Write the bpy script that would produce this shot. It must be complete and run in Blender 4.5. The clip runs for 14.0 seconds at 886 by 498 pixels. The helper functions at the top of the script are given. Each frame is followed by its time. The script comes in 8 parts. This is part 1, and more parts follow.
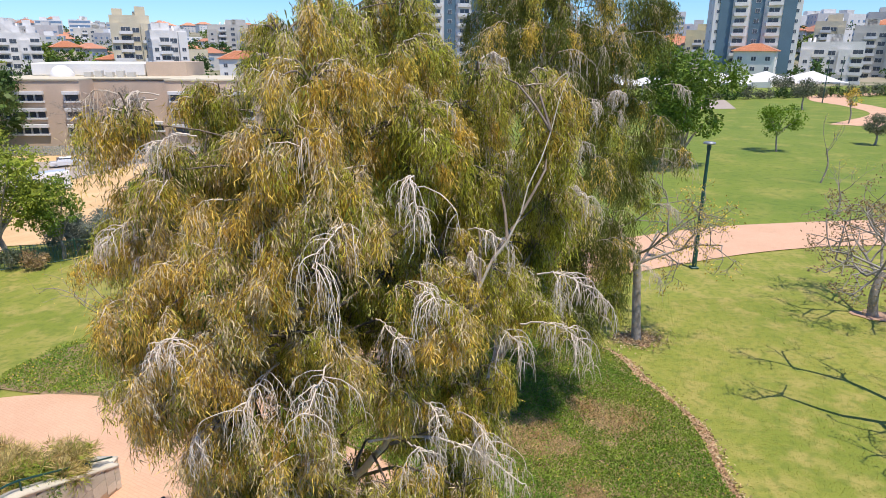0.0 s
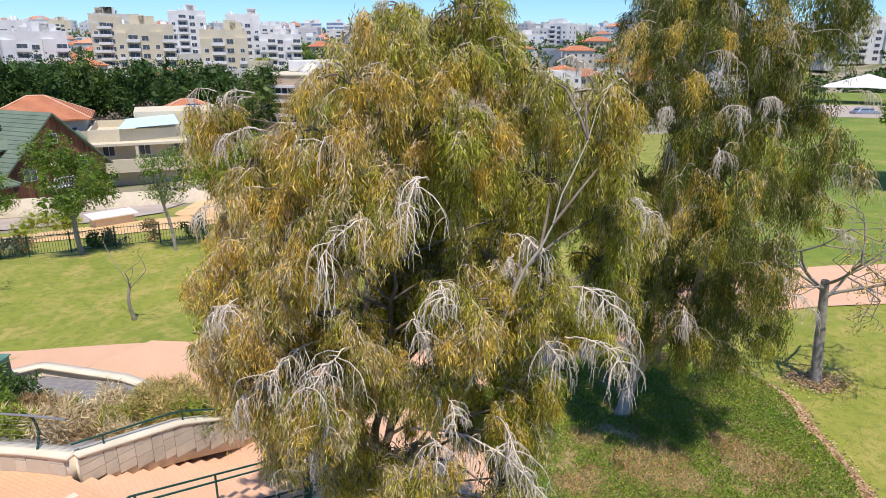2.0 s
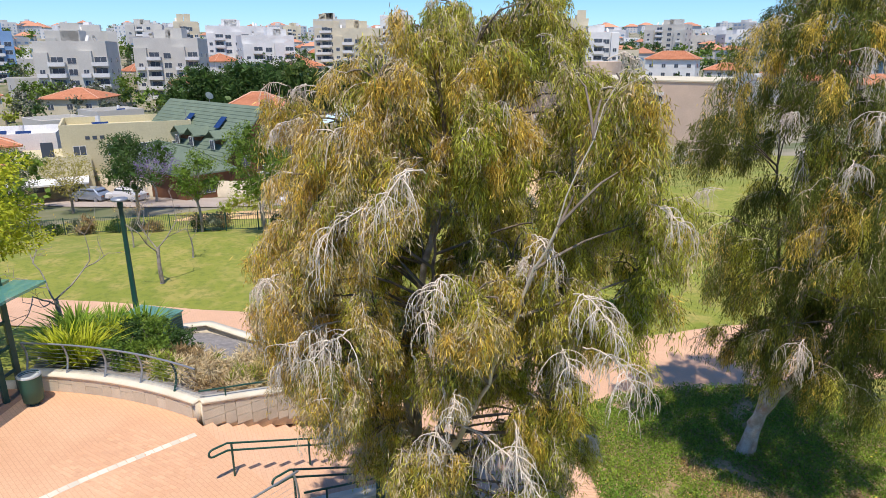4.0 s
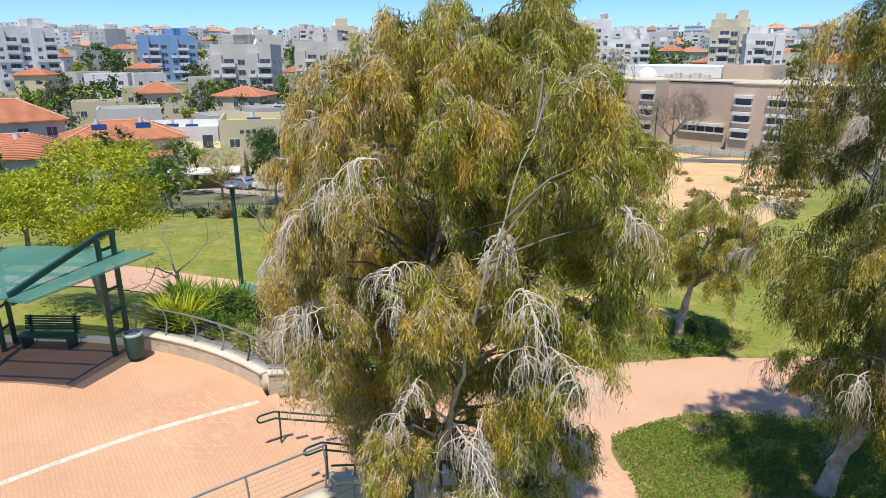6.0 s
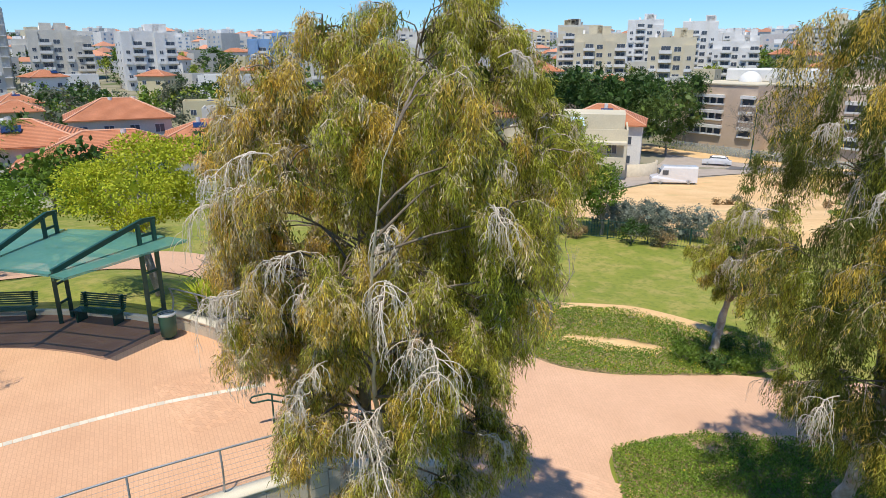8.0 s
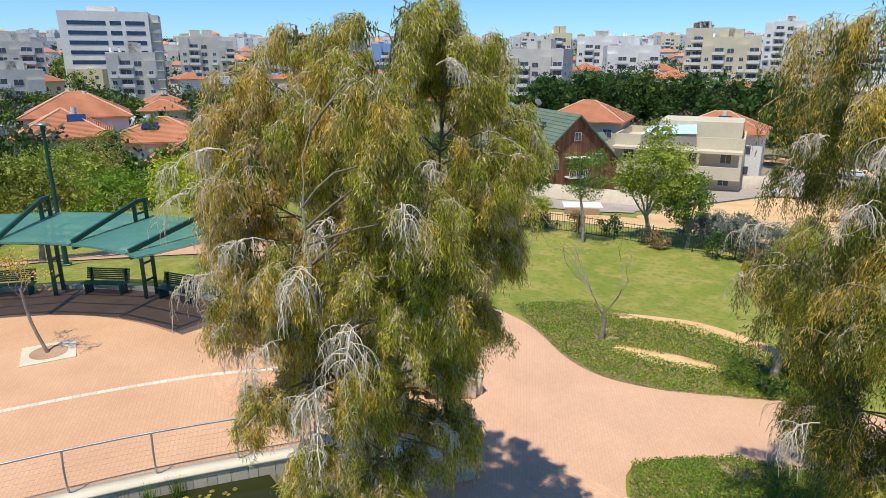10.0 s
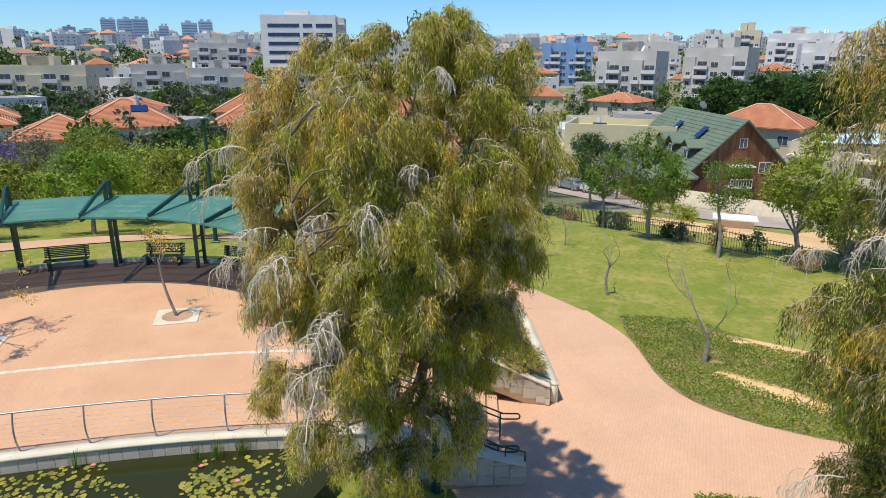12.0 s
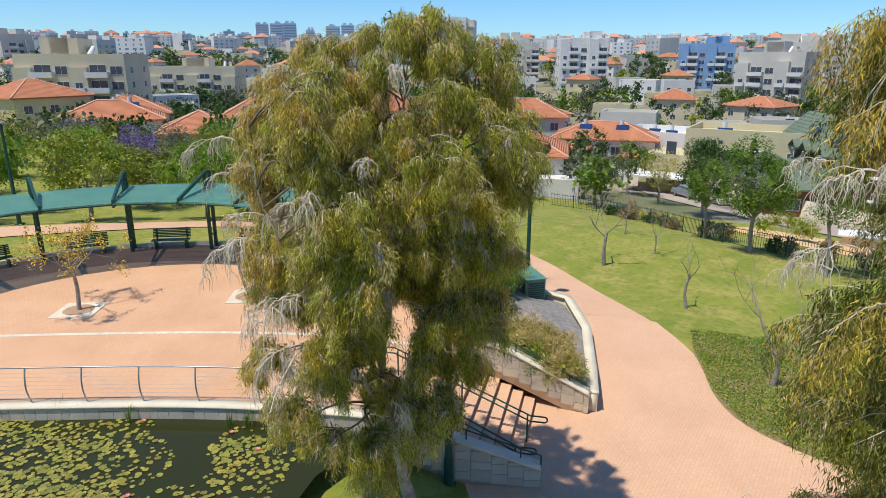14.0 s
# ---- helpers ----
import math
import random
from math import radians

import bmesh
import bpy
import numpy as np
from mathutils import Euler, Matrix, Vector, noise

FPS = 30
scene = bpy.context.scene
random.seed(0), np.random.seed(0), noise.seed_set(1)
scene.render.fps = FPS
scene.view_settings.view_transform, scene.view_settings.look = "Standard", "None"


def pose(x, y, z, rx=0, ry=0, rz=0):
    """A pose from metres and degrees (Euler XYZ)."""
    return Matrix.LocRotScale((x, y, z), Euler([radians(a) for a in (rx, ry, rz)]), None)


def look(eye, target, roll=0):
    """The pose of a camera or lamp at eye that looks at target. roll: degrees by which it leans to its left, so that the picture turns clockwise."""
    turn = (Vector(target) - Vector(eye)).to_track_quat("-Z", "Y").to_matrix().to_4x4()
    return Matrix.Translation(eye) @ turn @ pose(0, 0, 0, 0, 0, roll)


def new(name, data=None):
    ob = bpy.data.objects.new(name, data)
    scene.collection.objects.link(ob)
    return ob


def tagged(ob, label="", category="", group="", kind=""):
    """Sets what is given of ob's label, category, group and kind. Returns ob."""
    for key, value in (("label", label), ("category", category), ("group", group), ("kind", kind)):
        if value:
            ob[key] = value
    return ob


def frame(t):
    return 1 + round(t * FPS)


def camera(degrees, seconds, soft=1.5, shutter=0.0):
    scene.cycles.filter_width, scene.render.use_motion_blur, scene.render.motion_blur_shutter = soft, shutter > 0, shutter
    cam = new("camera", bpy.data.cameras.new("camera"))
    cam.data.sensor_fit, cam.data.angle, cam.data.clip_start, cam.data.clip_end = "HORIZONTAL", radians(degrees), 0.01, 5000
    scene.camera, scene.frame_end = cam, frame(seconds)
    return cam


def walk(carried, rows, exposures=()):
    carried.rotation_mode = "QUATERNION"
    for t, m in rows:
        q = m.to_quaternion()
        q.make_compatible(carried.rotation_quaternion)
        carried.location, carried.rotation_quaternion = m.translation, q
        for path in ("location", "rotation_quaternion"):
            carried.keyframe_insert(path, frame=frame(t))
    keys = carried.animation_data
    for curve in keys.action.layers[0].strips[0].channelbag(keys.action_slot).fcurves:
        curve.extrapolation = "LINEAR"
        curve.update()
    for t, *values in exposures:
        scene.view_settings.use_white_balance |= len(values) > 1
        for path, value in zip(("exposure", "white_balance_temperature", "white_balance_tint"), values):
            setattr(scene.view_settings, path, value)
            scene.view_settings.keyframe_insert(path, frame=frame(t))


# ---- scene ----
cam = camera(69.7, 14.0, soft=0.8)
# seconds, x, y, z, yaw, pitch, roll
ROWS = [
    (0.0, -0.127, 0.065, 10.736, -0.12, -17.30, -0.21),
    (0.5, 0.359, 0.058, 10.741, 5.94, -17.31, -0.13),
    (1.0, 0.877, 0.101, 10.750, 10.64, -17.33, -0.13),
    (1.5, 1.386, 0.182, 10.764, 14.60, -17.37, -0.14),
    (2.0, 1.894, 0.297, 10.804, 19.28, -17.48, -0.08),
    (2.5, 2.397, 0.455, 10.797, 24.08, -17.51, -0.01),
    (3.0, 2.855, 0.650, 10.799, 29.13, -17.44, -0.01),
    (3.5, 3.255, 0.887, 10.794, 33.21, -17.36, 0.05),
    (4.0, 3.730, 1.134, 10.746, 36.43, -17.33, 0.08),
    (6.5, 5.828, 2.698, 10.658, 51.63, -17.00, 0.01),
    (7.0, 6.269, 3.129, 10.651, 53.56, -16.92, -0.00),
    (7.5, 6.703, 3.619, 10.645, 55.68, -16.89, -0.02),
    (10.0, 8.658, 5.973, 10.689, 68.53, -16.50, -0.07),
    (10.5, 9.024, 6.492, 10.739, 72.15, -16.51, -0.12),
    (11.0, 9.165, 7.083, 10.766, 75.97, -16.59, -0.09),
    (11.5, 9.349, 7.673, 10.801, 79.68, -16.58, -0.08),
    (12.0, 9.550, 8.283, 10.824, 83.50, -16.60, -0.09),
    (12.5, 9.680, 8.891, 10.809, 87.25, -16.57, -0.09),
    (13.0, 9.762, 9.531, 10.809, 90.60, -16.53, -0.09),
    (13.5, 9.820, 10.189, 10.804, 93.37, -16.51, -0.09),
    (14.0, 9.901, 10.786, 10.778, 95.00, -16.48, -0.08),
]
walk(cam, [(t, pose(x, y, z, 90 + pitch, roll, yaw)) for t, x, y, z, yaw, pitch, roll in ROWS],
     ((0.0, 0.08, 6750, 13), (4.0, 0.06, 6750, 12), (7.0, -0.02, 6750, 7), (14.0, -0.1, 6800, 6)))

# ---- light ----
SUN_ELEV, SHADOW = radians(68), Vector((-0.60, 0.80, 0)).normalized()
world = bpy.data.worlds.new("sky")
scene.world = world
world.use_nodes = True
wn = world.node_tree.nodes
sky = wn.new("ShaderNodeTexSky")
sky.sky_type, sky.sun_disc = "NISHITA", False
sky.sun_elevation, sky.sun_rotation = SUN_ELEV, math.atan2(-SHADOW.x, -SHADOW.y)
sky.altitude, sky.air_density, sky.dust_density, sky.ozone_density = 50, 1.0, 0.0, 3.5
wn["Background"].inputs["Strength"].default_value = 0.130
tint = wn.new("ShaderNodeMix")
tint.data_type, tint.blend_type = "RGBA", "MULTIPLY"
tint.inputs[0].default_value, tint.inputs[7].default_value = 1.0, (0.57, 0.88, 1.27, 1)
world.node_tree.links.new(sky.outputs[0], tint.inputs[6])
world.node_tree.links.new(tint.outputs[2], wn["Background"].inputs["Color"])
sun_data = bpy.data.lights.new("sun", "SUN")
sun_data.energy, sun_data.angle, sun_data.color = 4.7, radians(0.53), (1.0, 0.95, 0.87)
sun = new("sun", sun_data)
sun.matrix_world = look(Vector((0, 0, 60)) , Vector((0, 0, 60)) + SHADOW * math.cos(SUN_ELEV) - Vector((0, 0, math.sin(SUN_ELEV))))


# ---- materials ----
def material(name, c1, c2=None, rough=0.8, scale=3.0, fine=40.0, bump=0.2, metal=0.0, spots=None, per="", spread=0.25, coat=0.0, translucent=0.0, spots2=None, pierced=0.0, gloss=0.25):
    """Two scales of noise between c1 and c2, a fine bump; spots: (colour, scale, threshold); per: 'object' or 'island' value variation."""
    m = bpy.data.materials.new(name)
    m.use_nodes = True
    n, l = m.node_tree.nodes, m.node_tree.links
    b = n["Principled BSDF"]
    b.inputs["Roughness"].default_value, b.inputs["Metallic"].default_value = rough, metal
    c2 = c2 or tuple(v * 0.8 for v in c1)
    geo = n.new("ShaderNodeNewGeometry")

    def noise_at(s, detail=3.0):
        t = n.new("ShaderNodeTexNoise")
        t.inputs["Scale"].default_value, t.inputs["Detail"].default_value = s, detail
        l.new(geo.outputs["Position"], t.inputs["Vector"])
        return t

    def mix(a, bcol, fac, kind="MIX"):
        x = n.new("ShaderNodeMix")
        x.data_type, x.blend_type = "RGBA", kind
        for sock, val in ((x.inputs[0], fac), (x.inputs[6], a), (x.inputs[7], bcol)):
            if hasattr(val, "links"):
                l.new(val, sock)
            else:
                sock.default_value = val if isinstance(val, float) else (*val, 1)
        return x.outputs[2]

    def ramp(sock, lo, hi):
        r = n.new("ShaderNodeMapRange")
        r.inputs[1].default_value, r.inputs[2].default_value = lo, hi
        l.new(sock, r.inputs[0])
        return r.outputs[0]

    big, small = noise_at(scale), noise_at(fine, 2.0)
    col = mix(c1, c2, ramp(big.outputs["Fac"], 0.35, 0.65))
    grain = ramp(small.outputs["Fac"], 0.3, 0.7)
    col = mix(col, tuple(v * 0.78 for v in c2), mul(n, l, grain, 0.45))
    if spots:
        sc, ssize, thr = spots
        col = mix(col, sc, ramp(noise_at(ssize, 6.0).outputs["Fac"], thr, thr + 0.2))
    if spots2:
        sc, ssize, thr = spots2
        col = mix(col, sc, mul(n, l, ramp(noise_at(ssize, 5.0).outputs["Fac"], thr, thr + 0.15), 0.55))
    if per:
        src = n.new("ShaderNodeObjectInfo").outputs["Random"] if per == "object" else geo.outputs["Random Per Island"]
        hsv = n.new("ShaderNodeHueSaturation")
        r = n.new("ShaderNodeMapRange")
        r.inputs[3].default_value, r.inputs[4].default_value = 1 - spread, 1 + spread
        l.new(src, r.inputs[0])
        l.new(r.outputs[0], hsv.inputs["Value"])
        l.new(col, hsv.inputs["Color"])
        col = hsv.outputs[0]
    l.new(col, b.inputs["Base Color"])
    if bump:
        bp = n.new("ShaderNodeBump")
        bp.inputs["Strength"].default_value, bp.inputs["Distance"].default_value = bump, 0.02
        l.new(small.outputs["Fac"], bp.inputs["Height"])
        l.new(bp.outputs[0], b.inputs["Normal"])
    if translucent:
        b.inputs["Specular IOR Level"].default_value = gloss
    if coat:
        b.inputs["Coat Weight"].default_value = coat
    if translucent:
        tr, mx = n.new("ShaderNodeBsdfTranslucent"), n.new("ShaderNodeMixShader")
        l.new(col, tr.inputs["Color"])
        mx.inputs[0].default_value = translucent
        l.new(b.outputs[0], mx.inputs[1])
        l.new(tr.outputs[0], mx.inputs[2])
        l.new(mx.outputs[0], n["Material Output"].inputs["Surface"])
    if pierced:
        tr, mx = n.new("ShaderNodeBsdfTransparent"), n.new("ShaderNodeMixShader")
        mx.inputs[0].default_value = pierced
        l.new(b.outputs[0], mx.inputs[1])
        l.new(tr.outputs[0], mx.inputs[2])
        l.new(mx.outputs[0], n["Material Output"].inputs["Surface"])
    return m


def mul(n, l, sock, k):
    x = n.new("ShaderNodeMath")
    x.operation = "MULTIPLY"
    l.new(sock, x.inputs[0])
    x.inputs[1].default_value = k
    return x.outputs[0]


def paving(name, c1, c2, w, h, joint, angle=0.0, stain=(0.42, 0.27, 0.18)):
    """Small concrete pavers: bond pattern with dark joints, blotches and worn patches."""
    m = material(name, c1, c2, 0.85, 0.5, 30.0, 0.1, spots=(stain, 0.35, 0.68))
    n, l = m.node_tree.nodes, m.node_tree.links
    b = n["Principled BSDF"]
    geo, mp, br = n.new("ShaderNodeNewGeometry"), n.new("ShaderNodeMapping"), n.new("ShaderNodeTexBrick")
    mp.inputs["Rotation"].default_value[2] = angle
    l.new(geo.outputs["Position"], mp.inputs["Vector"])
    l.new(mp.outputs[0], br.inputs["Vector"])
    for key, v in (("Scale", 1.0), ("Brick Width", w), ("Row Height", h), ("Mortar Size", joint), ("Mortar Smooth", 0.2)):
        br.inputs[key].default_value = v
    br.inputs["Color1"].default_value, br.inputs["Color2"].default_value = (1, 1, 1, 1), (0.93, 0.93, 0.93, 1)
    br.inputs["Mortar"].default_value = (0.80, 0.77, 0.74, 1)
    old = b.inputs["Base Color"].links[0].from_socket
    x = n.new("ShaderNodeMix")
    x.data_type, x.blend_type = "RGBA", "MULTIPLY"
    x.inputs[0].default_value = 0.75
    l.new(old, x.inputs[6])
    l.new(br.outputs["Color"], x.inputs[7])
    l.new(x.outputs[2], b.inputs["Base Color"])
    return m


GRASS = material("lawn_grass", (0.185, 0.23, 0.022), (0.285, 0.29, 0.044), 0.95, 0.22, 14.0, 1.0, spots=((0.35, 0.30, 0.075), 0.9, 0.46), spots2=((0.13, 0.175, 0.02), 3.5, 0.48))
PATH = paving("path_pavers", (0.76, 0.465, 0.295), (0.69, 0.415, 0.26), 0.2, 0.1, 0.006, 0.5)
PLAZA = paving("plaza_pavers", (0.76, 0.45, 0.265), (0.68, 0.385, 0.22), 0.2, 0.1, 0.008, 0.1)
TOWN_GROUND = material("garden_and_yard_ground", (0.20, 0.19, 0.10), (0.36, 0.31, 0.23), 0.95, 0.06, 2.0, 0.3, spots=((0.10, 0.13, 0.04), 0.10, 0.48))
THATCH = material("withered_growth", (0.46, 0.29, 0.12), (0.58, 0.43, 0.22), 0.9, 0.8, 3.0, 0.0, per="island", spread=0.5, translucent=0.15)
SOIL = material("dry_soil", (0.55, 0.34, 0.21), (0.42, 0.25, 0.15), 0.95, 1.2, 20.0, 0.6)
SAND = material("bare_sand", (0.82, 0.55, 0.28), (0.70, 0.44, 0.20), 0.95, 0.25, 4.0, 0.5, spots=((0.42, 0.36, 0.14), 0.3, 0.60))
STONE = material("pale_stone", (0.66, 0.57, 0.43), (0.56, 0.48, 0.36), 0.8, 2.0, 30.0, 0.3, per="object", spread=0.12)
COPING = material("pale_coping", (0.78, 0.70, 0.54), (0.68, 0.60, 0.45), 0.75, 1.5, 40.0, 0.2)
BED_GROUND = material("mossy_bed_ground", (0.46, 0.31, 0.18), (0.34, 0.24, 0.12), 0.95, 1.0, 26.0, 1.0, spots=((0.17, 0.20, 0.04), 5.0, 0.50), spots2=((0.55, 0.44, 0.28), 14.0, 0.55))
WHITE_LINE = material("cream_paver", (0.78, 0.70, 0.55), (0.70, 0.62, 0.48), 0.8, 3.0, 40.0, 0.2, per="object", spread=0.1)
GREEN_METAL = material("green_painted_steel", (0.012, 0.075, 0.055), (0.01, 0.06, 0.045), 0.4, 2.0, 60.0, 0.05)
GREEN_ROOF = material("green_sheet_roof", (0.14, 0.37, 0.29), (0.11, 0.31, 0.245), 0.5, 0.6, 6.0, 0.05, pierced=0.42)
CABINET_GREEN = material("green_cabinet_paint", (0.12, 0.28, 0.22), (0.10, 0.24, 0.19), 0.5, 0.6, 6.0, 0.05)
GREY_STEEL = material("galvanised_steel", (0.42, 0.44, 0.45), (0.34, 0.36, 0.38), 0.4, 3.0, 60.0, 0.05, metal=0.6)
DARK_DECK = material("dark_paving", (0.40, 0.23, 0.15), (0.32, 0.18, 0.115), 0.85, 1.0, 20.0, 0.2)
ASPHALT = material("asphalt", (0.16, 0.155, 0.15), (0.12, 0.118, 0.115), 0.9, 0.3, 30.0, 0.3)
PAVEMENT = material("grey_pavement", (0.48, 0.40, 0.33), (0.40, 0.33, 0.27), 0.85, 0.5, 20.0, 0.2)
BARK_PALE = material("papery_pale_bark", (0.62, 0.55, 0.47), (0.36, 0.28, 0.21), 0.9, 4.0, 40.0, 0.8, spots=((0.42, 0.2, 0.1), 2.5, 0.62))
# Bark of inner limbs and branches, darkened to carry the crown's shade.
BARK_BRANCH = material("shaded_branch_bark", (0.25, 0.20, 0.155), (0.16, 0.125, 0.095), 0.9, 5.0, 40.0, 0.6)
BARK_GREY = material("grey_bark", (0.40, 0.36, 0.31), (0.26, 0.22, 0.18), 0.9, 5.0, 40.0, 0.8)
TWIG_WHITE = material("bleached_twig", (0.78, 0.68, 0.57), (0.66, 0.55, 0.44), 0.7, 6.0, 60.0, 0.2)
LEAF_OLIVE = material("olive_leaf", (0.38, 0.41, 0.05), (0.58, 0.53, 0.10), 0.38, 0.9, 3.0, 0.0, per="island", spread=0.72, translucent=0.48, gloss=0.3)
# Inner leaves: older and greener, with crown shade put into their dark colour.
LEAF_INNER_SHADED = material("shaded_inner_leaf", (0.13, 0.165, 0.025), (0.18, 0.19, 0.04), 0.55, 0.9, 3.0, 0.0, per="island", spread=0.4, translucent=0.25, gloss=0.2)
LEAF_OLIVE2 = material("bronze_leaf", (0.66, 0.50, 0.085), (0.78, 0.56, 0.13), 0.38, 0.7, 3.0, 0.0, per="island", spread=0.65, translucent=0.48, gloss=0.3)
REED_STRAW = material("reed_leaf", (0.66, 0.50, 0.22), (0.52, 0.41, 0.15), 0.55, 0.8, 3.0, 0.0, per="island", spread=0.4, translucent=0.25)
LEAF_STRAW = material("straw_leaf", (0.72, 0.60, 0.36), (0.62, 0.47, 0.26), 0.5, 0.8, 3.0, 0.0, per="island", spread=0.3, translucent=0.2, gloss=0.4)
TWIG_GREY = material("grey_twig", (0.76, 0.64, 0.52), (0.64, 0.53, 0.41), 0.8, 6.0, 60.0, 0.2)
LEAF_GREEN = material("green_leaf", (0.12, 0.21, 0.026), (0.18, 0.26, 0.036), 0.5, 0.8, 3.0, 0.0, per="island", spread=0.4, translucent=0.25)
LEAF_DARK = material("dark_leaf", (0.045, 0.10, 0.02), (0.07, 0.125, 0.026), 0.5, 0.5, 2.0, 0.0, per="island", spread=0.4, translucent=0.2)
LEAF_BRIGHT = material("bright_green_leaf", (0.16, 0.28, 0.025), (0.22, 0.33, 0.035), 0.5, 0.8, 3.0, 0.0, per="island", spread=0.4, translucent=0.3)
GREEN_LAWN = material("watered_lawn_grass", (0.13, 0.20, 0.018), (0.20, 0.25, 0.028), 0.95, 0.12, 14.0, 0.8, spots=((0.27, 0.27, 0.05), 0.25, 0.5), spots2=((0.09, 0.15, 0.015), 1.5, 0.5))
LEAF_LIME = material("lime_leaf", (0.42, 0.46, 0.025), (0.50, 0.52, 0.04), 0.5, 0.8, 3.0, 0.0, per="island", spread=0.35, translucent=0.3)
LEAF_LIME2 = material("fresh_leaf", (0.29, 0.36, 0.045), (0.36, 0.40, 0.06), 0.5, 0.8, 3.0, 0.0, per="island", spread=0.4, translucent=0.3)
LEAF_DRY = material("dry_leaf", (0.42, 0.30, 0.15), (0.30, 0.20, 0.09), 0.8, 1.0, 3.0, 0.0, per="island", spread=0.35, translucent=0.15)
LEAF_GREYGREEN = material("grey_green_leaf", (0.13, 0.16, 0.09), (0.18, 0.19, 0.12), 0.6, 0.8, 3.0, 0.0, per="island", spread=0.35, translucent=0.2)
LEAF_PURPLE = material("violet_blossom", (0.30, 0.22, 0.42), (0.22, 0.15, 0.34), 0.6, 0.8, 3.0, 0.0, per="island", spread=0.35, translucent=0.2)
LEAF_COVER = material("ground_cover_leaf", (0.155, 0.28, 0.03), (0.26, 0.345, 0.045), 0.5, 0.6, 3.0, 0.0, per="island", spread=0.45, translucent=0.2)
LEAF_HEDGE = material("olive_hedge_leaf", (0.21, 0.26, 0.035), (0.29, 0.31, 0.05), 0.5, 0.8, 3.0, 0.0, per="island", spread=0.45, translucent=0.3)
LEAF_TWIGS = material("grey_twig_mass", (0.34, 0.28, 0.21), (0.26, 0.21, 0.16), 0.8, 0.8, 3.0, 0.0, per="island", spread=0.35, translucent=0.15)
LEAF_GROVE = material("grove_leaf", (0.085, 0.14, 0.028), (0.12, 0.17, 0.035), 0.5, 0.4, 2.0, 0.0, per="island", spread=0.45, translucent=0.2)
LEAF_ROSE = material("grey_blue_leaf", (0.19, 0.23, 0.17), (0.26, 0.28, 0.22), 0.6, 0.8, 3.0, 0.0, per="island", spread=0.3, translucent=0.2)
FLOWER = material("yellow_flower", (0.75, 0.55, 0.03), (0.7, 0.5, 0.05), 0.6, 2.0, 10.0, 0.0)


# ---- building blocks ----
def mesh_of(name, verts, faces, mats):
    me = bpy.data.meshes.new(name)
    me.from_pydata([tuple(v) for v in verts], [], faces)
    for m in (mats if isinstance(mats, (list, tuple)) else [mats]):
        me.materials.append(m)
    me.update()
    return me


def put(ob, parent=None, label="", m=None):
    if parent is not None:
        ob.parent = parent
    if m is not None:
        ob.matrix_basis = m
    if label:
        ob["label"] = label
    return ob


def part(name, bm, mat, parent=None, label="", smooth=False, m=None):
    me = bpy.data.meshes.new(name)
    bmesh.ops.recalc_face_normals(bm, faces=bm.faces)
    bm.to_mesh(me)
    bm.free()
    for k in (mat if isinstance(mat, (list, tuple)) else [mat]):
        me.materials.append(k)
    if smooth:
        me.shade_smooth()
    return put(new(name, me), parent, label, m)


def quads(name, verts, faces, mat, parent=None, label="", smooth=False):
    """One mesh from numpy arrays of vertices and quads."""
    me = bpy.data.meshes.new(name)
    v, q = np.asarray(verts, np.float32), np.asarray(faces, np.int32)
    me.vertices.add(len(v))
    me.vertices.foreach_set("co", v.ravel())
    k = q.shape[1]
    me.loops.add(q.size)
    me.loops.foreach_set("vertex_index", q.ravel())
    me.polygons.add(len(q))
    me.polygons.foreach_set("loop_start", np.arange(0, q.size, k, dtype=np.int32))
    me.polygons.foreach_set("loop_total", np.full(len(q), k, np.int32))
    me.materials.append(mat)
    me.update(calc_edges=True)
    me.validate()
    if smooth:
        me.shade_smooth()
    return put(new(name, me), parent, label)


def thing(name, x, y, z, yaw=0.0, label="", category="", group="", kind=""):
    e = new(name)
    e.empty_display_size = 0.3
    e.matrix_basis = pose(x, y, z, 0, 0, yaw)
    return tagged(e, label, category, group, kind)


def box(bm, lo, hi, bevel=0.0, m=None):
    r = bmesh.ops.create_cube(bm, size=1.0)
    c = [(a + b) / 2 for a, b in zip(lo, hi)]
    s = [abs(b - a) for a, b in zip(lo, hi)]
    bmesh.ops.scale(bm, vec=s, verts=r["verts"])
    bmesh.ops.translate(bm, vec=c, verts=r["verts"])
    if bevel:
        e = list({e for v in r["verts"] for e in v.link_edges})
        out = bmesh.ops.bevel(bm, geom=e, offset=bevel, segments=1, affect="EDGES")
        vs = out["verts"]
        r = {"verts": list({v for f in out["faces"] for v in f.verts} | set(vs))}
    if m is not None:
        bmesh.ops.transform(bm, matrix=m, verts=[v for v in r["verts"] if v.is_valid])
    return r["verts"]


def boxed(name, lo, hi, mat, parent=None, label="", bevel=0.01, m=None):
    bm = bmesh.new()
    box(bm, lo, hi, bevel)
    return part(name, bm, mat, parent, label, m=m)


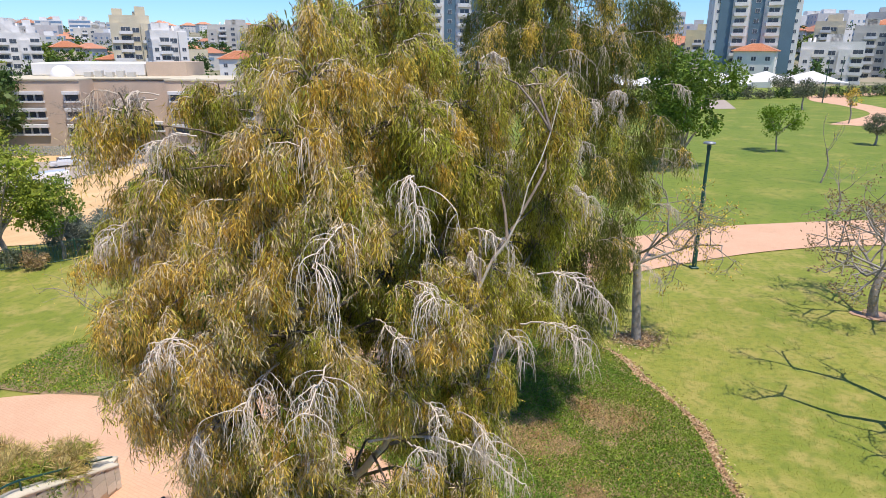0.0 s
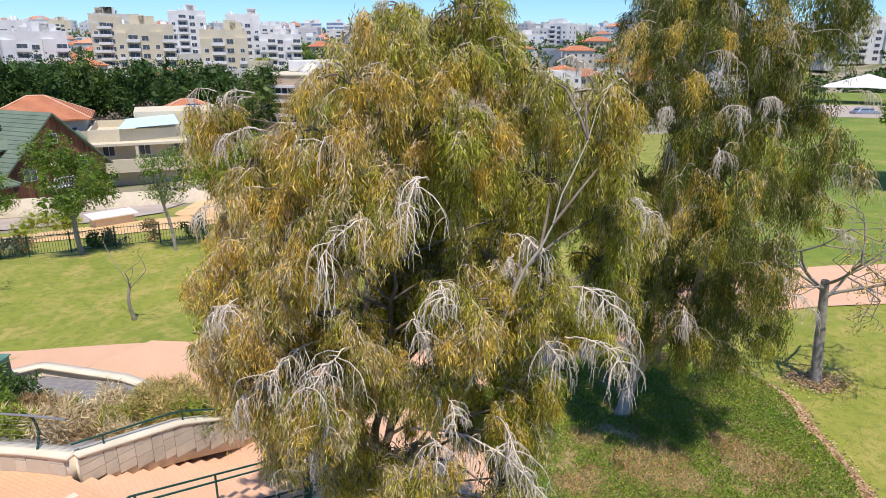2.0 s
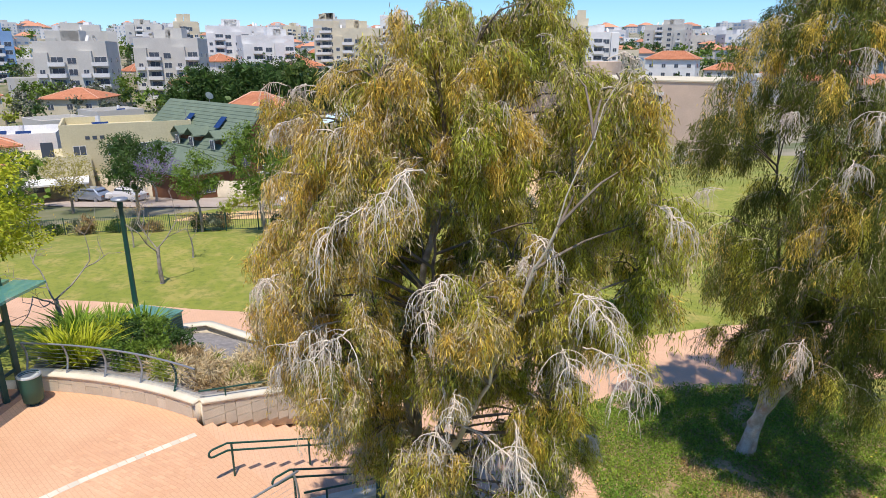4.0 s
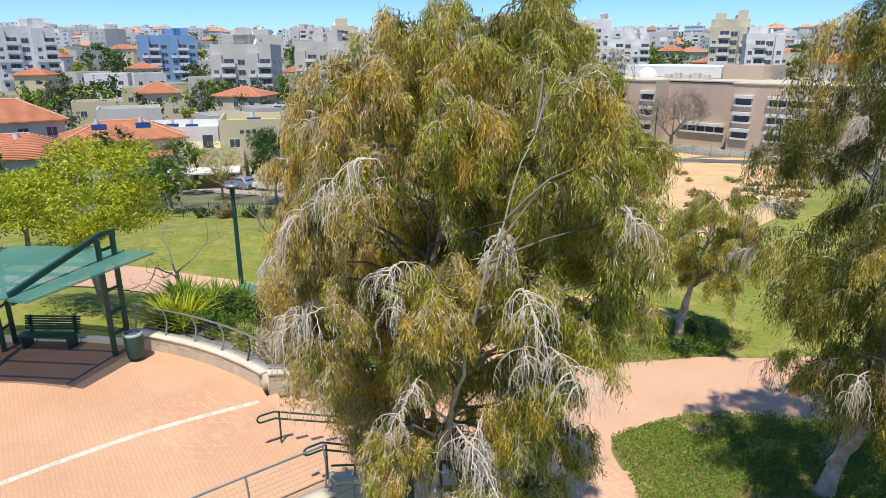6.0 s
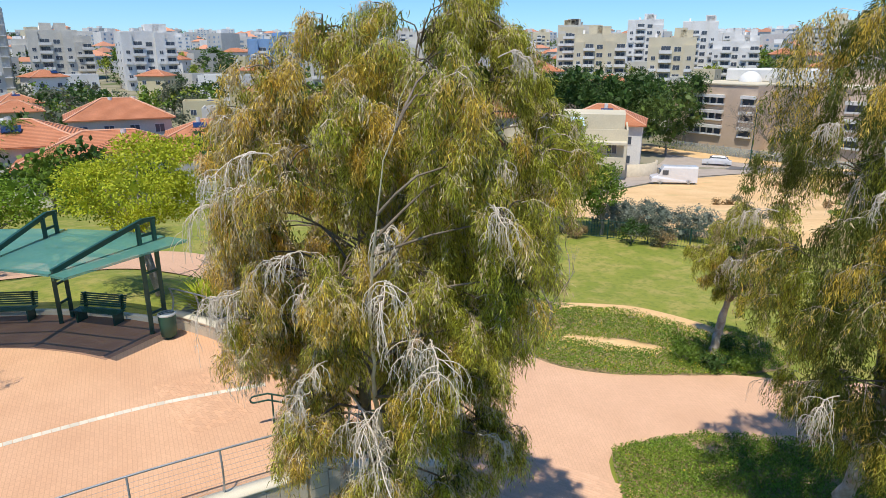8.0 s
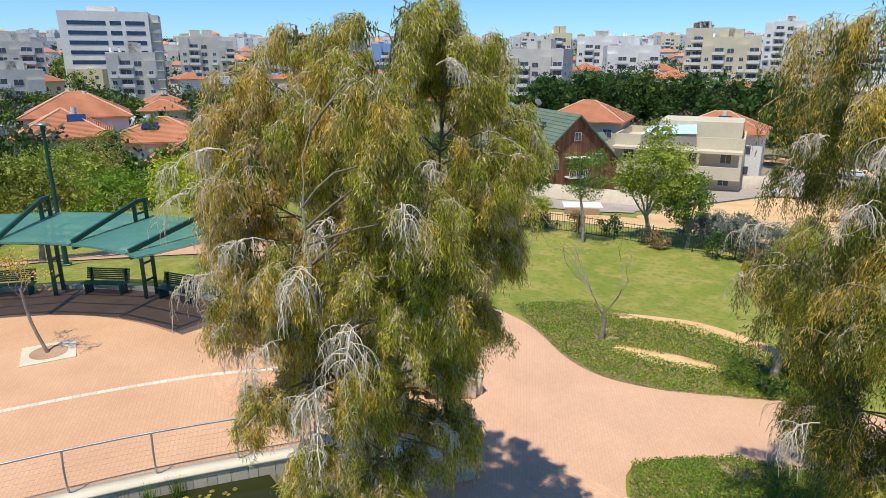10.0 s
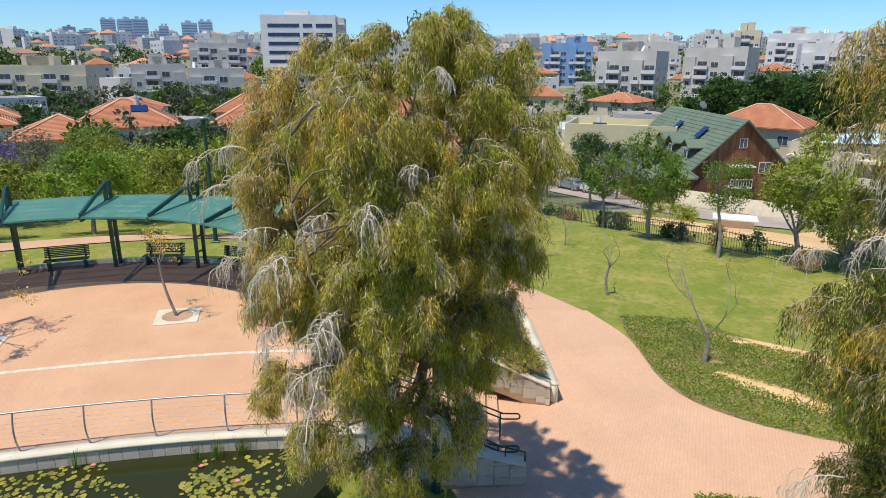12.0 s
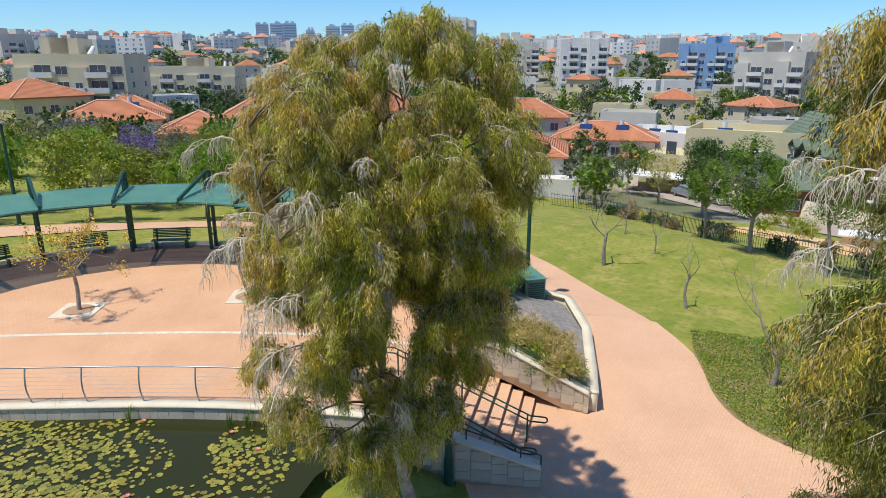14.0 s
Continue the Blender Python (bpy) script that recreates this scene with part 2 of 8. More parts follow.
def tube_data(pts, radii, n=6, close=True):
    """A tapered tube along points: vertices and quads, as numpy arrays."""
    p = np.asarray(pts, float)
    r = np.broadcast_to(np.asarray(radii, float), (len(p),))
    t = np.gradient(p, axis=0)
    t /= np.linalg.norm(t, axis=1)[:, None] + 1e-9
    up = np.where(np.abs(t[:, 2:3]) > 0.9, np.array([[1.0, 0, 0]]), np.array([[0, 0, 1.0]]))
    a = np.cross(t, up)
    a /= np.linalg.norm(a, axis=1)[:, None] + 1e-9
    for i in range(1, len(a)):
        a[i] = a[i - 1] - t[i] * (a[i - 1] @ t[i])
        a[i] /= np.linalg.norm(a[i]) + 1e-9
    b = np.cross(t, a)
    ang = np.linspace(0, 2 * np.pi, n, endpoint=False)
    v = (p[:, None] + r[:, None, None] * (np.cos(ang)[None, :, None] * a[:, None] + np.sin(ang)[None, :, None] * b[:, None])).reshape(-1, 3)
    i, j = np.meshgrid(np.arange(len(p) - 1), np.arange(n), indexing="ij")
    k = (j + 1) % n
    q = np.stack([i * n + j, i * n + k, (i + 1) * n + k, (i + 1) * n + j], -1).reshape(-1, 4)
    return v, q


class Soup:
    """Collects vertices and quads for one mesh."""
    def __init__(self):
        self.v, self.q, self.n = [], [], 0

    def add(self, v, q):
        self.v.append(v)
        self.q.append(np.asarray(q) + self.n)
        self.n += len(v)
        return self

    def tube(self, pts, radii, n=6):
        return self.add(*tube_data(pts, radii, n))

    def done(self, name, mat, parent=None, label="", smooth=False):
        return quads(name, np.concatenate(self.v), np.concatenate(self.q), mat, parent, label, smooth)


def rail(name, pts, r, mat, parent=None, label="", n=8):
    return Soup().tube(pts, r, n).done(name, mat, parent, label, True)


def spline(pts, step=0.25):
    """A smooth curve through points (Catmull-Rom), as an array."""
    p = np.asarray(pts, float)
    p = np.vstack([2 * p[0] - p[1], p, 2 * p[-1] - p[-2]])
    out = []
    for i in range(1, len(p) - 2):
        k = max(2, int(np.linalg.norm(p[i + 1] - p[i]) / step))
        for t in np.linspace(0, 1, k, endpoint=False):
            out.append(0.5 * (2 * p[i] + (p[i + 1] - p[i - 1]) * t + (2 * p[i - 1] - 5 * p[i] + 4 * p[i + 1] - p[i + 2]) * t * t + (3 * p[i] - p[i - 1] - 3 * p[i + 1] + p[i + 2]) * t ** 3))
    return np.array(out + [p[-2]])


def resample(p, n):
    d = np.concatenate([[0], np.cumsum(np.linalg.norm(np.diff(p, axis=0), axis=1))])
    s = np.linspace(0, d[-1], n)
    return np.stack([np.interp(s, d, p[:, k]) for k in range(p.shape[1])], 1)


# ---- ground ----
PLAZA_Z, WATER_Z = 1.8, 1.42
CX, CY, PLAZA_R = -8.3, -2.8, 11.7


def step01(t):
    t = np.clip(t, 0, 1)
    return t * t * (3 - 2 * t)


def ridge_z(x, y):
    """The slope on which the far town stands."""
    far = np.hypot(x, y)
    west = step01((np.degrees(np.arctan2(-x, y)) + 5) / 25)
    return 0.06 * np.clip(far - 160, 0, 200) * np.maximum(west, step01((far - 300) / 60)) + 0.045 * np.clip(far - 360, 0, 880) + 0.02 * np.clip(far - 1240, 0, 1200)


def ground_z(x, y):
    """Park level, the rise towards the plaza, the fall to the streets and the valley, the slope of the far town."""
    x, y = np.asarray(x, float), np.asarray(y, float)
    u = -0.866 * x + 0.5 * y
    z = np.interp(u, [22, 26, 38.7, 60], [0.0, -0.40, -0.55, -3.99])
    z = np.where(u > 60, -3.99 - 0.09 * (u - 60), z)
    z = np.maximum(z, -7.6 - 1.2 * (1 - np.exp(-np.maximum(u - 90, 0) / 60)))
    up = step01((13.5 - y) / 8.0) * step01((-x - 9.0) / 4.0) * step01((36 + x) / 16)
    pond = step01((10.5 - y) / 3.0) * step01((7 + x) / 3) * step01((8 - x) / 4)
    return z + ridge_z(x, y) + 1.7 * up * (1 - step01((u - 30) / 20)) + 0.9 * pond * (1 - up)


xs = np.concatenate([-np.geomspace(4000, 70, 24), np.arange(-68, 60.1, 1.0), np.geomspace(64, 4000, 24)])
ys = np.concatenate([-np.geomspace(3000, 45, 20), np.arange(-43, 75.1, 1.0), np.geomspace(79, 4000, 26)])
gx, gy = np.meshgrid(xs, ys, indexing="ij")
gv = np.stack([gx, gy, ground_z(gx, gy)], -1).reshape(-1, 3)
gi, gj = np.meshgrid(np.arange(len(xs) - 1), np.arange(len(ys) - 1), indexing="ij")
gq = np.stack([gi * len(ys) + gj, (gi + 1) * len(ys) + gj, (gi + 1) * len(ys) + gj + 1, gi * len(ys) + gj + 1], -1).reshape(-1, 4)
ground = tagged(quads("ground", gv, gq, GRASS, smooth=True), "mown park lawn with dry yellow patches", "lawn", kind="structure")
ground.data.materials.append(TOWN_GROUND)
mid = gv[gq].mean(1)
town = (-0.866 * mid[:, 0] + 0.5 * mid[:, 1] > 62) | (np.hypot(mid[:, 0], mid[:, 1]) > 250)
ground.data.polygons.foreach_set("material_index", town.astype(np.int32))


def ribbon(name, left, right, mat, lift, label, category, n=80, across=6, z=None, edge=0.0):
    """A draped strip between two edges."""
    a, b = resample(spline(left), n), resample(spline(right), n)
    w = np.linspace(0, 1, across)
    p = a[:, None] * (1 - w[None, :, None]) + b[:, None] * w[None, :, None]
    h = ground_z(p[..., 0], p[..., 1]) + lift if z is None else np.full(p.shape[:2], z)
    v = np.concatenate([p, h[..., None]], -1).reshape(-1, 3)
    i, j = np.meshgrid(np.arange(n - 1), np.arange(across - 1), indexing="ij")
    q = np.stack([i * across + j, i * across + j + 1, (i + 1) * across + j + 1, (i + 1) * across + j], -1).reshape(-1, 4)
    return tagged(quads(name, v, q, mat), label, category, kind="structure")


# the main promenade, from behind the shelter to the far end of the park
LAWN_SIDE = [(-16, -30), (-22, -20), (-27, -11), (-31, -3), (-33, 4), (-31.5, 9.5), (-26.5, 13.2), (-22.7, 15.1), (-19.1, 16.6), (-16.1, 17.7), (-13, 18.4), (-9.8, 18.2), (-8, 18.6), (-6.6, 19.8), (-5.6, 21.3), (-4.4, 23.2), (-2.9, 24.8), (-0.8, 27.4), (5.4, 33.3), (10.6, 36.6), (16.9, 39.2), (22.8, 40.4), (29.7, 41.3), (60, 44), (95, 60)]
INNER_SIDE = [(-12, -28), (-18, -20), (-22.5, -12), (-25.5, -6), (-26.5, 0), (-26.5, 5), (-24, 9), (-20.5, 12), (-17, 13.4), (-12, 13.6), (-7.3, 13.6), (-4.6, 12), (0.5, 11), (0.5, 13.2), (-1.7, 14.9), (-3.4, 16.3), (-2.9, 18.6), (-2.1, 19.8), (-0.8, 21), (3.8, 25.2), (6.9, 28.7), (9, 30.2), (16.1, 33.4), (21.2, 34.9), (25.6, 35.4), (60, 38), (98, 54)]
ribbon("path_1", LAWN_SIDE[:10], INNER_SIDE[:9], PATH, 0.05, "pinkish block-paved park path curving round the plaza", "path", 90, 8)
ribbon("path_2", LAWN_SIDE[19:], INNER_SIDE[21:], PATH, 0.05, "pinkish block-paved park path running off across the lawn", "path", 90, 6)


def sheet(name, outline, z, mat, label, category, thick=0.0, kind="structure", parent=None):
    """A flat polygon, with thickness below it if given."""
    bm = bmesh.new()
    f = bm.faces.new([bm.verts.new((x, y, z)) for x, y in outline])
    if f.normal.z < 0 or sum(a[0] * b[1] - b[0] * a[1] for a, b in zip(outline, list(outline[1:]) + [outline[0]])) < 0:
        f.normal_flip()
    if thick:
        r = bmesh.ops.extrude_face_region(bm, geom=[f])
        bmesh.ops.translate(bm, vec=(0, 0, -thick), verts=[v for v in r["geom"] if isinstance(v, bmesh.types.BMVert)])
    bmesh.ops.triangulate(bm, faces=[g for g in bm.faces if len(g.verts) > 4])
    ob = part(name, bm, mat, parent)
    return tagged(ob, label, category, kind=kind)


low = [tuple(p) for p in spline(LAWN_SIDE[9:20], 0.6)]
back = [tuple(p) for p in spline(INNER_SIDE[13:22], 0.5)]
sheet("path_3", low + back[::-1] + [(2.5, 11.5), (2.5, 8.0), (-1.5, 9.6), (-4.6, 9.4), (-9.4, 9.4), (-12, 13.0), (-17, 13.2)], 0.05, PATH, "wide pinkish block-paved forecourt below the stairs", "path")


# ---- plaza, pond and stairs ----
def arc(a0, a1, r, n=40, cx=CX, cy=CY):
    return [(cx + r * math.cos(radians(a)), cy + r * math.sin(radians(a))) for a in np.linspace(a0, a1, n)]


RAIL_LINE = [(-3.2, -12.5), (-4.0, -6), (-4.55, -1.7), (-4.9, 1.2), (-5.05, 3.4), (-5.05, 5.2), (-4.9, 8.0)]
rim = [tuple(p) for p in spline(RAIL_LINE, 0.5)]
plaza_outline = rim + [(-9.7, 8.76)] + arc(97, 262, PLAZA_R, 60)
sheet("plaza", plaza_outline, PLAZA_Z, PLAZA, "salmon-coloured block-paved round plaza", "plaza", 1.7)
sheet("plaza_edge", arc(123, 262, 9.0, 50) + arc(262, 123, PLAZA_R - 0.02, 50), PLAZA_Z + 0.004, DARK_DECK, "dark reddish paving band under the shelter", "paving")


def strip_wall(name, line, z0, z1, t, mat, label, category, coping=None, over=0.05, ct=0.09, tops=None):
    """A wall of thickness t along a line; tops: heights along it; a coping on it."""
    p = np.asarray(line, float)
    d = np.gradient(p, axis=0)
    d /= np.linalg.norm(d, axis=1)[:, None]
    nrm = np.stack([-d[:, 1], d[:, 0]], 1)
    top = np.full(len(p), z1, float) if tops is None else np.interp(np.linspace(0, 1, len(p)), np.linspace(0, 1, len(tops)), tops)

    def solid(name2, half, lo, hi, m):
        a, b = p + nrm * half, p - nrm * half
        v = np.concatenate([np.c_[a, lo], np.c_[b, lo], np.c_[b, hi], np.c_[a, hi]])
        n = len(p)
        q = [[k * n + i, k * n + i + 1, ((k + 1) % 4) * n + i + 1, ((k + 1) % 4) * n + i] for k in range(4) for i in range(n - 1)]
        q += [[0, n, 2 * n, 3 * n], [n - 1, 4 * n - 1, 3 * n - 1, 2 * n - 1]]
        return quads(name2, v, q, m)

    w = solid(name, t / 2, np.full(len(p), z0), top, mat)
    tagged(w, label, category, kind="structure")
    if coping is not None:
        c = solid("coping", t / 2 + over, top + 0.002, top + ct, coping)
        c.parent = w
        c["label"] = "pale stone coping"
    return w


water = bpy.data.materials.new("pond_water")
water.use_nodes = True
wb = water.node_tree.nodes["Principled BSDF"]
wb.inputs["Base Color"].default_value, wb.inputs["Roughness"].default_value = (0.030, 0.034, 0.010, 1), 0.16
wb.inputs["Specular IOR Level"].default_value = 0.16
sheet("water", [(x + 0.1, y) for x, y in rim[:-2]] + [(-3.5, 7.2), (-2.6, 6.7), (0, 6.2), (3, 4.5), (4, 0), (3.5, -12.5)], WATER_Z, water, "dark green still pond water", "water")

# pond railing
def pond_railing():
    top = thing("railing", 0, 0, 0, 0, "galvanised steel railing with thin wires along the pond", "railing")
    full = spline(RAIL_LINE, 0.1)
    posts = [(float(np.interp(y, full[:, 1], full[:, 0])), y) for y in [-1.75 - 1.52 * k for k in range(7, 0, -1)] + [-1.75, -0.27, 1.25, 2.78, 4.5, 6.25, 7.9]]
    h = 1.05
    rail("handrail", np.c_[full, np.full(len(full), PLAZA_Z + h)], 0.024, GREY_STEEL, top, "bluish grey steel handrail")
    for k in range(7):
        rail("wire", np.c_[full, np.full(len(full), PLAZA_Z + 0.14 + 0.125 * k)], 0.0035, GREY_STEEL, top, n=4)
    for x, y in posts:
        bow = [(x + 0.10 * math.sin(math.pi * s) * 1.0, y, PLAZA_Z + 0.02 + s * (h - 0.02)) for s in np.linspace(0, 1, 8)]
        rail("post", bow, 0.022, GREY_STEEL, top)
pond_railing()

# stairs down to the path, ten risers
STAIR_TOP = ((-9.6, 8.72), (-4.95, 8.0))
STAIR_LOW = ((-8.95, 12.2), (-4.75, 11.5))
N_STEP = 10
stairs = thing("stairs", 0, 0, 0, 0, "pinkish block-paved stairs with dark risers", "stairs", kind="structure")
for k in range(N_STEP - 1):
    a, b = k / (N_STEP - 1), (k + 1) / (N_STEP - 1)
    p = [tuple(Vector(STAIR_TOP[e]).lerp(Vector(STAIR_LOW[e]), s)) for e, s in ((0, a), (1, a), (1, b), (0, b))]
    z = PLAZA_Z - (k + 1) * (PLAZA_Z - 0.05) / N_STEP
    bm = bmesh.new()
    lo = [bm.verts.new((x, y, 0)) for x, y in p]
    hi = [bm.verts.new((x, y, z)) for x, y in p]
    bm.faces.new(hi)
    for i in range(4):
        f = bm.faces.new((lo[i], lo[(i + 1) % 4], hi[(i + 1) % 4], hi[i]))
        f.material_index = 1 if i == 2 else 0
    bmesh.ops.recalc_face_normals(bm, faces=bm.faces)
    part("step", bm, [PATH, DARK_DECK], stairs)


def handrail(x0, y0, z0, x1, y1, z1, name="handrail"):
    """A green double tube handrail that follows the stairs, with looped ends."""
    h = thing(name, x0, y0, z0, 0, "dark green tubular steel handrail on the stairs", "handrail", "stair handrails")
    d = Vector((x1 - x0, y1 - y0, z1 - z0))
    flat = Vector((d.x, d.y, 0)).normalized()
    for zz in (0.88, 0.70):
        pts = [-flat * 0.35 + Vector((0, 0, zz)), Vector((0, 0, zz)) - flat * 0.02, d + Vector((0, 0, zz)), d + flat * 0.4 + Vector((0, 0, zz))]
        rail("tube", [tuple(p) for p in pts], 0.024, GREEN_METAL, h)
    for s in (0, 1):
        e = (-flat * 0.35) if s == 0 else d + flat * 0.4
        out = -flat if s == 0 else flat
        pts = [tuple(e + out * 0.09 * math.sin(a) + Vector((0, 0, 0.79 + 0.09 * math.cos(a)))) for a in np.linspace(0, math.pi, 7)]
        rail("end_loop", pts, 0.024, GREEN_METAL, h)
    for s in (0.02, 0.5, 0.98):
        q = d * s
        rail("post", [tuple(q + Vector((0, 0, -0.05))), tuple(q + Vector((0, 0, 0.88)))], 0.024, GREEN_METAL, h)


handrail(-7.05, 7.9, PLAZA_Z, -6.55, 11.9, 0.05)
handrail(-5.25, 8.1, PLAZA_Z, -4.95, 11.5, 0.05)


# ---- trees ----
def leaf_quads(points, direction, length, width, g):
    """Kite-shaped leaves: one quad each, at points, along direction."""
    n = len(points)
    d = direction / (np.linalg.norm(direction, axis=1)[:, None] + 1e-9)
    s = np.cross(d, g.normal(size=(n, 3)))
    s /= np.linalg.norm(s, axis=1)[:, None] + 1e-9
    L = (length * g.uniform(0.6, 1.3, n))[:, None]
    W = (width * g.uniform(0.7, 1.2, n))[:, None]
    mid, tip = points + d * L * 0.45, points + d * L
    v = np.stack([points, mid + s * W / 2, tip, mid - s * W / 2], 1).reshape(-1, 3)
    return v, np.arange(4 * n).reshape(-1, 4)


def leaves(points, direction, length, width, mat, name="crown", parent=None, label="", g=None):
    v, q = leaf_quads(points, direction, length, width, g)
    return quads(name, v, q, mat, parent, label)


def needles(points, direction, length, width, g):
    """Slender leaves, one triangle each."""
    n = len(points)
    d = direction / (np.linalg.norm(direction, axis=1)[:, None] + 1e-9)
    s = np.cross(d, g.normal(size=(n, 3)))
    s /= np.linalg.norm(s, axis=1)[:, None] + 1e-9
    L = (length * g.uniform(0.6, 1.35, n))[:, None]
    W = (width * g.uniform(0.7, 1.25, n))[:, None]
    a = points + d * L * 0.3
    v = np.stack([a + s * W / 2 - d * L * 0.3 * g.uniform(0, 1, (n, 1)), a - s * W / 2, points + d * L], 1).reshape(-1, 3)
    return v, np.arange(3 * n).reshape(-1, 3)


def tubes_many(paths, r0, r1, n=3):
    """Many thin tubes at once: paths of shape (count, k, 3)."""
    c, k, _ = paths.shape
    t = np.gradient(paths, axis=1)
    t /= np.linalg.norm(t, axis=2)[..., None] + 1e-9
    a = np.cross(t, np.array([0.37, 0.81, 0.45]))
    a /= np.linalg.norm(a, axis=2)[..., None] + 1e-9
    b = np.cross(t, a)
    r = np.linspace(r0, r1, k)[None, :, None]
    ang = np.arange(n) * 2 * np.pi / n
    v = np.stack([paths + r * (np.cos(x) * a + np.sin(x) * b) for x in ang], 2).reshape(-1, 3)
    i, j, m = np.meshgrid(np.arange(c), np.arange(k - 1), np.arange(n), indexing="ij")
    m2 = (m + 1) % n
    base = i * k * n
    q = np.stack([base + j * n + m, base + j * n + m2, base + (j + 1) * n + m2, base + (j + 1) * n + m], -1).reshape(-1, 4)
    return v, q


def spray_paths(origins, az, size, strands, g, k=12):
    """Arching branches with hanging strands: (arches, strands)."""
    n = len(origins)
    d = np.stack([np.cos(az), np.sin(az), np.zeros(n)], 1)
    side = np.stack([-d[:, 1], d[:, 0], np.zeros(n)], 1)
    s = np.linspace(0, 1, 8)
    arch = origins[:, None] + d[:, None] * (size[:, None, None] * s[None, :, None]) + np.array([0, 0, 1.0]) * (size[:, None, None] * (0.5 * s - 0.75 * s ** 2)[None, :, None])
    arch += g.normal(0, 0.012, arch.shape)
    pos = g.uniform(0.15, 1.0, (n, strands))
    idx = np.clip(pos * 7, 0, 6.999)
    lo = idx.astype(int)
    w = (idx - lo)[..., None]
    row = np.arange(n)[:, None]
    start = arch[row, lo] * (1 - w) + arch[row, lo + 1] * w
    out = d[:, None] * g.uniform(-0.1, 0.5, (n, strands, 1)) + side[:, None] * g.normal(0, 0.30, (n, strands, 1))
    L = size[:, None] * g.uniform(0.5, 1.15, (n, strands))
    u = np.linspace(0, 1, k)[None, None, :, None]
    Lx = L[..., None, None]
    hang = start[:, :, None] + out[:, :, None] * Lx * u * (1.35 - 0.75 * u) + np.array([0, 0, 1.0]) * Lx * (0.20 * u - 1.25 * u ** 1.5)
    hang += np.cumsum(g.normal(0, 0.008, hang.shape), axis=2)
    return arch, hang


def weeping_tree(base, trunk_paths, groups, label, seed, per=12.5, leaf=(0.115, 0.0135), strands=18, per_node=4, bare=(), twig_share=0.46, size=(0.34, 0.66), skip=0.07, golden=0.19, straws=0.21, pale=(), papery=(0,), deep=0.0, inner=560):
    """Trunks and limbs, arching sprays of hanging narrow leaves, bleached bare sprays."""
    g = np.random.default_rng(seed)
    t = thing("weeping_tree", *base, 0, label, "tree", "weeping trees")
    o = np.array(base)
    spine = []
    for i, (pts, r0, r1) in enumerate(trunk_paths):
        p = resample(spline(np.array(pts) - o, 0.3), 30)
        p[1:-1] += g.normal(0, 0.018, (28, 3))
        rr = (r1 + (r0 - r1) * np.linspace(1, 0, 30) ** 1.35) * (1 + 0.10 * np.convolve(g.normal(size=32), [0.5, 0.7, 0.5], "valid"))
        if i == 0:
            rr[:4] *= np.array([1.5, 1.25, 1.1, 1.03])
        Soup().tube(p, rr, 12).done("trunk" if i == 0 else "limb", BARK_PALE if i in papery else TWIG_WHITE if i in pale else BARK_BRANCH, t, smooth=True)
        spine.append(p)
    spine = np.concatenate(spine)
    c = np.array([q[:3] for grp in groups for q in grp]) - o
    r = np.array([q[3] for grp in groups for q in grp])
    axis = c[:, :2].mean(0)
    br = Soup()
    org, azs, sz = [], [], []
    for ci, ri in zip(c, r):
        low = spine[spine[:, 2] < ci[2] - 0.3]
        low = low if len(low) else spine
        a = low[np.argmin(np.linalg.norm((low - ci) * np.array([1, 1, 0.7]), axis=1))]
        pts = spline([a, (a + ci) / 2 + np.array([0, 0, 0.2]) + g.normal(0, 0.1, 3), ci], 0.3)
        br.tube(pts, np.linspace(0.034, 0.012, len(pts)) * (1.25 - 0.07 * ci[2]), 5)
        for _ in range(max(3, int(round(per * ri * ri * 1.6)))):
            d = g.normal(size=3)
            d /= np.linalg.norm(d)
            e = ci + d * ri * np.array([0.8, 0.8, 0.75]) * g.uniform(0.2, 1.0)
            out = math.atan2(e[1] - axis[1], e[0] - axis[0]) + g.normal(0, 0.8)
            org.append(e)
            azs.append(out)
            sz.append(g.uniform(*size))
            pts = spline([ci, (ci + e) / 2 + np.array([0, 0, 0.08]), e], 0.3)
            br.tube(pts, np.linspace(0.016, 0.008, len(pts)), 4)
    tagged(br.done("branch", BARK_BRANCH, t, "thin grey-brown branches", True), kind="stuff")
    org, azs, sz = np.array(org), np.array(azs), np.array(sz)
    arch, hang = spray_paths(org, azs, sz, strands, g)
    keep = g.random(len(org)) > skip
    body = hang[keep].reshape(-1, hang.shape[2], 3)
    tang = np.gradient(body, axis=1)
    tang /= np.linalg.norm(tang, axis=2)[..., None] + 1e-9
    k0 = 2
    p = body[:, k0:, None] + g.normal(0, 0.042, (len(body), 12 - k0, per_node, 3))
    dr = tang[:, k0:, None] + g.normal(0, 0.55, p.shape) + np.array([0, 0, -0.35])
    # south-western sprays go gold and straw, far ones green: leaf tone plus painted sunlight
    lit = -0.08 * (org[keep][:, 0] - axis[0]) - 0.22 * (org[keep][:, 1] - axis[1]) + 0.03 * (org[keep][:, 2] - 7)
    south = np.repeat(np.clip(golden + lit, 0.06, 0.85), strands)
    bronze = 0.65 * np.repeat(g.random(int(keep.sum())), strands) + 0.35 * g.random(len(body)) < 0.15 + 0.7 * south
    # pale straw strands also paint the glints of glossy leaves
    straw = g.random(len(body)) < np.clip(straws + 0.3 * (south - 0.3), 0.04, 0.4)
    # the deep share of sprays takes the shade-dark leaf colour
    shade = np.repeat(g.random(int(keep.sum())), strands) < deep
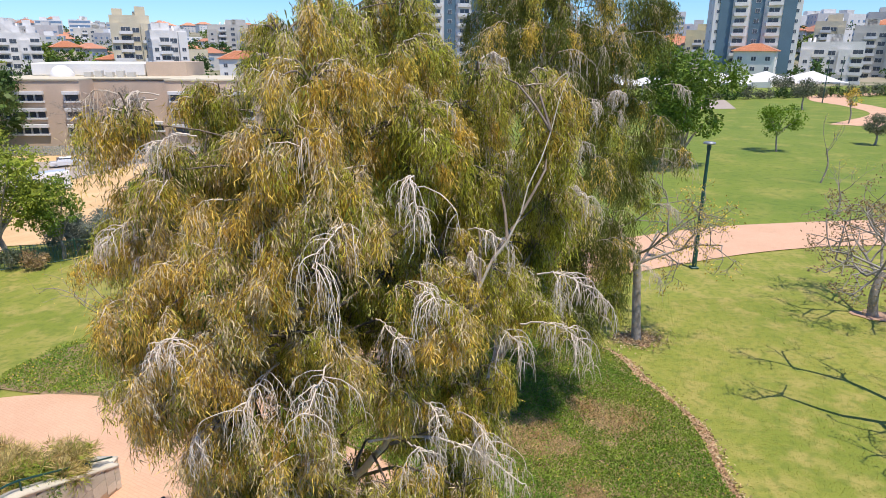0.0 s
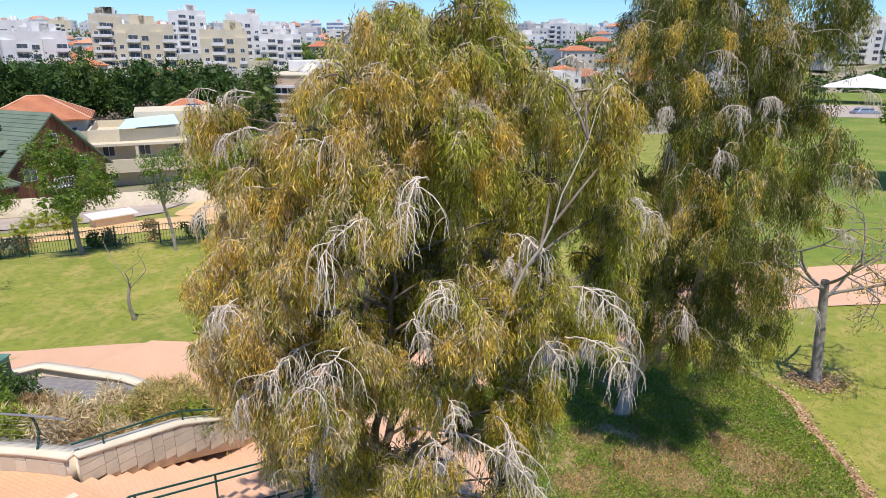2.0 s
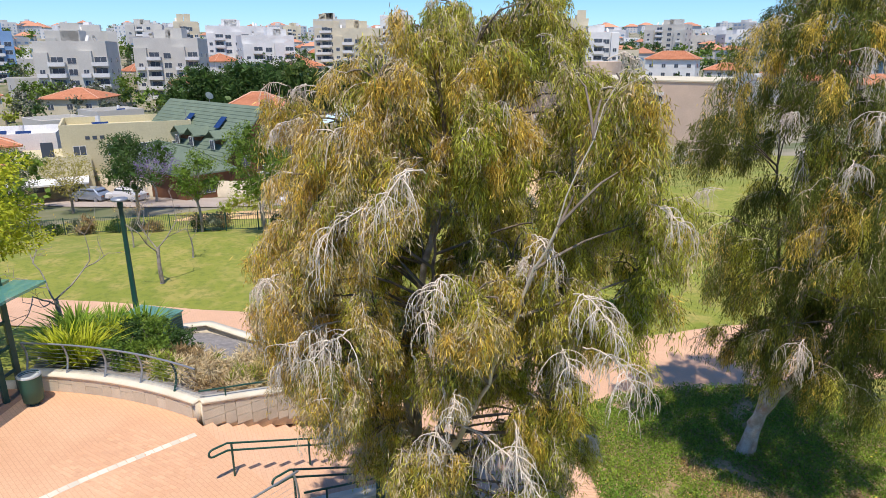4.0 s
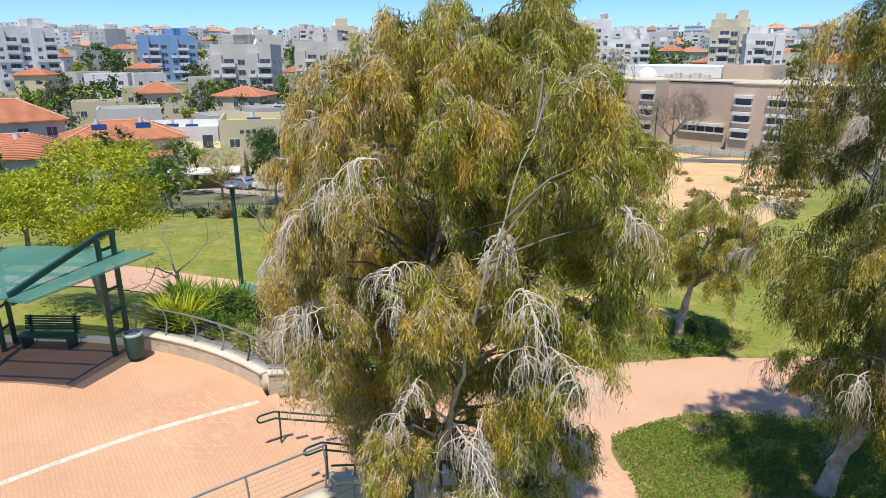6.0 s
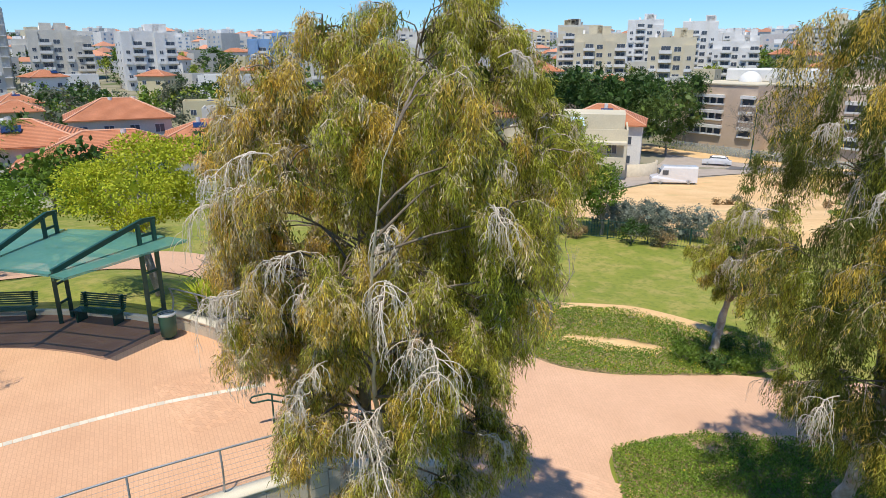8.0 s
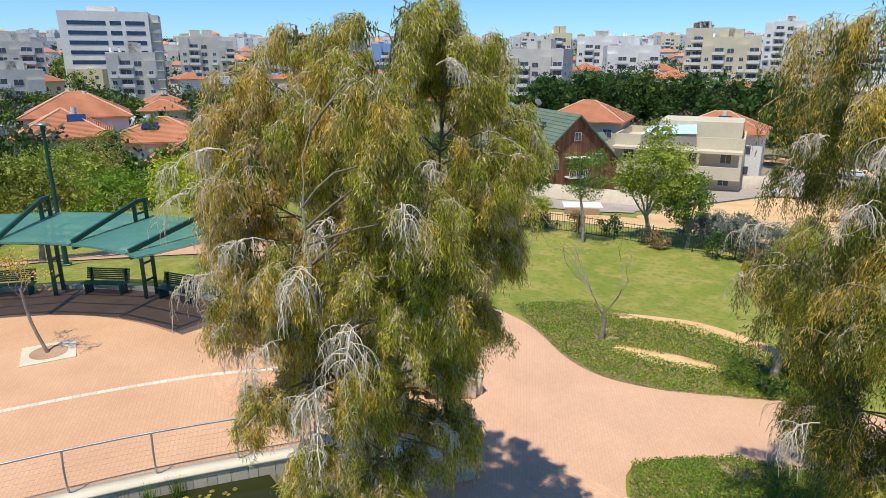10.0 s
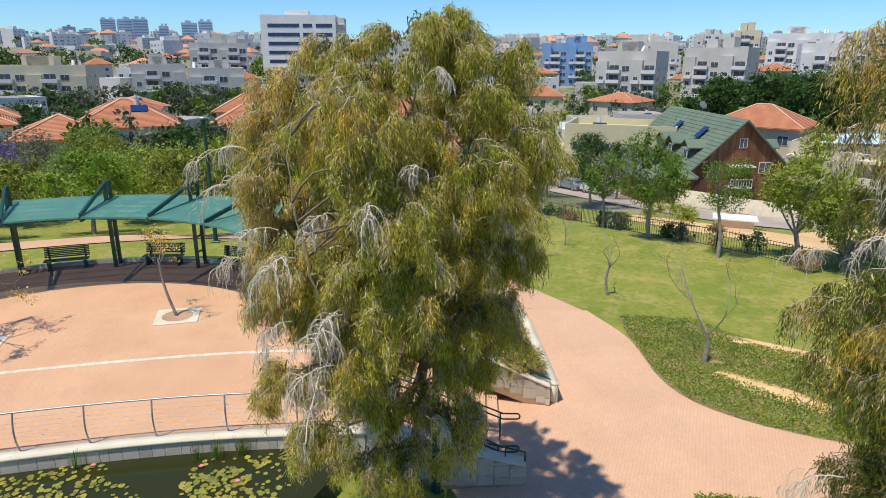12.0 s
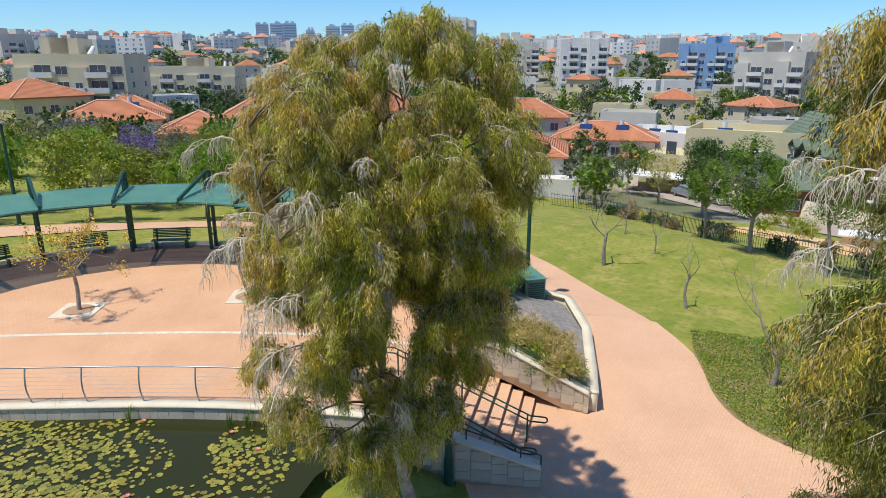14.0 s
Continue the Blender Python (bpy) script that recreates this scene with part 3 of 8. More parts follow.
    for sel, mat in ((~bronze & ~straw & shade, LEAF_INNER_SHADED), (~bronze & ~straw & ~shade, LEAF_OLIVE), (bronze & ~straw, LEAF_OLIVE2), (straw, LEAF_STRAW)):
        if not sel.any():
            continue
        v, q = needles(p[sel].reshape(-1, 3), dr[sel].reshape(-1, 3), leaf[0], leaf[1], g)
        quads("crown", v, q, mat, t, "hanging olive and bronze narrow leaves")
    # inner fill in the darkened colour, for depth between the clumps
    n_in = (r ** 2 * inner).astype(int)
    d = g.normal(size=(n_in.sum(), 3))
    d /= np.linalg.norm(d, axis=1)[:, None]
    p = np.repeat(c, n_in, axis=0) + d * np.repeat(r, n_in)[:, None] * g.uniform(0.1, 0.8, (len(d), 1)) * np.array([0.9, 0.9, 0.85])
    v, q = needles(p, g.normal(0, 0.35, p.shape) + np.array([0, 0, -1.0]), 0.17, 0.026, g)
    quads("inner_crown", v, q, LEAF_INNER_SHADED, t, "shaded green inner leaves")
    pick = g.random(len(body)) < twig_share
    tw = Soup().add(*tubes_many(body[pick][:, 0:7:3], 0.0042, 0.0026))
    tw.add(*tubes_many(arch[:, [0, 2, 4, 7]], 0.008, 0.004, 3))
    if (~keep).any():
        tw.add(*tubes_many(hang[~keep].reshape(-1, 12, 3)[:, ::3], 0.0048, 0.0022))
    tagged(tw.done("twig", TWIG_GREY, t, "pale hanging twigs"), kind="stuff")
    for sx, sy, sz1, az, s in bare:
        bare_spray(t, np.array([sx, sy, sz1]) - o, az, s, g)
    return t


def bare_spray(t, p, az, size, g):
    """A dead white branch that arches out and hangs in a fan of bare twigs."""
    d = np.array([math.cos(radians(az)), math.sin(radians(az)), 0])
    side = np.array([-d[1], d[0], 0])
    s = np.linspace(0, 1, 12)
    main = p + np.outer(s * size, d) + np.outer(size * (0.28 * s - 0.5 * s ** 2.4), [0, 0, 1.0]) + np.cumsum(g.normal(0, 0.012, (12, 3)), axis=0)
    so = Soup().tube(main, np.linspace(0.010, 0.0045, 12) * (0.7 + 0.6 * size), 6)
    for i in range(int(9 + 8 * min(size, 1.2))):
        a = main[g.integers(3, 12)]
        L = min(0.85, size) * g.uniform(0.32, 0.75)
        o = d * g.uniform(0.1, 0.8) + side * g.normal(0, 0.6)
        u = np.linspace(0, 1, 9)[:, None]
        pts = a + o * L * u * (1.5 - 0.7 * u) + np.array([0, 0, 1.0]) * L * (0.28 * u - 1.05 * u ** 2.0) + np.cumsum(g.normal(0, 0.008, (9, 3)), axis=0)
        so.tube(pts, np.linspace(0.0068, 0.003, 9), 5)
        for _ in range(7):
            b = pts[g.integers(2, 9)]
            l2 = L * g.uniform(0.25, 0.6)
            w = g.normal(0, 0.4, 2)
            v = np.linspace(0, 1, 6)[:, None]
            q = b + np.c_[np.outer(v[:, 0] * (1.4 - 0.7 * v[:, 0]), w * l2), -l2 * (v[:, 0] ** 1.4)] + np.cumsum(g.normal(0, 0.006, (6, 3)), axis=0)
            so.tube(q, np.linspace(0.0038, 0.0018, 6), 4)
    so.done("bare_spray", TWIG_WHITE, t, "bleached bare drooping branch", True)


def grow(g, p, d, length, radius, depth, soup, tips, spread=0.6, kids=(2, 4), up=0.1, shrink=0.68, wob=0.1):
    """A recursive branch; tips gathers the ends."""
    n = 5
    pts, q, v = [p], p.copy(), d / np.linalg.norm(d)
    for _ in range(n):
        v = v + g.normal(0, wob, 3) + np.array([0, 0, up * 0.3])
        v /= np.linalg.norm(v)
        q = q + v * length / n
        pts.append(q)
    soup.tube(pts, np.linspace(radius, radius * 0.6, n + 1), 7 if depth > 2 else (5 if depth > 0 else 4))
    if depth == 0:
        tips.append((pts[-1], v))
        tips.append((pts[-3], v))
        return
    for k in range(g.integers(*kids)):
        a = pts[-1] if k == 0 else pts[g.integers(2, n + 1)]
        o = g.normal(size=3)
        o -= v * (o @ v)
        o /= np.linalg.norm(o)
        nd = v * (1 - spread * 0.5) + o * spread * g.uniform(0.6, 1.2) + np.array([0, 0, up])
        grow(g, np.array(a), nd, length * shrink * g.uniform(0.8, 1.15), radius * 0.6, depth - 1, soup, tips, spread, kids, up, shrink, wob)


def bare_tree(name, x, y, trunk_h, trunk_r, length, depth, label, seed, spread=0.8, up=0.08, kids=(2, 4), leaf=None, leaf_n=3, leaf_size=0.07, bark=None, lean=(0, 0), z=None, limbs=3, shrink=0.68, group="young park trees"):
    """A nearly leafless tree: trunk, forking limbs, a few leaves at the tips."""
    g = np.random.default_rng(seed)
    z = float(ground_z(x, y)) if z is None else z
    t = thing(name, x, y, z, 0, label, "tree", group)
    top = np.array([lean[0], lean[1], trunk_h])
    pts = spline([np.array([0, 0, -0.1]), top * 0.5 + np.array([g.normal(0, 0.04), g.normal(0, 0.04), 0]) * trunk_h, top], 0.2)
    rr = np.linspace(trunk_r * 1.15, trunk_r * 0.8, len(pts))
    rr[0] *= 1.3
    Soup().tube(pts, rr, 10).done("trunk", bark or BARK_GREY, t, smooth=True)
    tips = []
    a0 = g.uniform(0, 6.28)
    for k in range(limbs):
        s = Soup()
        a = a0 + k * 6.28 / limbs + g.normal(0, 0.3)
        grow(g, top * g.uniform(0.8, 1.0), np.array([math.cos(a) * spread, math.sin(a) * spread, 0.7]), length, trunk_r * 0.36, depth, s, tips, spread, kids, up, shrink)
        s.done("limb", bark or BARK_GREY, t, smooth=True)
    if leaf is not None and tips:
        p = np.repeat(np.array([q for q, _ in tips]), leaf_n, axis=0)
        p += g.normal(0, leaf_size * 0.9, p.shape)
        leaves(p, g.normal(size=p.shape) + np.array([0, 0, -0.4]), leaf_size, leaf_size * 0.5, leaf, "crown", t, "sparse small leaves", g)
    return t


def cores(cl, g, share=0.72, squash=0.8, n=10):
    """The dense leafy insides of the clumps: few large ragged leaves."""
    c = np.repeat(np.array([q for q, _ in cl]), n, axis=0)
    r = np.repeat(np.array([q for _, q in cl]), n)
    d = g.normal(size=c.shape)
    d /= np.linalg.norm(d, axis=1)[:, None]
    p = c + d * (r * g.uniform(0.0, 0.55, len(r)))[:, None] * np.array([1, 1, squash])
    v, q = leaf_quads(p - d * 0.0, g.normal(size=c.shape), 1.0, 1.0, g)
    k = np.repeat(p, 4, axis=0)
    return k + (v - k) * np.repeat(r * share, 4)[:, None], q


def crown_points(g, count, crown_r, z0, z1, n_cl=22, squash=0.8):
    """Leaf places in uneven clumps."""
    cz, hh = (z0 + z1) / 2, (z1 - z0) / 2
    cl = []
    for i in range(n_cl):
        d = g.normal(size=3)
        d /= np.linalg.norm(d)
        rr = g.uniform(0.35, 1.0) ** 0.5
        cl.append((np.array([d[0] * crown_r * rr * 0.78, d[1] * crown_r * rr * 0.78, cz + d[2] * hh * rr * 0.8]), crown_r * g.uniform(0.24, 0.42)))
    w = np.array([r ** 2 for _, r in cl])
    pick = g.choice(n_cl, count, p=w / w.sum())
    c = np.array([q for q, _ in cl])[pick]
    r = np.array([q for _, q in cl])[pick][:, None]
    d = g.normal(size=(count, 3))
    d /= np.linalg.norm(d, axis=1)[:, None]
    return c + d * r * g.uniform(0.25, 1.0, (count, 1)) ** 0.45 * np.array([1, 1, squash]), d, cl


def leafy_tree(name, x, y, height, crown_r, mat, label, seed, leaf=0.14, count=5000, trunk_h=None, trunk_r=None, bark=None, group="", squash=0.8, z=None, category="tree", aspect=0.5, dense=0.46):
    """A broadleaf tree: trunk with limbs, a crown of clumped leaves with gaps."""
    g = np.random.default_rng(seed)
    z = float(ground_z(x, y)) if z is None else z
    t = thing(name, x, y, z, 0, label, category, group)
    th = trunk_h if trunk_h is not None else height * 0.3
    tr = trunk_r or height * 0.016
    fork = np.array([g.normal(0, 0.08), g.normal(0, 0.08), 1.0]) * th
    mid = fork * 0.5 + np.array([g.normal(0, 0.04), g.normal(0, 0.04), 0]) * th
    tp = spline([np.array([0, 0, -0.15]), mid, fork, fork * 1.12], 0.3)
    Soup().tube(tp, np.linspace(tr * 1.2, tr * 0.8, len(tp)), 9).done("trunk", bark or BARK_GREY, t, smooth=True)
    p, d, cl = crown_points(g, count, crown_r, th * 0.9, height, squash=squash)
    s = Soup()
    for i, (c, r) in enumerate(cl):
        if i % 2 == 0:
            pts = spline([fork * g.uniform(0.85, 1.1), (fork + c) / 2 + np.array([0, 0, 0.06 * height]) * g.uniform(-0.5, 0.6), c], 0.4)
            s.tube(pts, np.linspace(tr * 0.55, tr * 0.12, len(pts)), 5)
    s.done("limb", bark or BARK_GREY, t, smooth=True)
    leaves(p, d + g.normal(0, 0.7, p.shape) + np.array([0, 0, -0.3]), leaf, leaf * aspect, mat, "crown", t, "", g)
    if dense:
        tagged(quads("crown_heart", *cores(cl, g, dense, squash), mat, t), kind="stuff")
    return t


def column_clumps(cx, cy, z0, z1, r, n, seed, size=(0.6, 1.05), top=0.5):
    g = np.random.default_rng(seed)
    out = []
    for i in range(n):
        f = (i + 0.5) / n
        w = r * min(1.0, 0.45 + 1.6 * f) * (1 - (1 - top) * max(0, f - 0.5) * 2)
        a, q = i * 2.4 + g.normal(0, 0.3), w * g.uniform(0.3, 1.0)
        out.append((cx + q * math.cos(a), cy + q * math.sin(a), z0 + (z1 - z0) * f, g.uniform(*size)))
    return out


# ---- the weeping trees ----
def crown_at(profile, z):
    """Centre and radius of a crown at a height."""
    p = np.array(profile)
    return tuple(float(np.interp(z, p[:, 0], p[:, k])) for k in (1, 2, 3))


def profiled_clumps(profile, seed, step=0.5, size=(0.48, 0.74), gaps=-0.2, clear=()):
    """Rings of clumps inside a crown that is given by its centre and radius at each height."""
    g = np.random.default_rng(seed)
    out = []
    turn = 0.0
    for z in np.arange(profile[0][0], profile[-1][0], step):
        cx, cy, r = crown_at(profile, z)
        turn += 2.4
        for share, n in ((1.0, max(3, round(2 * math.pi * max(r - 0.5, 0.1) / 1.25))), (0.45, max(1, round(1.4 * r)))):
            for k in range(n):
                a = turn + (k + g.uniform(-0.3, 0.3)) * 2 * math.pi / n
                q = max(r - 0.72, 0.05) * share + g.normal(0, 0.24)
                x, y, zz = cx + q * math.cos(a), cy + q * math.sin(a), z + g.normal(0, 0.2)
                # uneven growth leaves hollows between the tiers
                if noise.noise(Vector((x * 0.75, y * 0.75, zz * 0.95 + seed))) > gaps + (0.30 if zz < 5.4 else 0.1 if zz > 10 else 0.03) and off_limb(x, y, zz, clear):
                    out.append((x, y, zz, g.uniform(*size) * (0.72 if zz > 10 else 1)))
    return out


def off_limb(x, y, z, clear):
    """True away from a limb that stands free of foliage."""
    return all((x - a) ** 2 + (y - b) ** 2 + (z - c) ** 2 > 0.55 ** 2 for a, b, c in clear)


def bare_places(profile, az0, az1, z0, z1, n, seed, size=(0.45, 0.85)):
    """Bleached sprays spread over one face of a crown: x, y, z, heading, reach."""
    g = np.random.default_rng(seed)
    out = []
    for k in range(n):
        z, a = z0 + (z1 - z0) * (k + g.uniform(0, 1)) / n, g.uniform(az0, az1)
        cx, cy, r = crown_at(profile, z)
        out.append((cx + (r - 0.45) * math.cos(radians(a)), cy + (r - 0.45) * math.sin(radians(a)), z + 0.2, a + g.normal(0, 35), g.uniform(*size)))
    return out


# height, centre x, centre y, radius
CROWN = [(3.8, -1.4, 8.6, 1.6), (4.2, -1.4, 8.6, 1.8), (5.0, -1.35, 8.6, 2.1), (5.8, -1.45, 8.5, 2.45), (6.6, -1.9, 8.45, 2.6), (7.4, -1.95, 8.5, 2.75), (8.2, -1.85, 8.7, 2.8), (9.0, -1.7, 8.95, 2.8), (9.8, -1.65, 9.0, 2.7), (10.4, -1.6, 9.0, 2.5), (10.9, -1.45, 9.1, 2.0), (11.3, -1.25, 9.4, 1.3), (11.7, -1.2, 9.5, 0.8)]
LOBES = [(-1.6, 6.6, 9.8, 0.6), (-2.0, 6.5, 9.1, 0.65), (-1.5, 6.9, 10.4, 0.55), (-1.4, 8.0, 10.9, 0.5), (-1.6, 10.5, 10.4, 0.55), (-4.6, 10.2, 7.4, 0.8), (-5.2, 10.6, 6.7, 0.7), (-5.0, 9.7, 7.9, 0.7), (0.9, 8.6, 7.3, 0.6), (1.2, 8.8, 8.0, 0.65), (1.3, 8.6, 8.8, 0.65), (1.2, 8.2, 9.5, 0.6), (1.1, 8.0, 10.2, 0.55), (-3.6, 7.0, 6.6, 0.6), (-4.2, 7.6, 7.2, 0.6), (0.2, 7.4, 5.0, 0.6), (-0.3, 7.3, 4.4, 0.55), (0.3, 8.0, 4.4, 0.5), (-3.0, 7.7, 4.9, 0.6), (-3.3, 9.2, 4.6, 0.55), (-1.9, 10.2, 4.8, 0.55), (0.0, 9.6, 4.7, 0.55)]
# the sprays that stand out singly
SPRAYS = [(-1.1, 7.5, 5.7, 352, 2.1), (-0.9, 7.2, 7.6, 300, 0.9), (-1.3, 6.3, 7.5, 262, 1.0), (0.4, 7.9, 7.2, 322, 0.9), (0.1, 7.6, 6.1, 310, 1.15), (0.2, 7.7, 8.6, 318, 0.7), (-0.4, 6.4, 9.5, 270, 0.9), (-2.0, 6.7, 7.3, 260, 1.0), (-0.4, 6.8, 8.2, 290, 0.8), (1.0, 7.2, 8.2, 320, 0.9), (0.9, 7.8, 7.3, 330, 1.0), (-2.9, 7.4, 6.9, 240, 0.9), (-1.0, 6.6, 9.0, 250, 1.1), (1.2, 8.3, 9.0, 350, 0.8)]
PALE_LIMB = [(-2.6, 8.8, 1.8), (-1.9, 8.5, 3.6), (-1.25, 8.1, 4.9), (-0.5, 7.7, 6.1), (0.35, 7.3, 8.0), (1.0, 7.2, 9.6), (1.3, 7.4, 10.5)]
weeping_tree((-2.8, 9.0, 0.4), [
    ([(-2.8, 9.0, 0.2), (-2.5, 8.7, 2.2), (-2.35, 8.4, 4.3), (-2.4, 8.6, 6), (-2.1, 8.9, 8.6), (-1.5, 9.2, 11.2)], 0.17, 0.012),
    (PALE_LIMB, 0.075, 0.004),
    ([(-2.65, 8.9, 1.6), (-3.0, 9.3, 4.2), (-4.0, 10.0, 7.0), (-4.6, 10.4, 7.8)], 0.10, 0.012),
    ([(-2.4, 8.6, 3.2), (-2.0, 9.4, 5.5), (-1.9, 10.0, 8.5), (-1.6, 10.0, 10.4)], 0.09, 0.012),
    ([(-2.3, 8.4, 4.0), (-1.7, 8.0, 6.2), (-1.3, 8.0, 9.6)], 0.08, 0.012)],
    (profiled_clumps(CROWN, 31, clear=[tuple(p) for p in spline(PALE_LIMB[2:4], 0.4)]), LOBES), "tall weeping tree with olive and bronze foliage and bleached twigs", 5, per=21.0, strands=14, size=(0.22, 0.46), pale=(1,),
    bare=[(x, y, z, a, r if r > 2 else r * 0.78) for x, y, z, a, r in SPRAYS] + bare_places(CROWN, 205, 390, 4.6, 10.6, 20, 11, (0.35, 0.6)))
g_b = np.random.default_rng(4)
weeping_tree((1.4, 18.3, 0.0), [
    ([(1.4, 18.3, -0.1), (1.75, 18.35, 2.0), (2.1, 18.2, 4.5), (2.5, 17.9, 8.5), (2.6, 17.7, 12)], 0.18, 0.035),
    ([(1.5, 18.3, 1.0), (2.25, 18.1, 2.6), (2.9, 17.6, 4.2), (3.4, 17.0, 7), (3.6, 16.8, 9)], 0.15, 0.03),
    ([(1.9, 18.3, 3.0), (1.5, 18.6, 5.5), (1.1, 18.6, 8.0)], 0.10, 0.03)],
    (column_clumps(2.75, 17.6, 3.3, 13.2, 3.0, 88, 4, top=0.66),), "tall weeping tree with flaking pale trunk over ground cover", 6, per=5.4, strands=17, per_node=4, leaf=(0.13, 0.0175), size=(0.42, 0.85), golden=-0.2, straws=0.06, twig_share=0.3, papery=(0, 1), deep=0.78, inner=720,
    bare=[(2.75 + 2.9 * math.cos(a), 17.6 + 2.9 * math.sin(a), z, math.degrees(a), s) for a, z, s in zip(g_b.uniform(-2.9, -0.2, 12), g_b.uniform(4.5, 10, 12), g_b.uniform(0.4, 0.8, 12))])
weeping_tree((-5.9, 24.2, 0.0), [
    ([(-5.9, 24.2, -0.1), (-5.75, 24.3, 1.5), (-5.3, 24.2, 3.5), (-4.9, 24.2, 5.5)], 0.16, 0.04),
    ([(-5.6, 24.3, 2.2), (-4.4, 24.0, 3.6), (-3.2, 23.8, 4.8)], 0.08, 0.03)],
    (column_clumps(-4.9, 24.3, 2.6, 5.9, 1.9, 26, 8, (0.45, 0.75)),), "small weeping tree with a white trunk in a planted bed", 9, per=7, strands=18, leaf=(0.14, 0.022), golden=-0.3)


# ---- planter between plaza and path ----
def solid_strip(name, line, z0s, z1s, t, mat, parent=None, label=""):
    p = np.asarray(line, float)
    d = np.gradient(p, axis=0)
    d /= np.linalg.norm(d, axis=1)[:, None]
    nr = np.stack([-d[:, 1], d[:, 0]], 1) * t / 2
    a, b, n = p + nr, p - nr, len(p)
    v = np.concatenate([np.c_[a, z0s], np.c_[b, z0s], np.c_[b, z1s], np.c_[a, z1s]])
    q = [[k * n + i, k * n + i + 1, ((k + 1) % 4) * n + i + 1, ((k + 1) % 4) * n + i] for k in range(4) for i in range(n - 1)]
    q += [[0, n, 2 * n, 3 * n], [n - 1, 4 * n - 1, 3 * n - 1, 2 * n - 1]]
    return quads(name, v, q, mat, parent, label)


def clad_wall(name, line, base, top, label, courses=0.3, block=0.42, side=1, seed=1):
    """A planter wall: core, facing blocks one by one on one side, coping on top. base and top are heights along the line."""
    g = np.random.default_rng(seed)
    p = resample(np.asarray(line, float), 60)
    s = np.linspace(0, 1, 60)
    zb, zt = np.interp(s, np.linspace(0, 1, len(base)), base), np.interp(s, np.linspace(0, 1, len(top)), top)
    w = solid_strip(name, p, zb - 0.25, zt, 0.24, STONE)
    tagged(w, label, "wall", kind="structure")
    solid_strip("coping", p, zt + 0.002, zt + 0.085, 0.38, COPING, w, "pale smooth coping")
    length = np.concatenate([[0], np.cumsum(np.linalg.norm(np.diff(p, axis=0), axis=1))])
    d = np.gradient(p, axis=0)
    d /= np.linalg.norm(d, axis=1)[:, None]
    nr = np.stack([-d[:, 1], d[:, 0]], 1) * side
    x = 0.0
    while x < length[-1] - 0.15:
        bw = block * g.choice([0.7, 1.0, 1.0, 1.3])
        x1 = min(x + bw, length[-1])
        mid = (x + x1) / 2
        at = np.array([np.interp(mid, length, p[:, 0]), np.interp(mid, length, p[:, 1])])
        nn = np.array([np.interp(mid, length, nr[:, 0]), np.interp(mid, length, nr[:, 1])])
        nn /= np.linalg.norm(nn)
        lo, hi = float(np.interp(mid, length, zb)), float(np.interp(mid, length, zt))
        zz = lo
        while zz < hi - 0.05:
            h = min(courses * g.choice([0.8, 1.0, 1.2]), hi - zz)
            bm = bmesh.new()
            box(bm, (-(x1 - x) / 2 + 0.006, -0.025, 0.006), ((x1 - x) / 2 - 0.006, 0.025, h - 0.006))
            yaw = math.degrees(math.atan2(-nn[0], nn[1]))
            part("block", bm, STONE, w, m=pose(at[0] + nn[0] * 0.14, at[1] + nn[1] * 0.14, zz, 0, 0, yaw))
            zz += h
        x = x1
    return w


ARC_WALL = [(CX + (PLAZA_R + 0.12) * math.cos(radians(a)), CY + (PLAZA_R + 0.12) * math.sin(radians(a))) for a in np.linspace(124, 97, 20)]
clad_wall("wall_planter_plaza", ARC_WALL, [PLAZA_Z] * 2, [PLAZA_Z + 0.42] * 2, "low pale stone planter wall round the plaza", side=-1, seed=2)
STAIR_WALL = [(-9.74, 8.95), (-9.2, 11.0), (-8.42, 13.85)]
clad_wall("wall_planter_stairs", STAIR_WALL, [1.6, 0.9, 0.05], [PLAZA_Z + 0.42, 1.7, 0.68], "pale stone planter wall stepping down beside the stairs", side=-1, seed=3)
clad_wall("wall_planter_path", [(-8.45, 13.95), (-10.5, 14.2), (-14.2, 14.5), (-17.25, 14.05), (-17.9, 12.9)], [0.05] * 2, [0.66, 0.44, 0.38, 0.5, 0.6], "low pale stone kerb wall of the planter by the path", side=-1, seed=4)
clad_wall("wall_ramp", [(-4.75, 8.0), (-4.6, 9.8), (-4.65, 12.1)], [0.9, 0.2, 0.0], [PLAZA_Z + 0.25, 1.25, 0.55], "pale tiled parapet wall sloping down beside the stairs", side=-1, seed=5)

clad_wall("wall_pond", [(x + 0.12, y) for x, y in rim], [1.16, 1.16], [PLAZA_Z - 0.06] * 2, "low wall of pale stone blocks round the lily pond", courses=0.62, block=0.3, side=-1, seed=6)

# planting soil that falls from the plaza to the path
pa = resample(np.array(ARC_WALL + [(-9.75, 9.4), (-9.3, 11.4), (-8.65, 13.5)]), 24)
pb = resample(np.array([(-19.5, 9.5), (-18.6, 12.6), (-17.1, 13.9), (-14.2, 14.35), (-10.5, 14.05), (-8.7, 13.75)]), 24)
za = np.interp(np.linspace(0, 1, 24), [0, 0.55, 1], [PLAZA_Z + 0.3, PLAZA_Z + 0.3, 0.5])
zb = np.interp(np.linspace(0, 1, 24), [0, 0.3, 1], [1.5, 0.3, 0.4])
wv = np.linspace(0, 1, 8)[None, :, None]
sv = np.concatenate([np.c_[pa, za][:, None] * (1 - wv) + np.c_[pb, zb][:, None] * wv], 0)
sv[1:-1, 1:-1, 2] += np.random.default_rng(3).normal(0, 0.04, (22, 6))
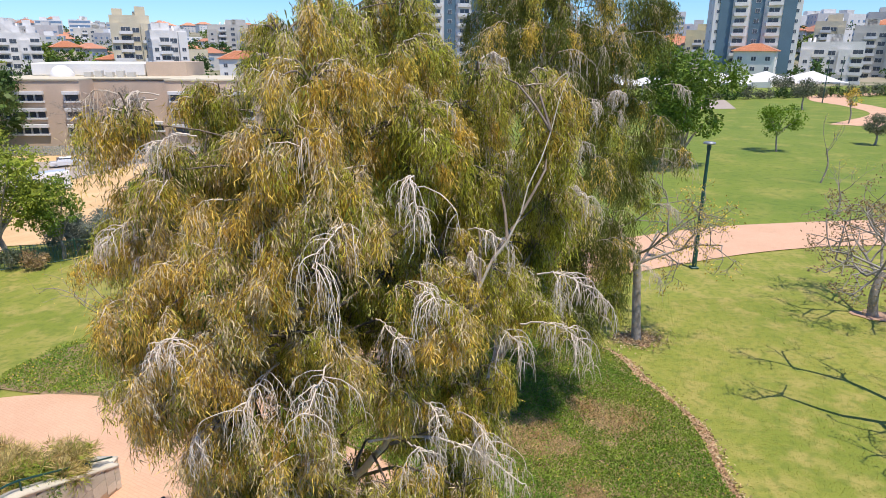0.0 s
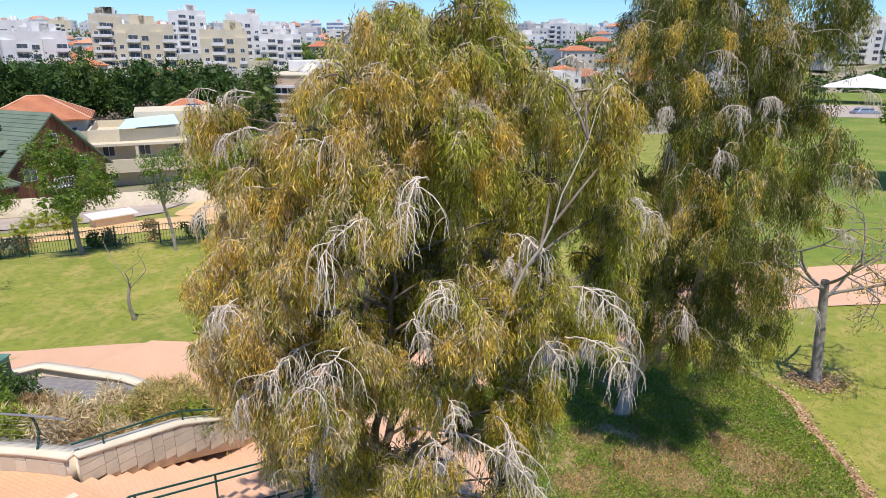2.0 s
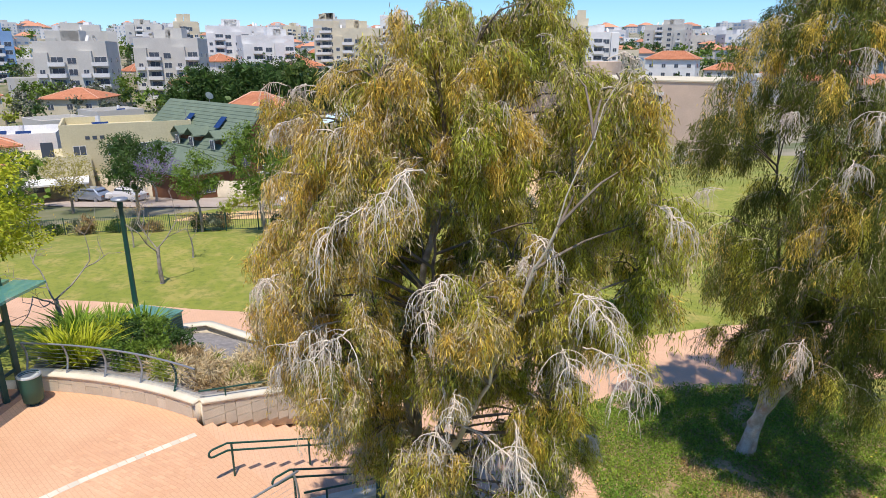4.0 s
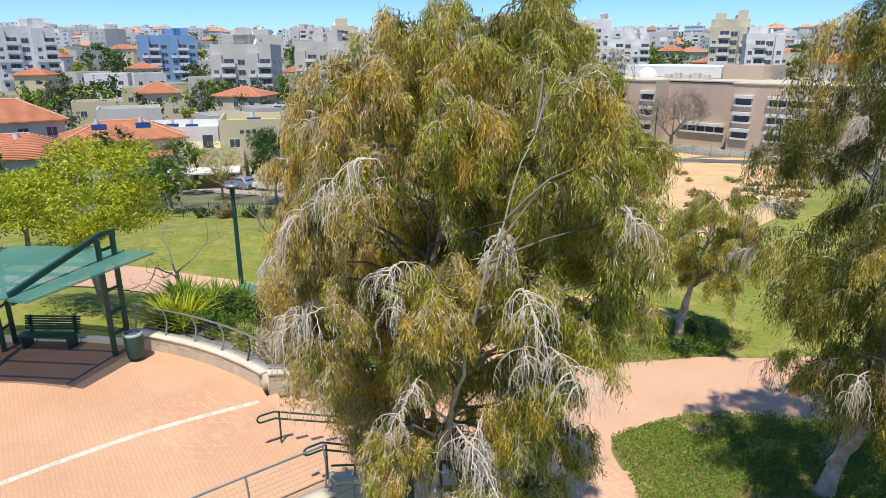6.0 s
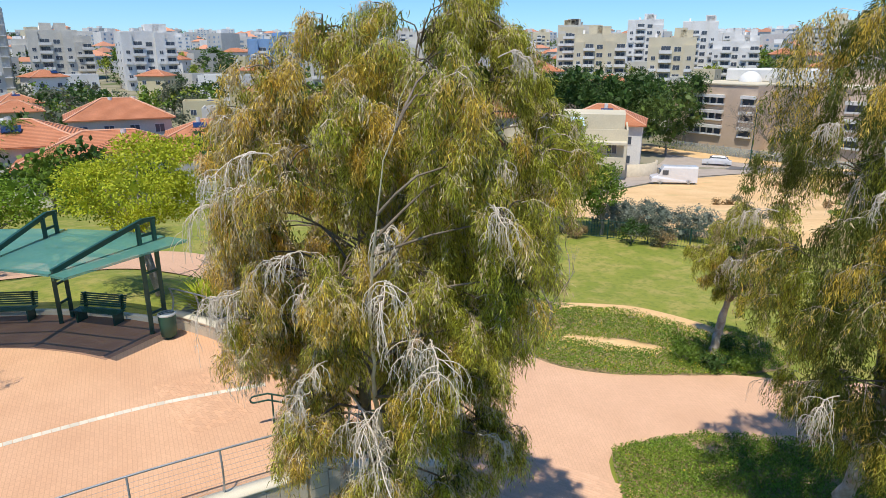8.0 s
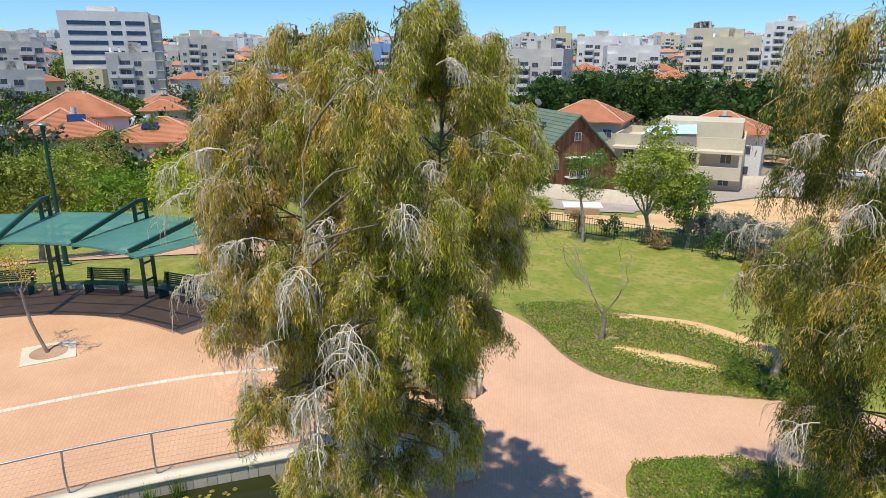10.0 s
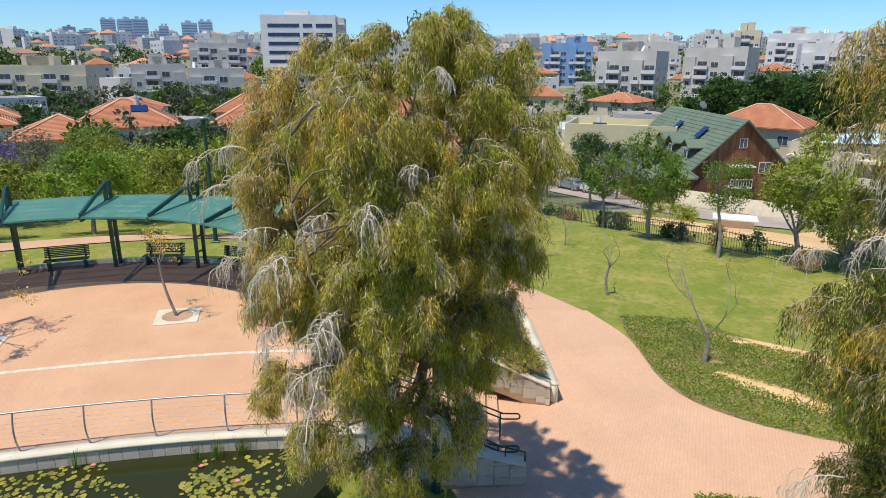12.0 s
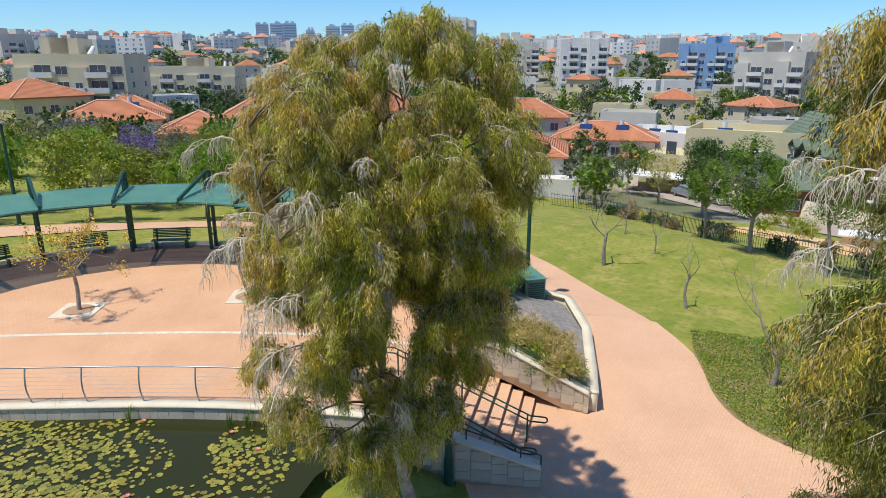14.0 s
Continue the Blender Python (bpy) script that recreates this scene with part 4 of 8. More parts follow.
i_, j_ = np.meshgrid(np.arange(23), np.arange(7), indexing="ij")
GRAVEL = material("grey_gravel", (0.36, 0.33, 0.30), (0.22, 0.20, 0.19), 0.95, 4.0, 30.0, 0.9)
tagged(quads("planter_soil", sv.reshape(-1, 3), np.stack([i_ * 8 + j_, i_ * 8 + j_ + 1, (i_ + 1) * 8 + j_ + 1, (i_ + 1) * 8 + j_], -1).reshape(-1, 4), GRAVEL, smooth=True), "grey gravel bed in the planter", "ground", kind="structure")


def soil_z(x, y):
    k = np.argmin(np.hypot(sv[..., 0] - x, sv[..., 1] - y))
    return float(sv.reshape(-1, 3)[k, 2])


def grass_clump(name, x, y, z, h, n, mat, label, seed, width=0.02, lean=0.6, category="plant", group=""):
    """A tuft of arching blades, each a bent strip."""
    g = np.random.default_rng(seed)
    t = thing(name, x, y, z, 0, label, category, group)
    a = g.uniform(0, 6.28, n)
    r = g.uniform(0, 0.25, n) * h
    L = h * g.uniform(0.6, 1.2, n)
    le = lean * g.uniform(0.2, 1.2, n)
    k = 5
    u = np.linspace(0, 1, k)
    px = (r[:, None] + L[:, None] * le[:, None] * u ** 1.7)
    pz = L[:, None] * (u - 0.35 * le[:, None] * u ** 2.2)
    path = np.stack([np.cos(a)[:, None] * px, np.sin(a)[:, None] * px, pz], -1)
    side = np.stack([-np.sin(a + g.normal(0, 0.7, n)), np.cos(a), np.zeros(n)], -1)[:, None] * (width * np.array([0.8, 1, 0.9, 0.6, 0.1]))[None, :, None] / 2
    v = np.stack([path + side, path - side], 2).reshape(-1, 3)
    i, j = np.meshgrid(np.arange(n), np.arange(k - 1), indexing="ij")
    b = i * k * 2 + j * 2
    quads("foliage", v, np.stack([b, b + 1, b + 3, b + 2], -1).reshape(-1, 4), mat, t)
    return t


def shrub(name, x, y, z, h, r, mat, label, seed, leaf=0.06, count=2500, category="shrub", group="", aspect=0.5):
    """A bush: stems and clumped leaves."""
    g = np.random.default_rng(seed)
    t = thing(name, x, y, z, 0, label, category, group)
    p, d, cl = crown_points(g, count, r, 0.02, h, 12, 0.9)
    s = Soup()
    for c, _ in cl:
        s.tube(spline([np.array([0, 0, -0.05]), c * np.array([0.4, 0.4, 0.5]), c], 0.3), 0.012, 4)
    s.done("stem", BARK_GREY, t)
    leaves(p, d + g.normal(0, 0.6, p.shape), leaf, leaf * aspect, mat, "foliage", t, "", g)
    tagged(quads("foliage_heart", *cores(cl, g, 0.6, 0.9), mat, t), kind="stuff")
    return t


gp = np.random.default_rng(21)
for k, (x, y) in enumerate([(-12.0, 10.2), (-12.6, 10.6), (-11.4, 10.7), (-12.1, 11.2), (-11.2, 11.4), (-13.2, 10.3), (-13.0, 11.1), (-10.7, 10.9), (-11.9, 11.8), (-13.6, 10.8), (-12.9, 9.7), (-12.2, 9.6), (-11.6, 9.9), (-11.0, 10.2), (-10.3, 10.7), (-13.5, 9.7)]):
    shrub("dry_plant", x + gp.normal(0, 0.12), y + gp.normal(0, 0.12), soil_z(x, y) - 0.05, gp.uniform(0.4, 0.65), gp.uniform(0.5, 0.7), (LEAF_STRAW, LEAF_DRY, LEAF_STRAW, LEAF_LIME2)[k % 4], ("yellowing" if k % 4 == 3 else "withered straw-coloured") + " long-leaved plant in the planter", 30 + k, 0.26, 700, "plant", "planter grasses", 0.12)
for k, (x, y) in enumerate([(-9.1, 12.7), (-9.05, 13.35), (-9.7, 13.0), (-9.6, 11.9), (-10.2, 12.3), (-10.5, 11.6), (-10.4, 12.9), (-11.0, 12.4)]):
    for n, (leaf_mat, leaf_count) in enumerate(((LEAF_LIME2, 800), (REED_STRAW, 2400))):
        shrub("reedy_shrub", x + gp.normal(0, 0.1), y + gp.normal(0, 0.1), soil_z(x, y) - 0.05, (1.0 if k > 2 else 1.3) - 0.12 * (1 - n), 0.68, leaf_mat, ("straw-coloured" if n else "yellow-green") + " narrow-leaved reedy shrub in the planter", 150 + 2 * k + n, 0.22, leaf_count, group="planter reeds", aspect=0.08)
shrub("shrub", -9.25, 12.2, 0.9, 0.7, 0.6, LEAF_GREEN, "bright green low shrub in the planter", 61, 0.07, 1800)
for k, (x, y) in enumerate([(-14.0, 9.2), (-14.7, 9.6), (-13.6, 10.0), (-15.4, 10.0), (-14.8, 10.8), (-13.9, 11.2), (-15.8, 11.0)]):
    shrub("shrub", x, y, soil_z(x, y) - 0.05, gp.uniform(0.9, 1.4), 0.65, LEAF_DARK if k % 2 else LEAF_GREEN, "dark green shrub in the planter", 70 + k, 0.09, 1500, group="planter shrubs")
for k, (x, y) in enumerate([(-15.6, 8.2), (-16.4, 8.8), (-17.2, 9.4), (-16.2, 9.8), (-17.6, 10.6), (-16.9, 11.3), (-15.0, 8.5)]):
    grass_clump("ginger_plant", x, y, soil_z(x, y) - 0.05, gp.uniform(1.1, 1.5), 190, LEAF_LIME if k % 3 == 0 else LEAF_BRIGHT, "yellow-green broad-leaved ginger plant behind the railing", 80 + k, 0.085, 0.9, group="ginger plants")

# railing on the curved planter wall, and the green tube on the stair wall
pr = thing("railing", 0, 0, 0, 0, "grey steel railing with thin wires on the planter wall", "railing")
ral = np.array(ARC_WALL)
zr = PLAZA_Z + 0.5
rail("handrail", np.c_[ral, np.full(len(ral), zr + 0.85)], 0.026, GREY_STEEL, pr, "bluish grey steel handrail")
for k in range(6):
    rail("wire", np.c_[ral, np.full(len(ral), zr + 0.1 + 0.12 * k)], 0.004, GREY_STEEL, pr, n=4)
for i in range(0, 20, 4):
    x, y = ral[i]
    o = Vector((CX - x, CY - y)).normalized()
    rail("post", [(x - o.x * 0.12 * math.sin(math.pi * s), y - o.y * 0.12 * math.sin(math.pi * s), zr + 0.85 * s) for s in np.linspace(0, 1, 7)], 0.03, GREEN_METAL if i == 16 else GREY_STEEL, pr)
for nm, ln, tp in (("planter", STAIR_WALL, [PLAZA_Z + 0.5, 1.83, 0.7]), ("ramp", [(-4.75, 8.0), (-4.6, 9.8), (-4.65, 12.1)], [PLAZA_Z + 0.33, 1.33, 0.63])):
    hr = thing("handrail", 0, 0, 0, 0, "dark green tubular steel handrail on a parapet wall", "handrail", "stair handrails")
    p = resample(np.array(ln), 24)
    z = np.interp(np.linspace(0, 1, 24), np.linspace(0, 1, len(tp)), tp)
    rail("tube", np.vstack([np.c_[p, z + 0.28], [(*p[-1], 0.1)]]) if nm == "ramp" else np.c_[p, z + 0.22], 0.024, GREEN_METAL, hr)
    for i in (3, 12, 20):
        rail("post", [(*p[i], z[i] - 0.05), (*p[i], z[i] + 0.24)], 0.02, GREEN_METAL, hr)

# electrical cabinet by the planter
cab = thing("utility_cabinet", -17.9, 12.3, 0.3, 20, "green metal utility cabinet with louvred side", "cabinet")
boxed("body", (-0.9, -0.45, 0), (0.9, 0.45, 1.15), CABINET_GREEN, cab)
boxed("lid", (-0.95, -0.5, 1.152), (0.95, 0.5, 1.2), CABINET_GREEN, cab)
for k in range(8):
    boxed("louvre", (-0.7, -0.475, 0.25 + 0.1 * k), (0.7, -0.455, 0.31 + 0.1 * k), GREEN_METAL, cab, bevel=0)
    boxed("louvre", (0.905, -0.38, 0.25 + 0.1 * k), (0.925, 0.38, 0.31 + 0.1 * k), GREEN_METAL, cab, bevel=0)

# cream line across the plaza, paver by paver
ln = resample(spline([(-8.0, -8.5), (-8.6, -5.8), (-9.2, -1.7), (-9.5, 1.0), (-9.65, 3.5), (-9.6, 5.8), (-9.15, 8.4)], 0.2), 86)
line = thing("paving_line", 0, 0, 0, 0, "cream paver line across the plaza", "paving", kind="structure")
lm = bmesh.new()
box(lm, (-0.095, -0.09, -0.02), (0.095, 0.09, 0.006))
paver = bpy.data.meshes.new("paver")
lm.to_mesh(paver)
lm.free()
paver.materials.append(WHITE_LINE)
for i in range(85):
    dx, dy = ln[i + 1] - ln[i]
    put(new("paver", paver), line, m=pose((ln[i][0] + ln[i + 1][0]) / 2, (ln[i][1] + ln[i + 1][1]) / 2, PLAZA_Z, 0, 0, math.degrees(math.atan2(dy, dx))))

# ---- shelter ----
POSTS = [124.5, 143.5, 163, 182.5, 202, 221.5, 241]
ROOF_Z = 4.85


def pol(r, a, z):
    return (CX + r * math.cos(radians(a)), CY + r * math.sin(radians(a)), z)


shelter = thing("shelter", *pol(11, 183, PLAZA_Z), 0, "long curved green steel shelter with a flat sheet roof", "shelter")
sh0 = Vector(shelter.location)


def rel(p):
    return tuple(Vector(p) - sh0)


edges = [119.5] + POSTS + [250]
for a, b in zip(edges, edges[1:]):
    bm = bmesh.new()
    n = 3
    for k in range(n):
        a0, a1 = a + 0.35 + (b - a - 0.7) * k / n, a + 0.35 + (b - a - 0.7) * (k + 1) / n
        lo = [bm.verts.new(rel(pol(r, t, z))) for r, t, z in ((7.9, a0, ROOF_Z - 0.06), (7.9, a1, ROOF_Z - 0.06), (12.1, a1, ROOF_Z - 0.03), (12.1, a0, ROOF_Z - 0.03))]
        hi = [bm.verts.new(v.co + Vector((0, 0, 0.07))) for v in lo]
        bm.faces.new(hi)
        bm.faces.new(lo[::-1])
        for i in range(4):
            bm.faces.new((lo[i], lo[(i + 1) % 4], hi[(i + 1) % 4], hi[i]))
    bmesh.ops.remove_doubles(bm, verts=bm.verts, dist=0.001)
    part("roof_panel", bm, GREEN_ROOF, shelter, "turquoise green sheet roof")


def beam(name, p0, p1, w, h, mat, parent):
    d = Vector(p1) - Vector(p0)
    bm = bmesh.new()
    box(bm, (-w / 2, 0, -h / 2), (w / 2, d.length, h / 2), 0.006)
    q = d.to_track_quat("Y", "Z").to_matrix().to_4x4()
    return part(name, bm, mat, parent, m=Matrix.Translation(p0) @ q)


for a in POSTS:
    for r in (11.0, 11.6):
        beam("post", rel(pol(r, a, PLAZA_Z)), rel(pol(r, a, ROOF_Z + 0.75 if r > 11.3 else ROOF_Z + 0.72)), 0.14, 0.14, GREEN_METAL, shelter)
    for z in (PLAZA_Z + 0.7, PLAZA_Z + 1.4, PLAZA_Z + 2.1, ROOF_Z + 0.3):
        beam("rung", rel(pol(11.0, a, z)), rel(pol(11.6, a, z)), 0.06, 0.08, GREEN_METAL, shelter)
    beam("top_chord", rel(pol(8.0, a, ROOF_Z + 0.06)), rel(pol(11.2, a, ROOF_Z + 0.78)), 0.1, 0.16, GREEN_METAL, shelter)
    beam("tie", rel(pol(11.2, a, ROOF_Z + 0.78)), rel(pol(11.7, a, ROOF_Z + 0.74)), 0.1, 0.14, GREEN_METAL, shelter)
    beam("rafter", rel(pol(8.0, a, ROOF_Z - 0.14)), rel(pol(12.0, a, ROOF_Z - 0.12)), 0.1, 0.14, GREEN_METAL, shelter)
for a, b in zip(POSTS, POSTS[1:]):
    for r in (8.3, 9.2, 10.1, 11.0, 11.9):
        beam("purlin", rel(pol(r, a, ROOF_Z - 0.12)), rel(pol(r, b, ROOF_Z - 0.12)), 0.06, 0.1, GREEN_METAL, shelter)

# kerb behind the shelter
strip_wall("kerb", arc(126, 262, PLAZA_R + 0.1, 60), 1.3, PLAZA_Z + 0.16, 0.22, COPING, "low pale kerb behind the shelter", "kerb")


def bench(x, y, yaw, z=PLAZA_Z):
    """A green steel park bench with slatted seat and back."""
    b = thing("bench", x, y, z, yaw, "dark green perforated steel park bench", "bench", "benches under the shelter")
    for k in range(6):
        boxed("slat", (-0.9, -0.22 + 0.08 * k, 0.42), (0.9, -0.16 + 0.08 * k, 0.45), GREEN_METAL, b, bevel=0.004)
    for k in range(6):
        boxed("back_slat", (-0.9, 0.26 + 0.02 * k, 0.5 + 0.075 * k), (0.9, 0.285 + 0.02 * k, 0.56 + 0.075 * k), GREEN_METAL, b, bevel=0.004)
    for s in (-0.72, 0.72):
        boxed("leg", (s - 0.03, -0.2, 0), (s + 0.03, 0.28, 0.42), GREEN_METAL, b, bevel=0.004)
        boxed("arm", (s - 0.025, 0.24, 0.4), (s + 0.025, 0.4, 0.95), GREEN_METAL, b, bevel=0.004)
    return b


for a in (137, 153.5, 172, 193, 212, 232):
    x, y, z = pol(11.25, a, 0)
    bench(x, y, a - 90)


def litter_bin(x, y, z):
    b = thing("litter_bin", x, y, z, 0, "green litter bin with a grey plastic liner", "bin")
    s = Soup()
    s.tube([(0, 0, 0.1), (0, 0, 0.12), (0, 0, 0.5), (0, 0, 0.84)], [0.2, 0.24, 0.265, 0.28], 20)
    s.done("drum", GREEN_ROOF_DARK, b, smooth=True)
    Soup().tube([(0, 0, 0.8), (0, 0, 0.86), (0, 0, 0.9)], [0.27, 0.295, 0.25], 20).done("liner", LINER, b, "crumpled pale liner", True)
    Soup().tube([(0, 0, 0.0), (0, 0, 0.12)], [0.12, 0.12], 12).done("foot", GREEN_METAL, b, smooth=True)
    bm = bmesh.new()
    bmesh.ops.create_circle(bm, cap_ends=True, radius=0.27, segments=20)
    bmesh.ops.translate(bm, vec=(0, 0, 0.78), verts=bm.verts)
    part("rubbish", bm, LINER, b)


GREEN_ROOF_DARK = material("green_plastic", (0.03, 0.11, 0.07), (0.025, 0.09, 0.06), 0.5, 2.0, 30.0, 0.05)
LINER = material("pale_liner", (0.55, 0.58, 0.55), (0.45, 0.47, 0.45), 0.5, 8.0, 30.0, 0.6)
litter_bin(-13.87, 6.69, PLAZA_Z)


def tree_pit(x, y, z, size=0.75):
    t = thing("tree_pit", x, y, z, 8, "square white concrete tree surround with soil", "paving", "tree surrounds")
    bm = bmesh.new()
    outer = [bm.verts.new((sx * size, sy * size, 0.05)) for sx, sy in ((-1, -1), (1, -1), (1, 1), (-1, 1))]
    box(bm, (-size, -size, -0.05), (size, size, 0.03))
    for v in outer:
        bm.verts.remove(v)
    part("slab", bm, COPING, t)
    bm = bmesh.new()
    bmesh.ops.create_circle(bm, cap_ends=True, radius=size * 0.72, segments=28)
    bmesh.ops.translate(bm, vec=(0, 0, 0.036), verts=bm.verts)
    part("soil", bm, SOIL, t)


for x, y in ((-11.0, -4.7), (-13.0, 1.1)):
    tree_pit(x, y, PLAZA_Z)
bare_tree("young_tree", -11.0, -4.7, 1.7, 0.07, 1.15, 3, "young tree with sparse yellowish leaves in a plaza tree pit", 41, 0.85, 0.05, leaf=LEAF_OLIVE2, leaf_n=12, leaf_size=0.11, z=PLAZA_Z, limbs=4, group="plaza trees")
bare_tree("young_tree", -13.0, 1.1, 2.2, 0.05, 0.75, 3, "slim leaning young tree with few leaves in a plaza tree pit", 42, 0.6, 0.1, leaf=LEAF_OLIVE2, leaf_n=5, leaf_size=0.09, z=PLAZA_Z, lean=(-0.1, -0.45), group="plaza trees")


def lamp_post(x, y, h, label, z=None, category="street lamp"):
    z = float(ground_z(x, y)) if z is None else z
    t = thing("street_lamp", x, y, z, 0, label, category, "park lamps")
    bm = bmesh.new()
    box(bm, (-0.2, -0.2, 0), (0.2, 0.2, 0.1), 0.02)
    part("base_plate", bm, GREEN_METAL, t)
    Soup().tube([(0, 0, 0.1), (0, 0, 0.9), (0, 0, 0.95), (0, 0, h)], [0.12, 0.12, 0.105, 0.075], 12).done("pole", GREEN_METAL, t, smooth=True)
    Soup().tube([(0, 0, h - 0.15), (0, 0, h), (0, 0, h + 0.12)], [0.1, 0.11, 0.09], 12).done("collar", GREEN_METAL, t, smooth=True)
    Soup().tube([(0, 0, h + 0.12), (0, 0, h + 0.14), (0, 0, h + 0.22), (0, 0, h + 0.26)], [0.02, 0.3, 0.28, 0.05], 20).done("lantern", GREY_STEEL, t, "flat grey disc lantern", True)


lamp_post(13.0, 31.3, 6.3, "dark green lamp post with a flat disc lantern by the path")
lamp_post(-19.1, 12.3, 5.4, "dark green lamp post by the path")
lamp_post(-4.3, 9.7, 5.0, "dark green lamp post hidden beside the weeping tree", 0.0)
lamp_post(84.0, 143.7, 9.5, "tall dark lamp post by the far path")
lamp_post(109.5, 180.6, 9.5, "tall dark lamp post by the far path")
lamp_post(-58.8, 109.4, 9.0, "tall grey street lamp before the school")
lamp_post(-24.5, -0.1, 6.4, "dark green lamp post behind the shelter")
lamp_post(-24.5, -17.5, 5.8, "dark green lamp post behind the shelter")


# ---- lily pond ----
LILY = material("lily_pad", (0.20, 0.23, 0.035), (0.34, 0.28, 0.045), 0.4, 1.5, 20.0, 0.1, per="object", spread=0.35)
PETAL = material("pink_petal", (0.75, 0.30, 0.28), (0.7, 0.2, 0.2), 0.6, 3.0, 20.0, 0.0)


def pad_mesh(r):
    bm = bmesh.new()
    n = 12
    c = bm.verts.new((0, 0, 0.012))
    ring = [bm.verts.new((r * math.cos(a), r * math.sin(a), 0.012 + 0.006 * math.sin(3 * a))) for a in np.linspace(0.18, 2 * math.pi - 0.18, n)]
    for i in range(n - 1):
        bm.faces.new((c, ring[i], ring[i + 1]))
    me = bpy.data.meshes.new("lily_pad")
    bm.to_mesh(me)
    bm.free()
    me.materials.append(LILY)
    return me


PADS = [pad_mesh(r) for r in (0.045, 0.06, 0.08)]
gl = np.random.default_rng(17)
lilies = thing("water_lilies", -2.5, 2.0, WATER_Z, 0, "yellow-green water lily pads floating on the pond", "water lily")
spots = [(gl.uniform(-4.2, 2.4), gl.uniform(-6.5, 5.6), gl.uniform(0.5, 1.3)) for _ in range(34)]
soup_v, soup_q, nn = [], [], 0
placed = []
for sx, sy, sr in spots:
    for _ in range(int(150 * sr * sr) + 40):
        a, q = gl.uniform(0, 6.28), sr * gl.uniform(0, 1) ** 0.5
        x, y = sx + q * math.cos(a) * 1.2, sy + q * math.sin(a) * 1.6
        if -4.55 < x < 3 and y < 6.2 and not (x > -3.2 and y > 6.0):
            if all((x - u) ** 2 + (y - v) ** 2 > 0.0085 for u, v in placed[-160:]):
                placed.append((x, y))
placed.sort(key=lambda p: -p[0] * 0.0 + abs(p[0] + 2.5) + abs(p[1] - 2) * 0.6)
for k, (x, y) in enumerate(placed):
    me = PADS[int(gl.integers(0, 3))]
    m = pose(x + 2.5, y - 2.0, gl.uniform(0.0, 0.012), gl.normal(0, 3), gl.normal(0, 3), gl.uniform(0, 360))
    if k < 300:
        put(new("lily_pad", me), lilies, m=m)
    else:
        co = np.array([tuple(m @ v.co) for v in me.vertices])
        soup_v.append(co)
        soup_q += [[nn] + [nn + i + 1, nn + i + 2] for i in range(11)]
        nn += len(co)
if soup_v:
    LILY_I = material("lily_pad_far", (0.20, 0.23, 0.035), (0.34, 0.28, 0.045), 0.4, 1.5, 20.0, 0.1, per="island", spread=0.35)
    ob = tagged(quads("lily_pad", np.concatenate(soup_v), np.array(soup_q), LILY_I, lilies), kind="stuff")
for k in range(22):
    x, y = placed[int(gl.integers(0, len(placed)))]
    f = thing("lily_flower", x, y, WATER_Z + 0.02, gl.uniform(0, 360), "pink open water lily flower", "flower", "lily flowers")
    s = Soup()
    for i in range(9):
        a = i * 6.28 / 9
        d = np.array([math.cos(a), math.sin(a), 0.5])
        o = np.array([-math.sin(a), math.cos(a), 0]) * 0.03
        s.add(np.array([d * 0.008, d * 0.042 + o * 0.7, d * 0.078, d * 0.042 - o * 0.7]), np.array([[0, 1, 2, 3]]))
    s.done("petals", PETAL, f)
for k in range(9):
    grass_clump("reed", -4.55 + gl.normal(0, 0.08), gl.uniform(-3.5, 5.5), WATER_Z, gl.uniform(0.35, 0.6), 30, LEAF_GREEN, "green reeds at the pond wall", 300 + k, 0.012, 0.3, group="pond reeds")


# ---- planted beds, lawn trees ----
def inside(poly, x, y):
    r = np.zeros(np.shape(x), bool)
    for (x1, y1), (x2, y2) in zip(poly, list(poly[1:]) + [poly[0]]):
        r ^= ((y1 > y) != (y2 > y)) & (x < (x2 - x1) * (y - y1) / (y2 - y1 + 1e-9) + x1)
    return r


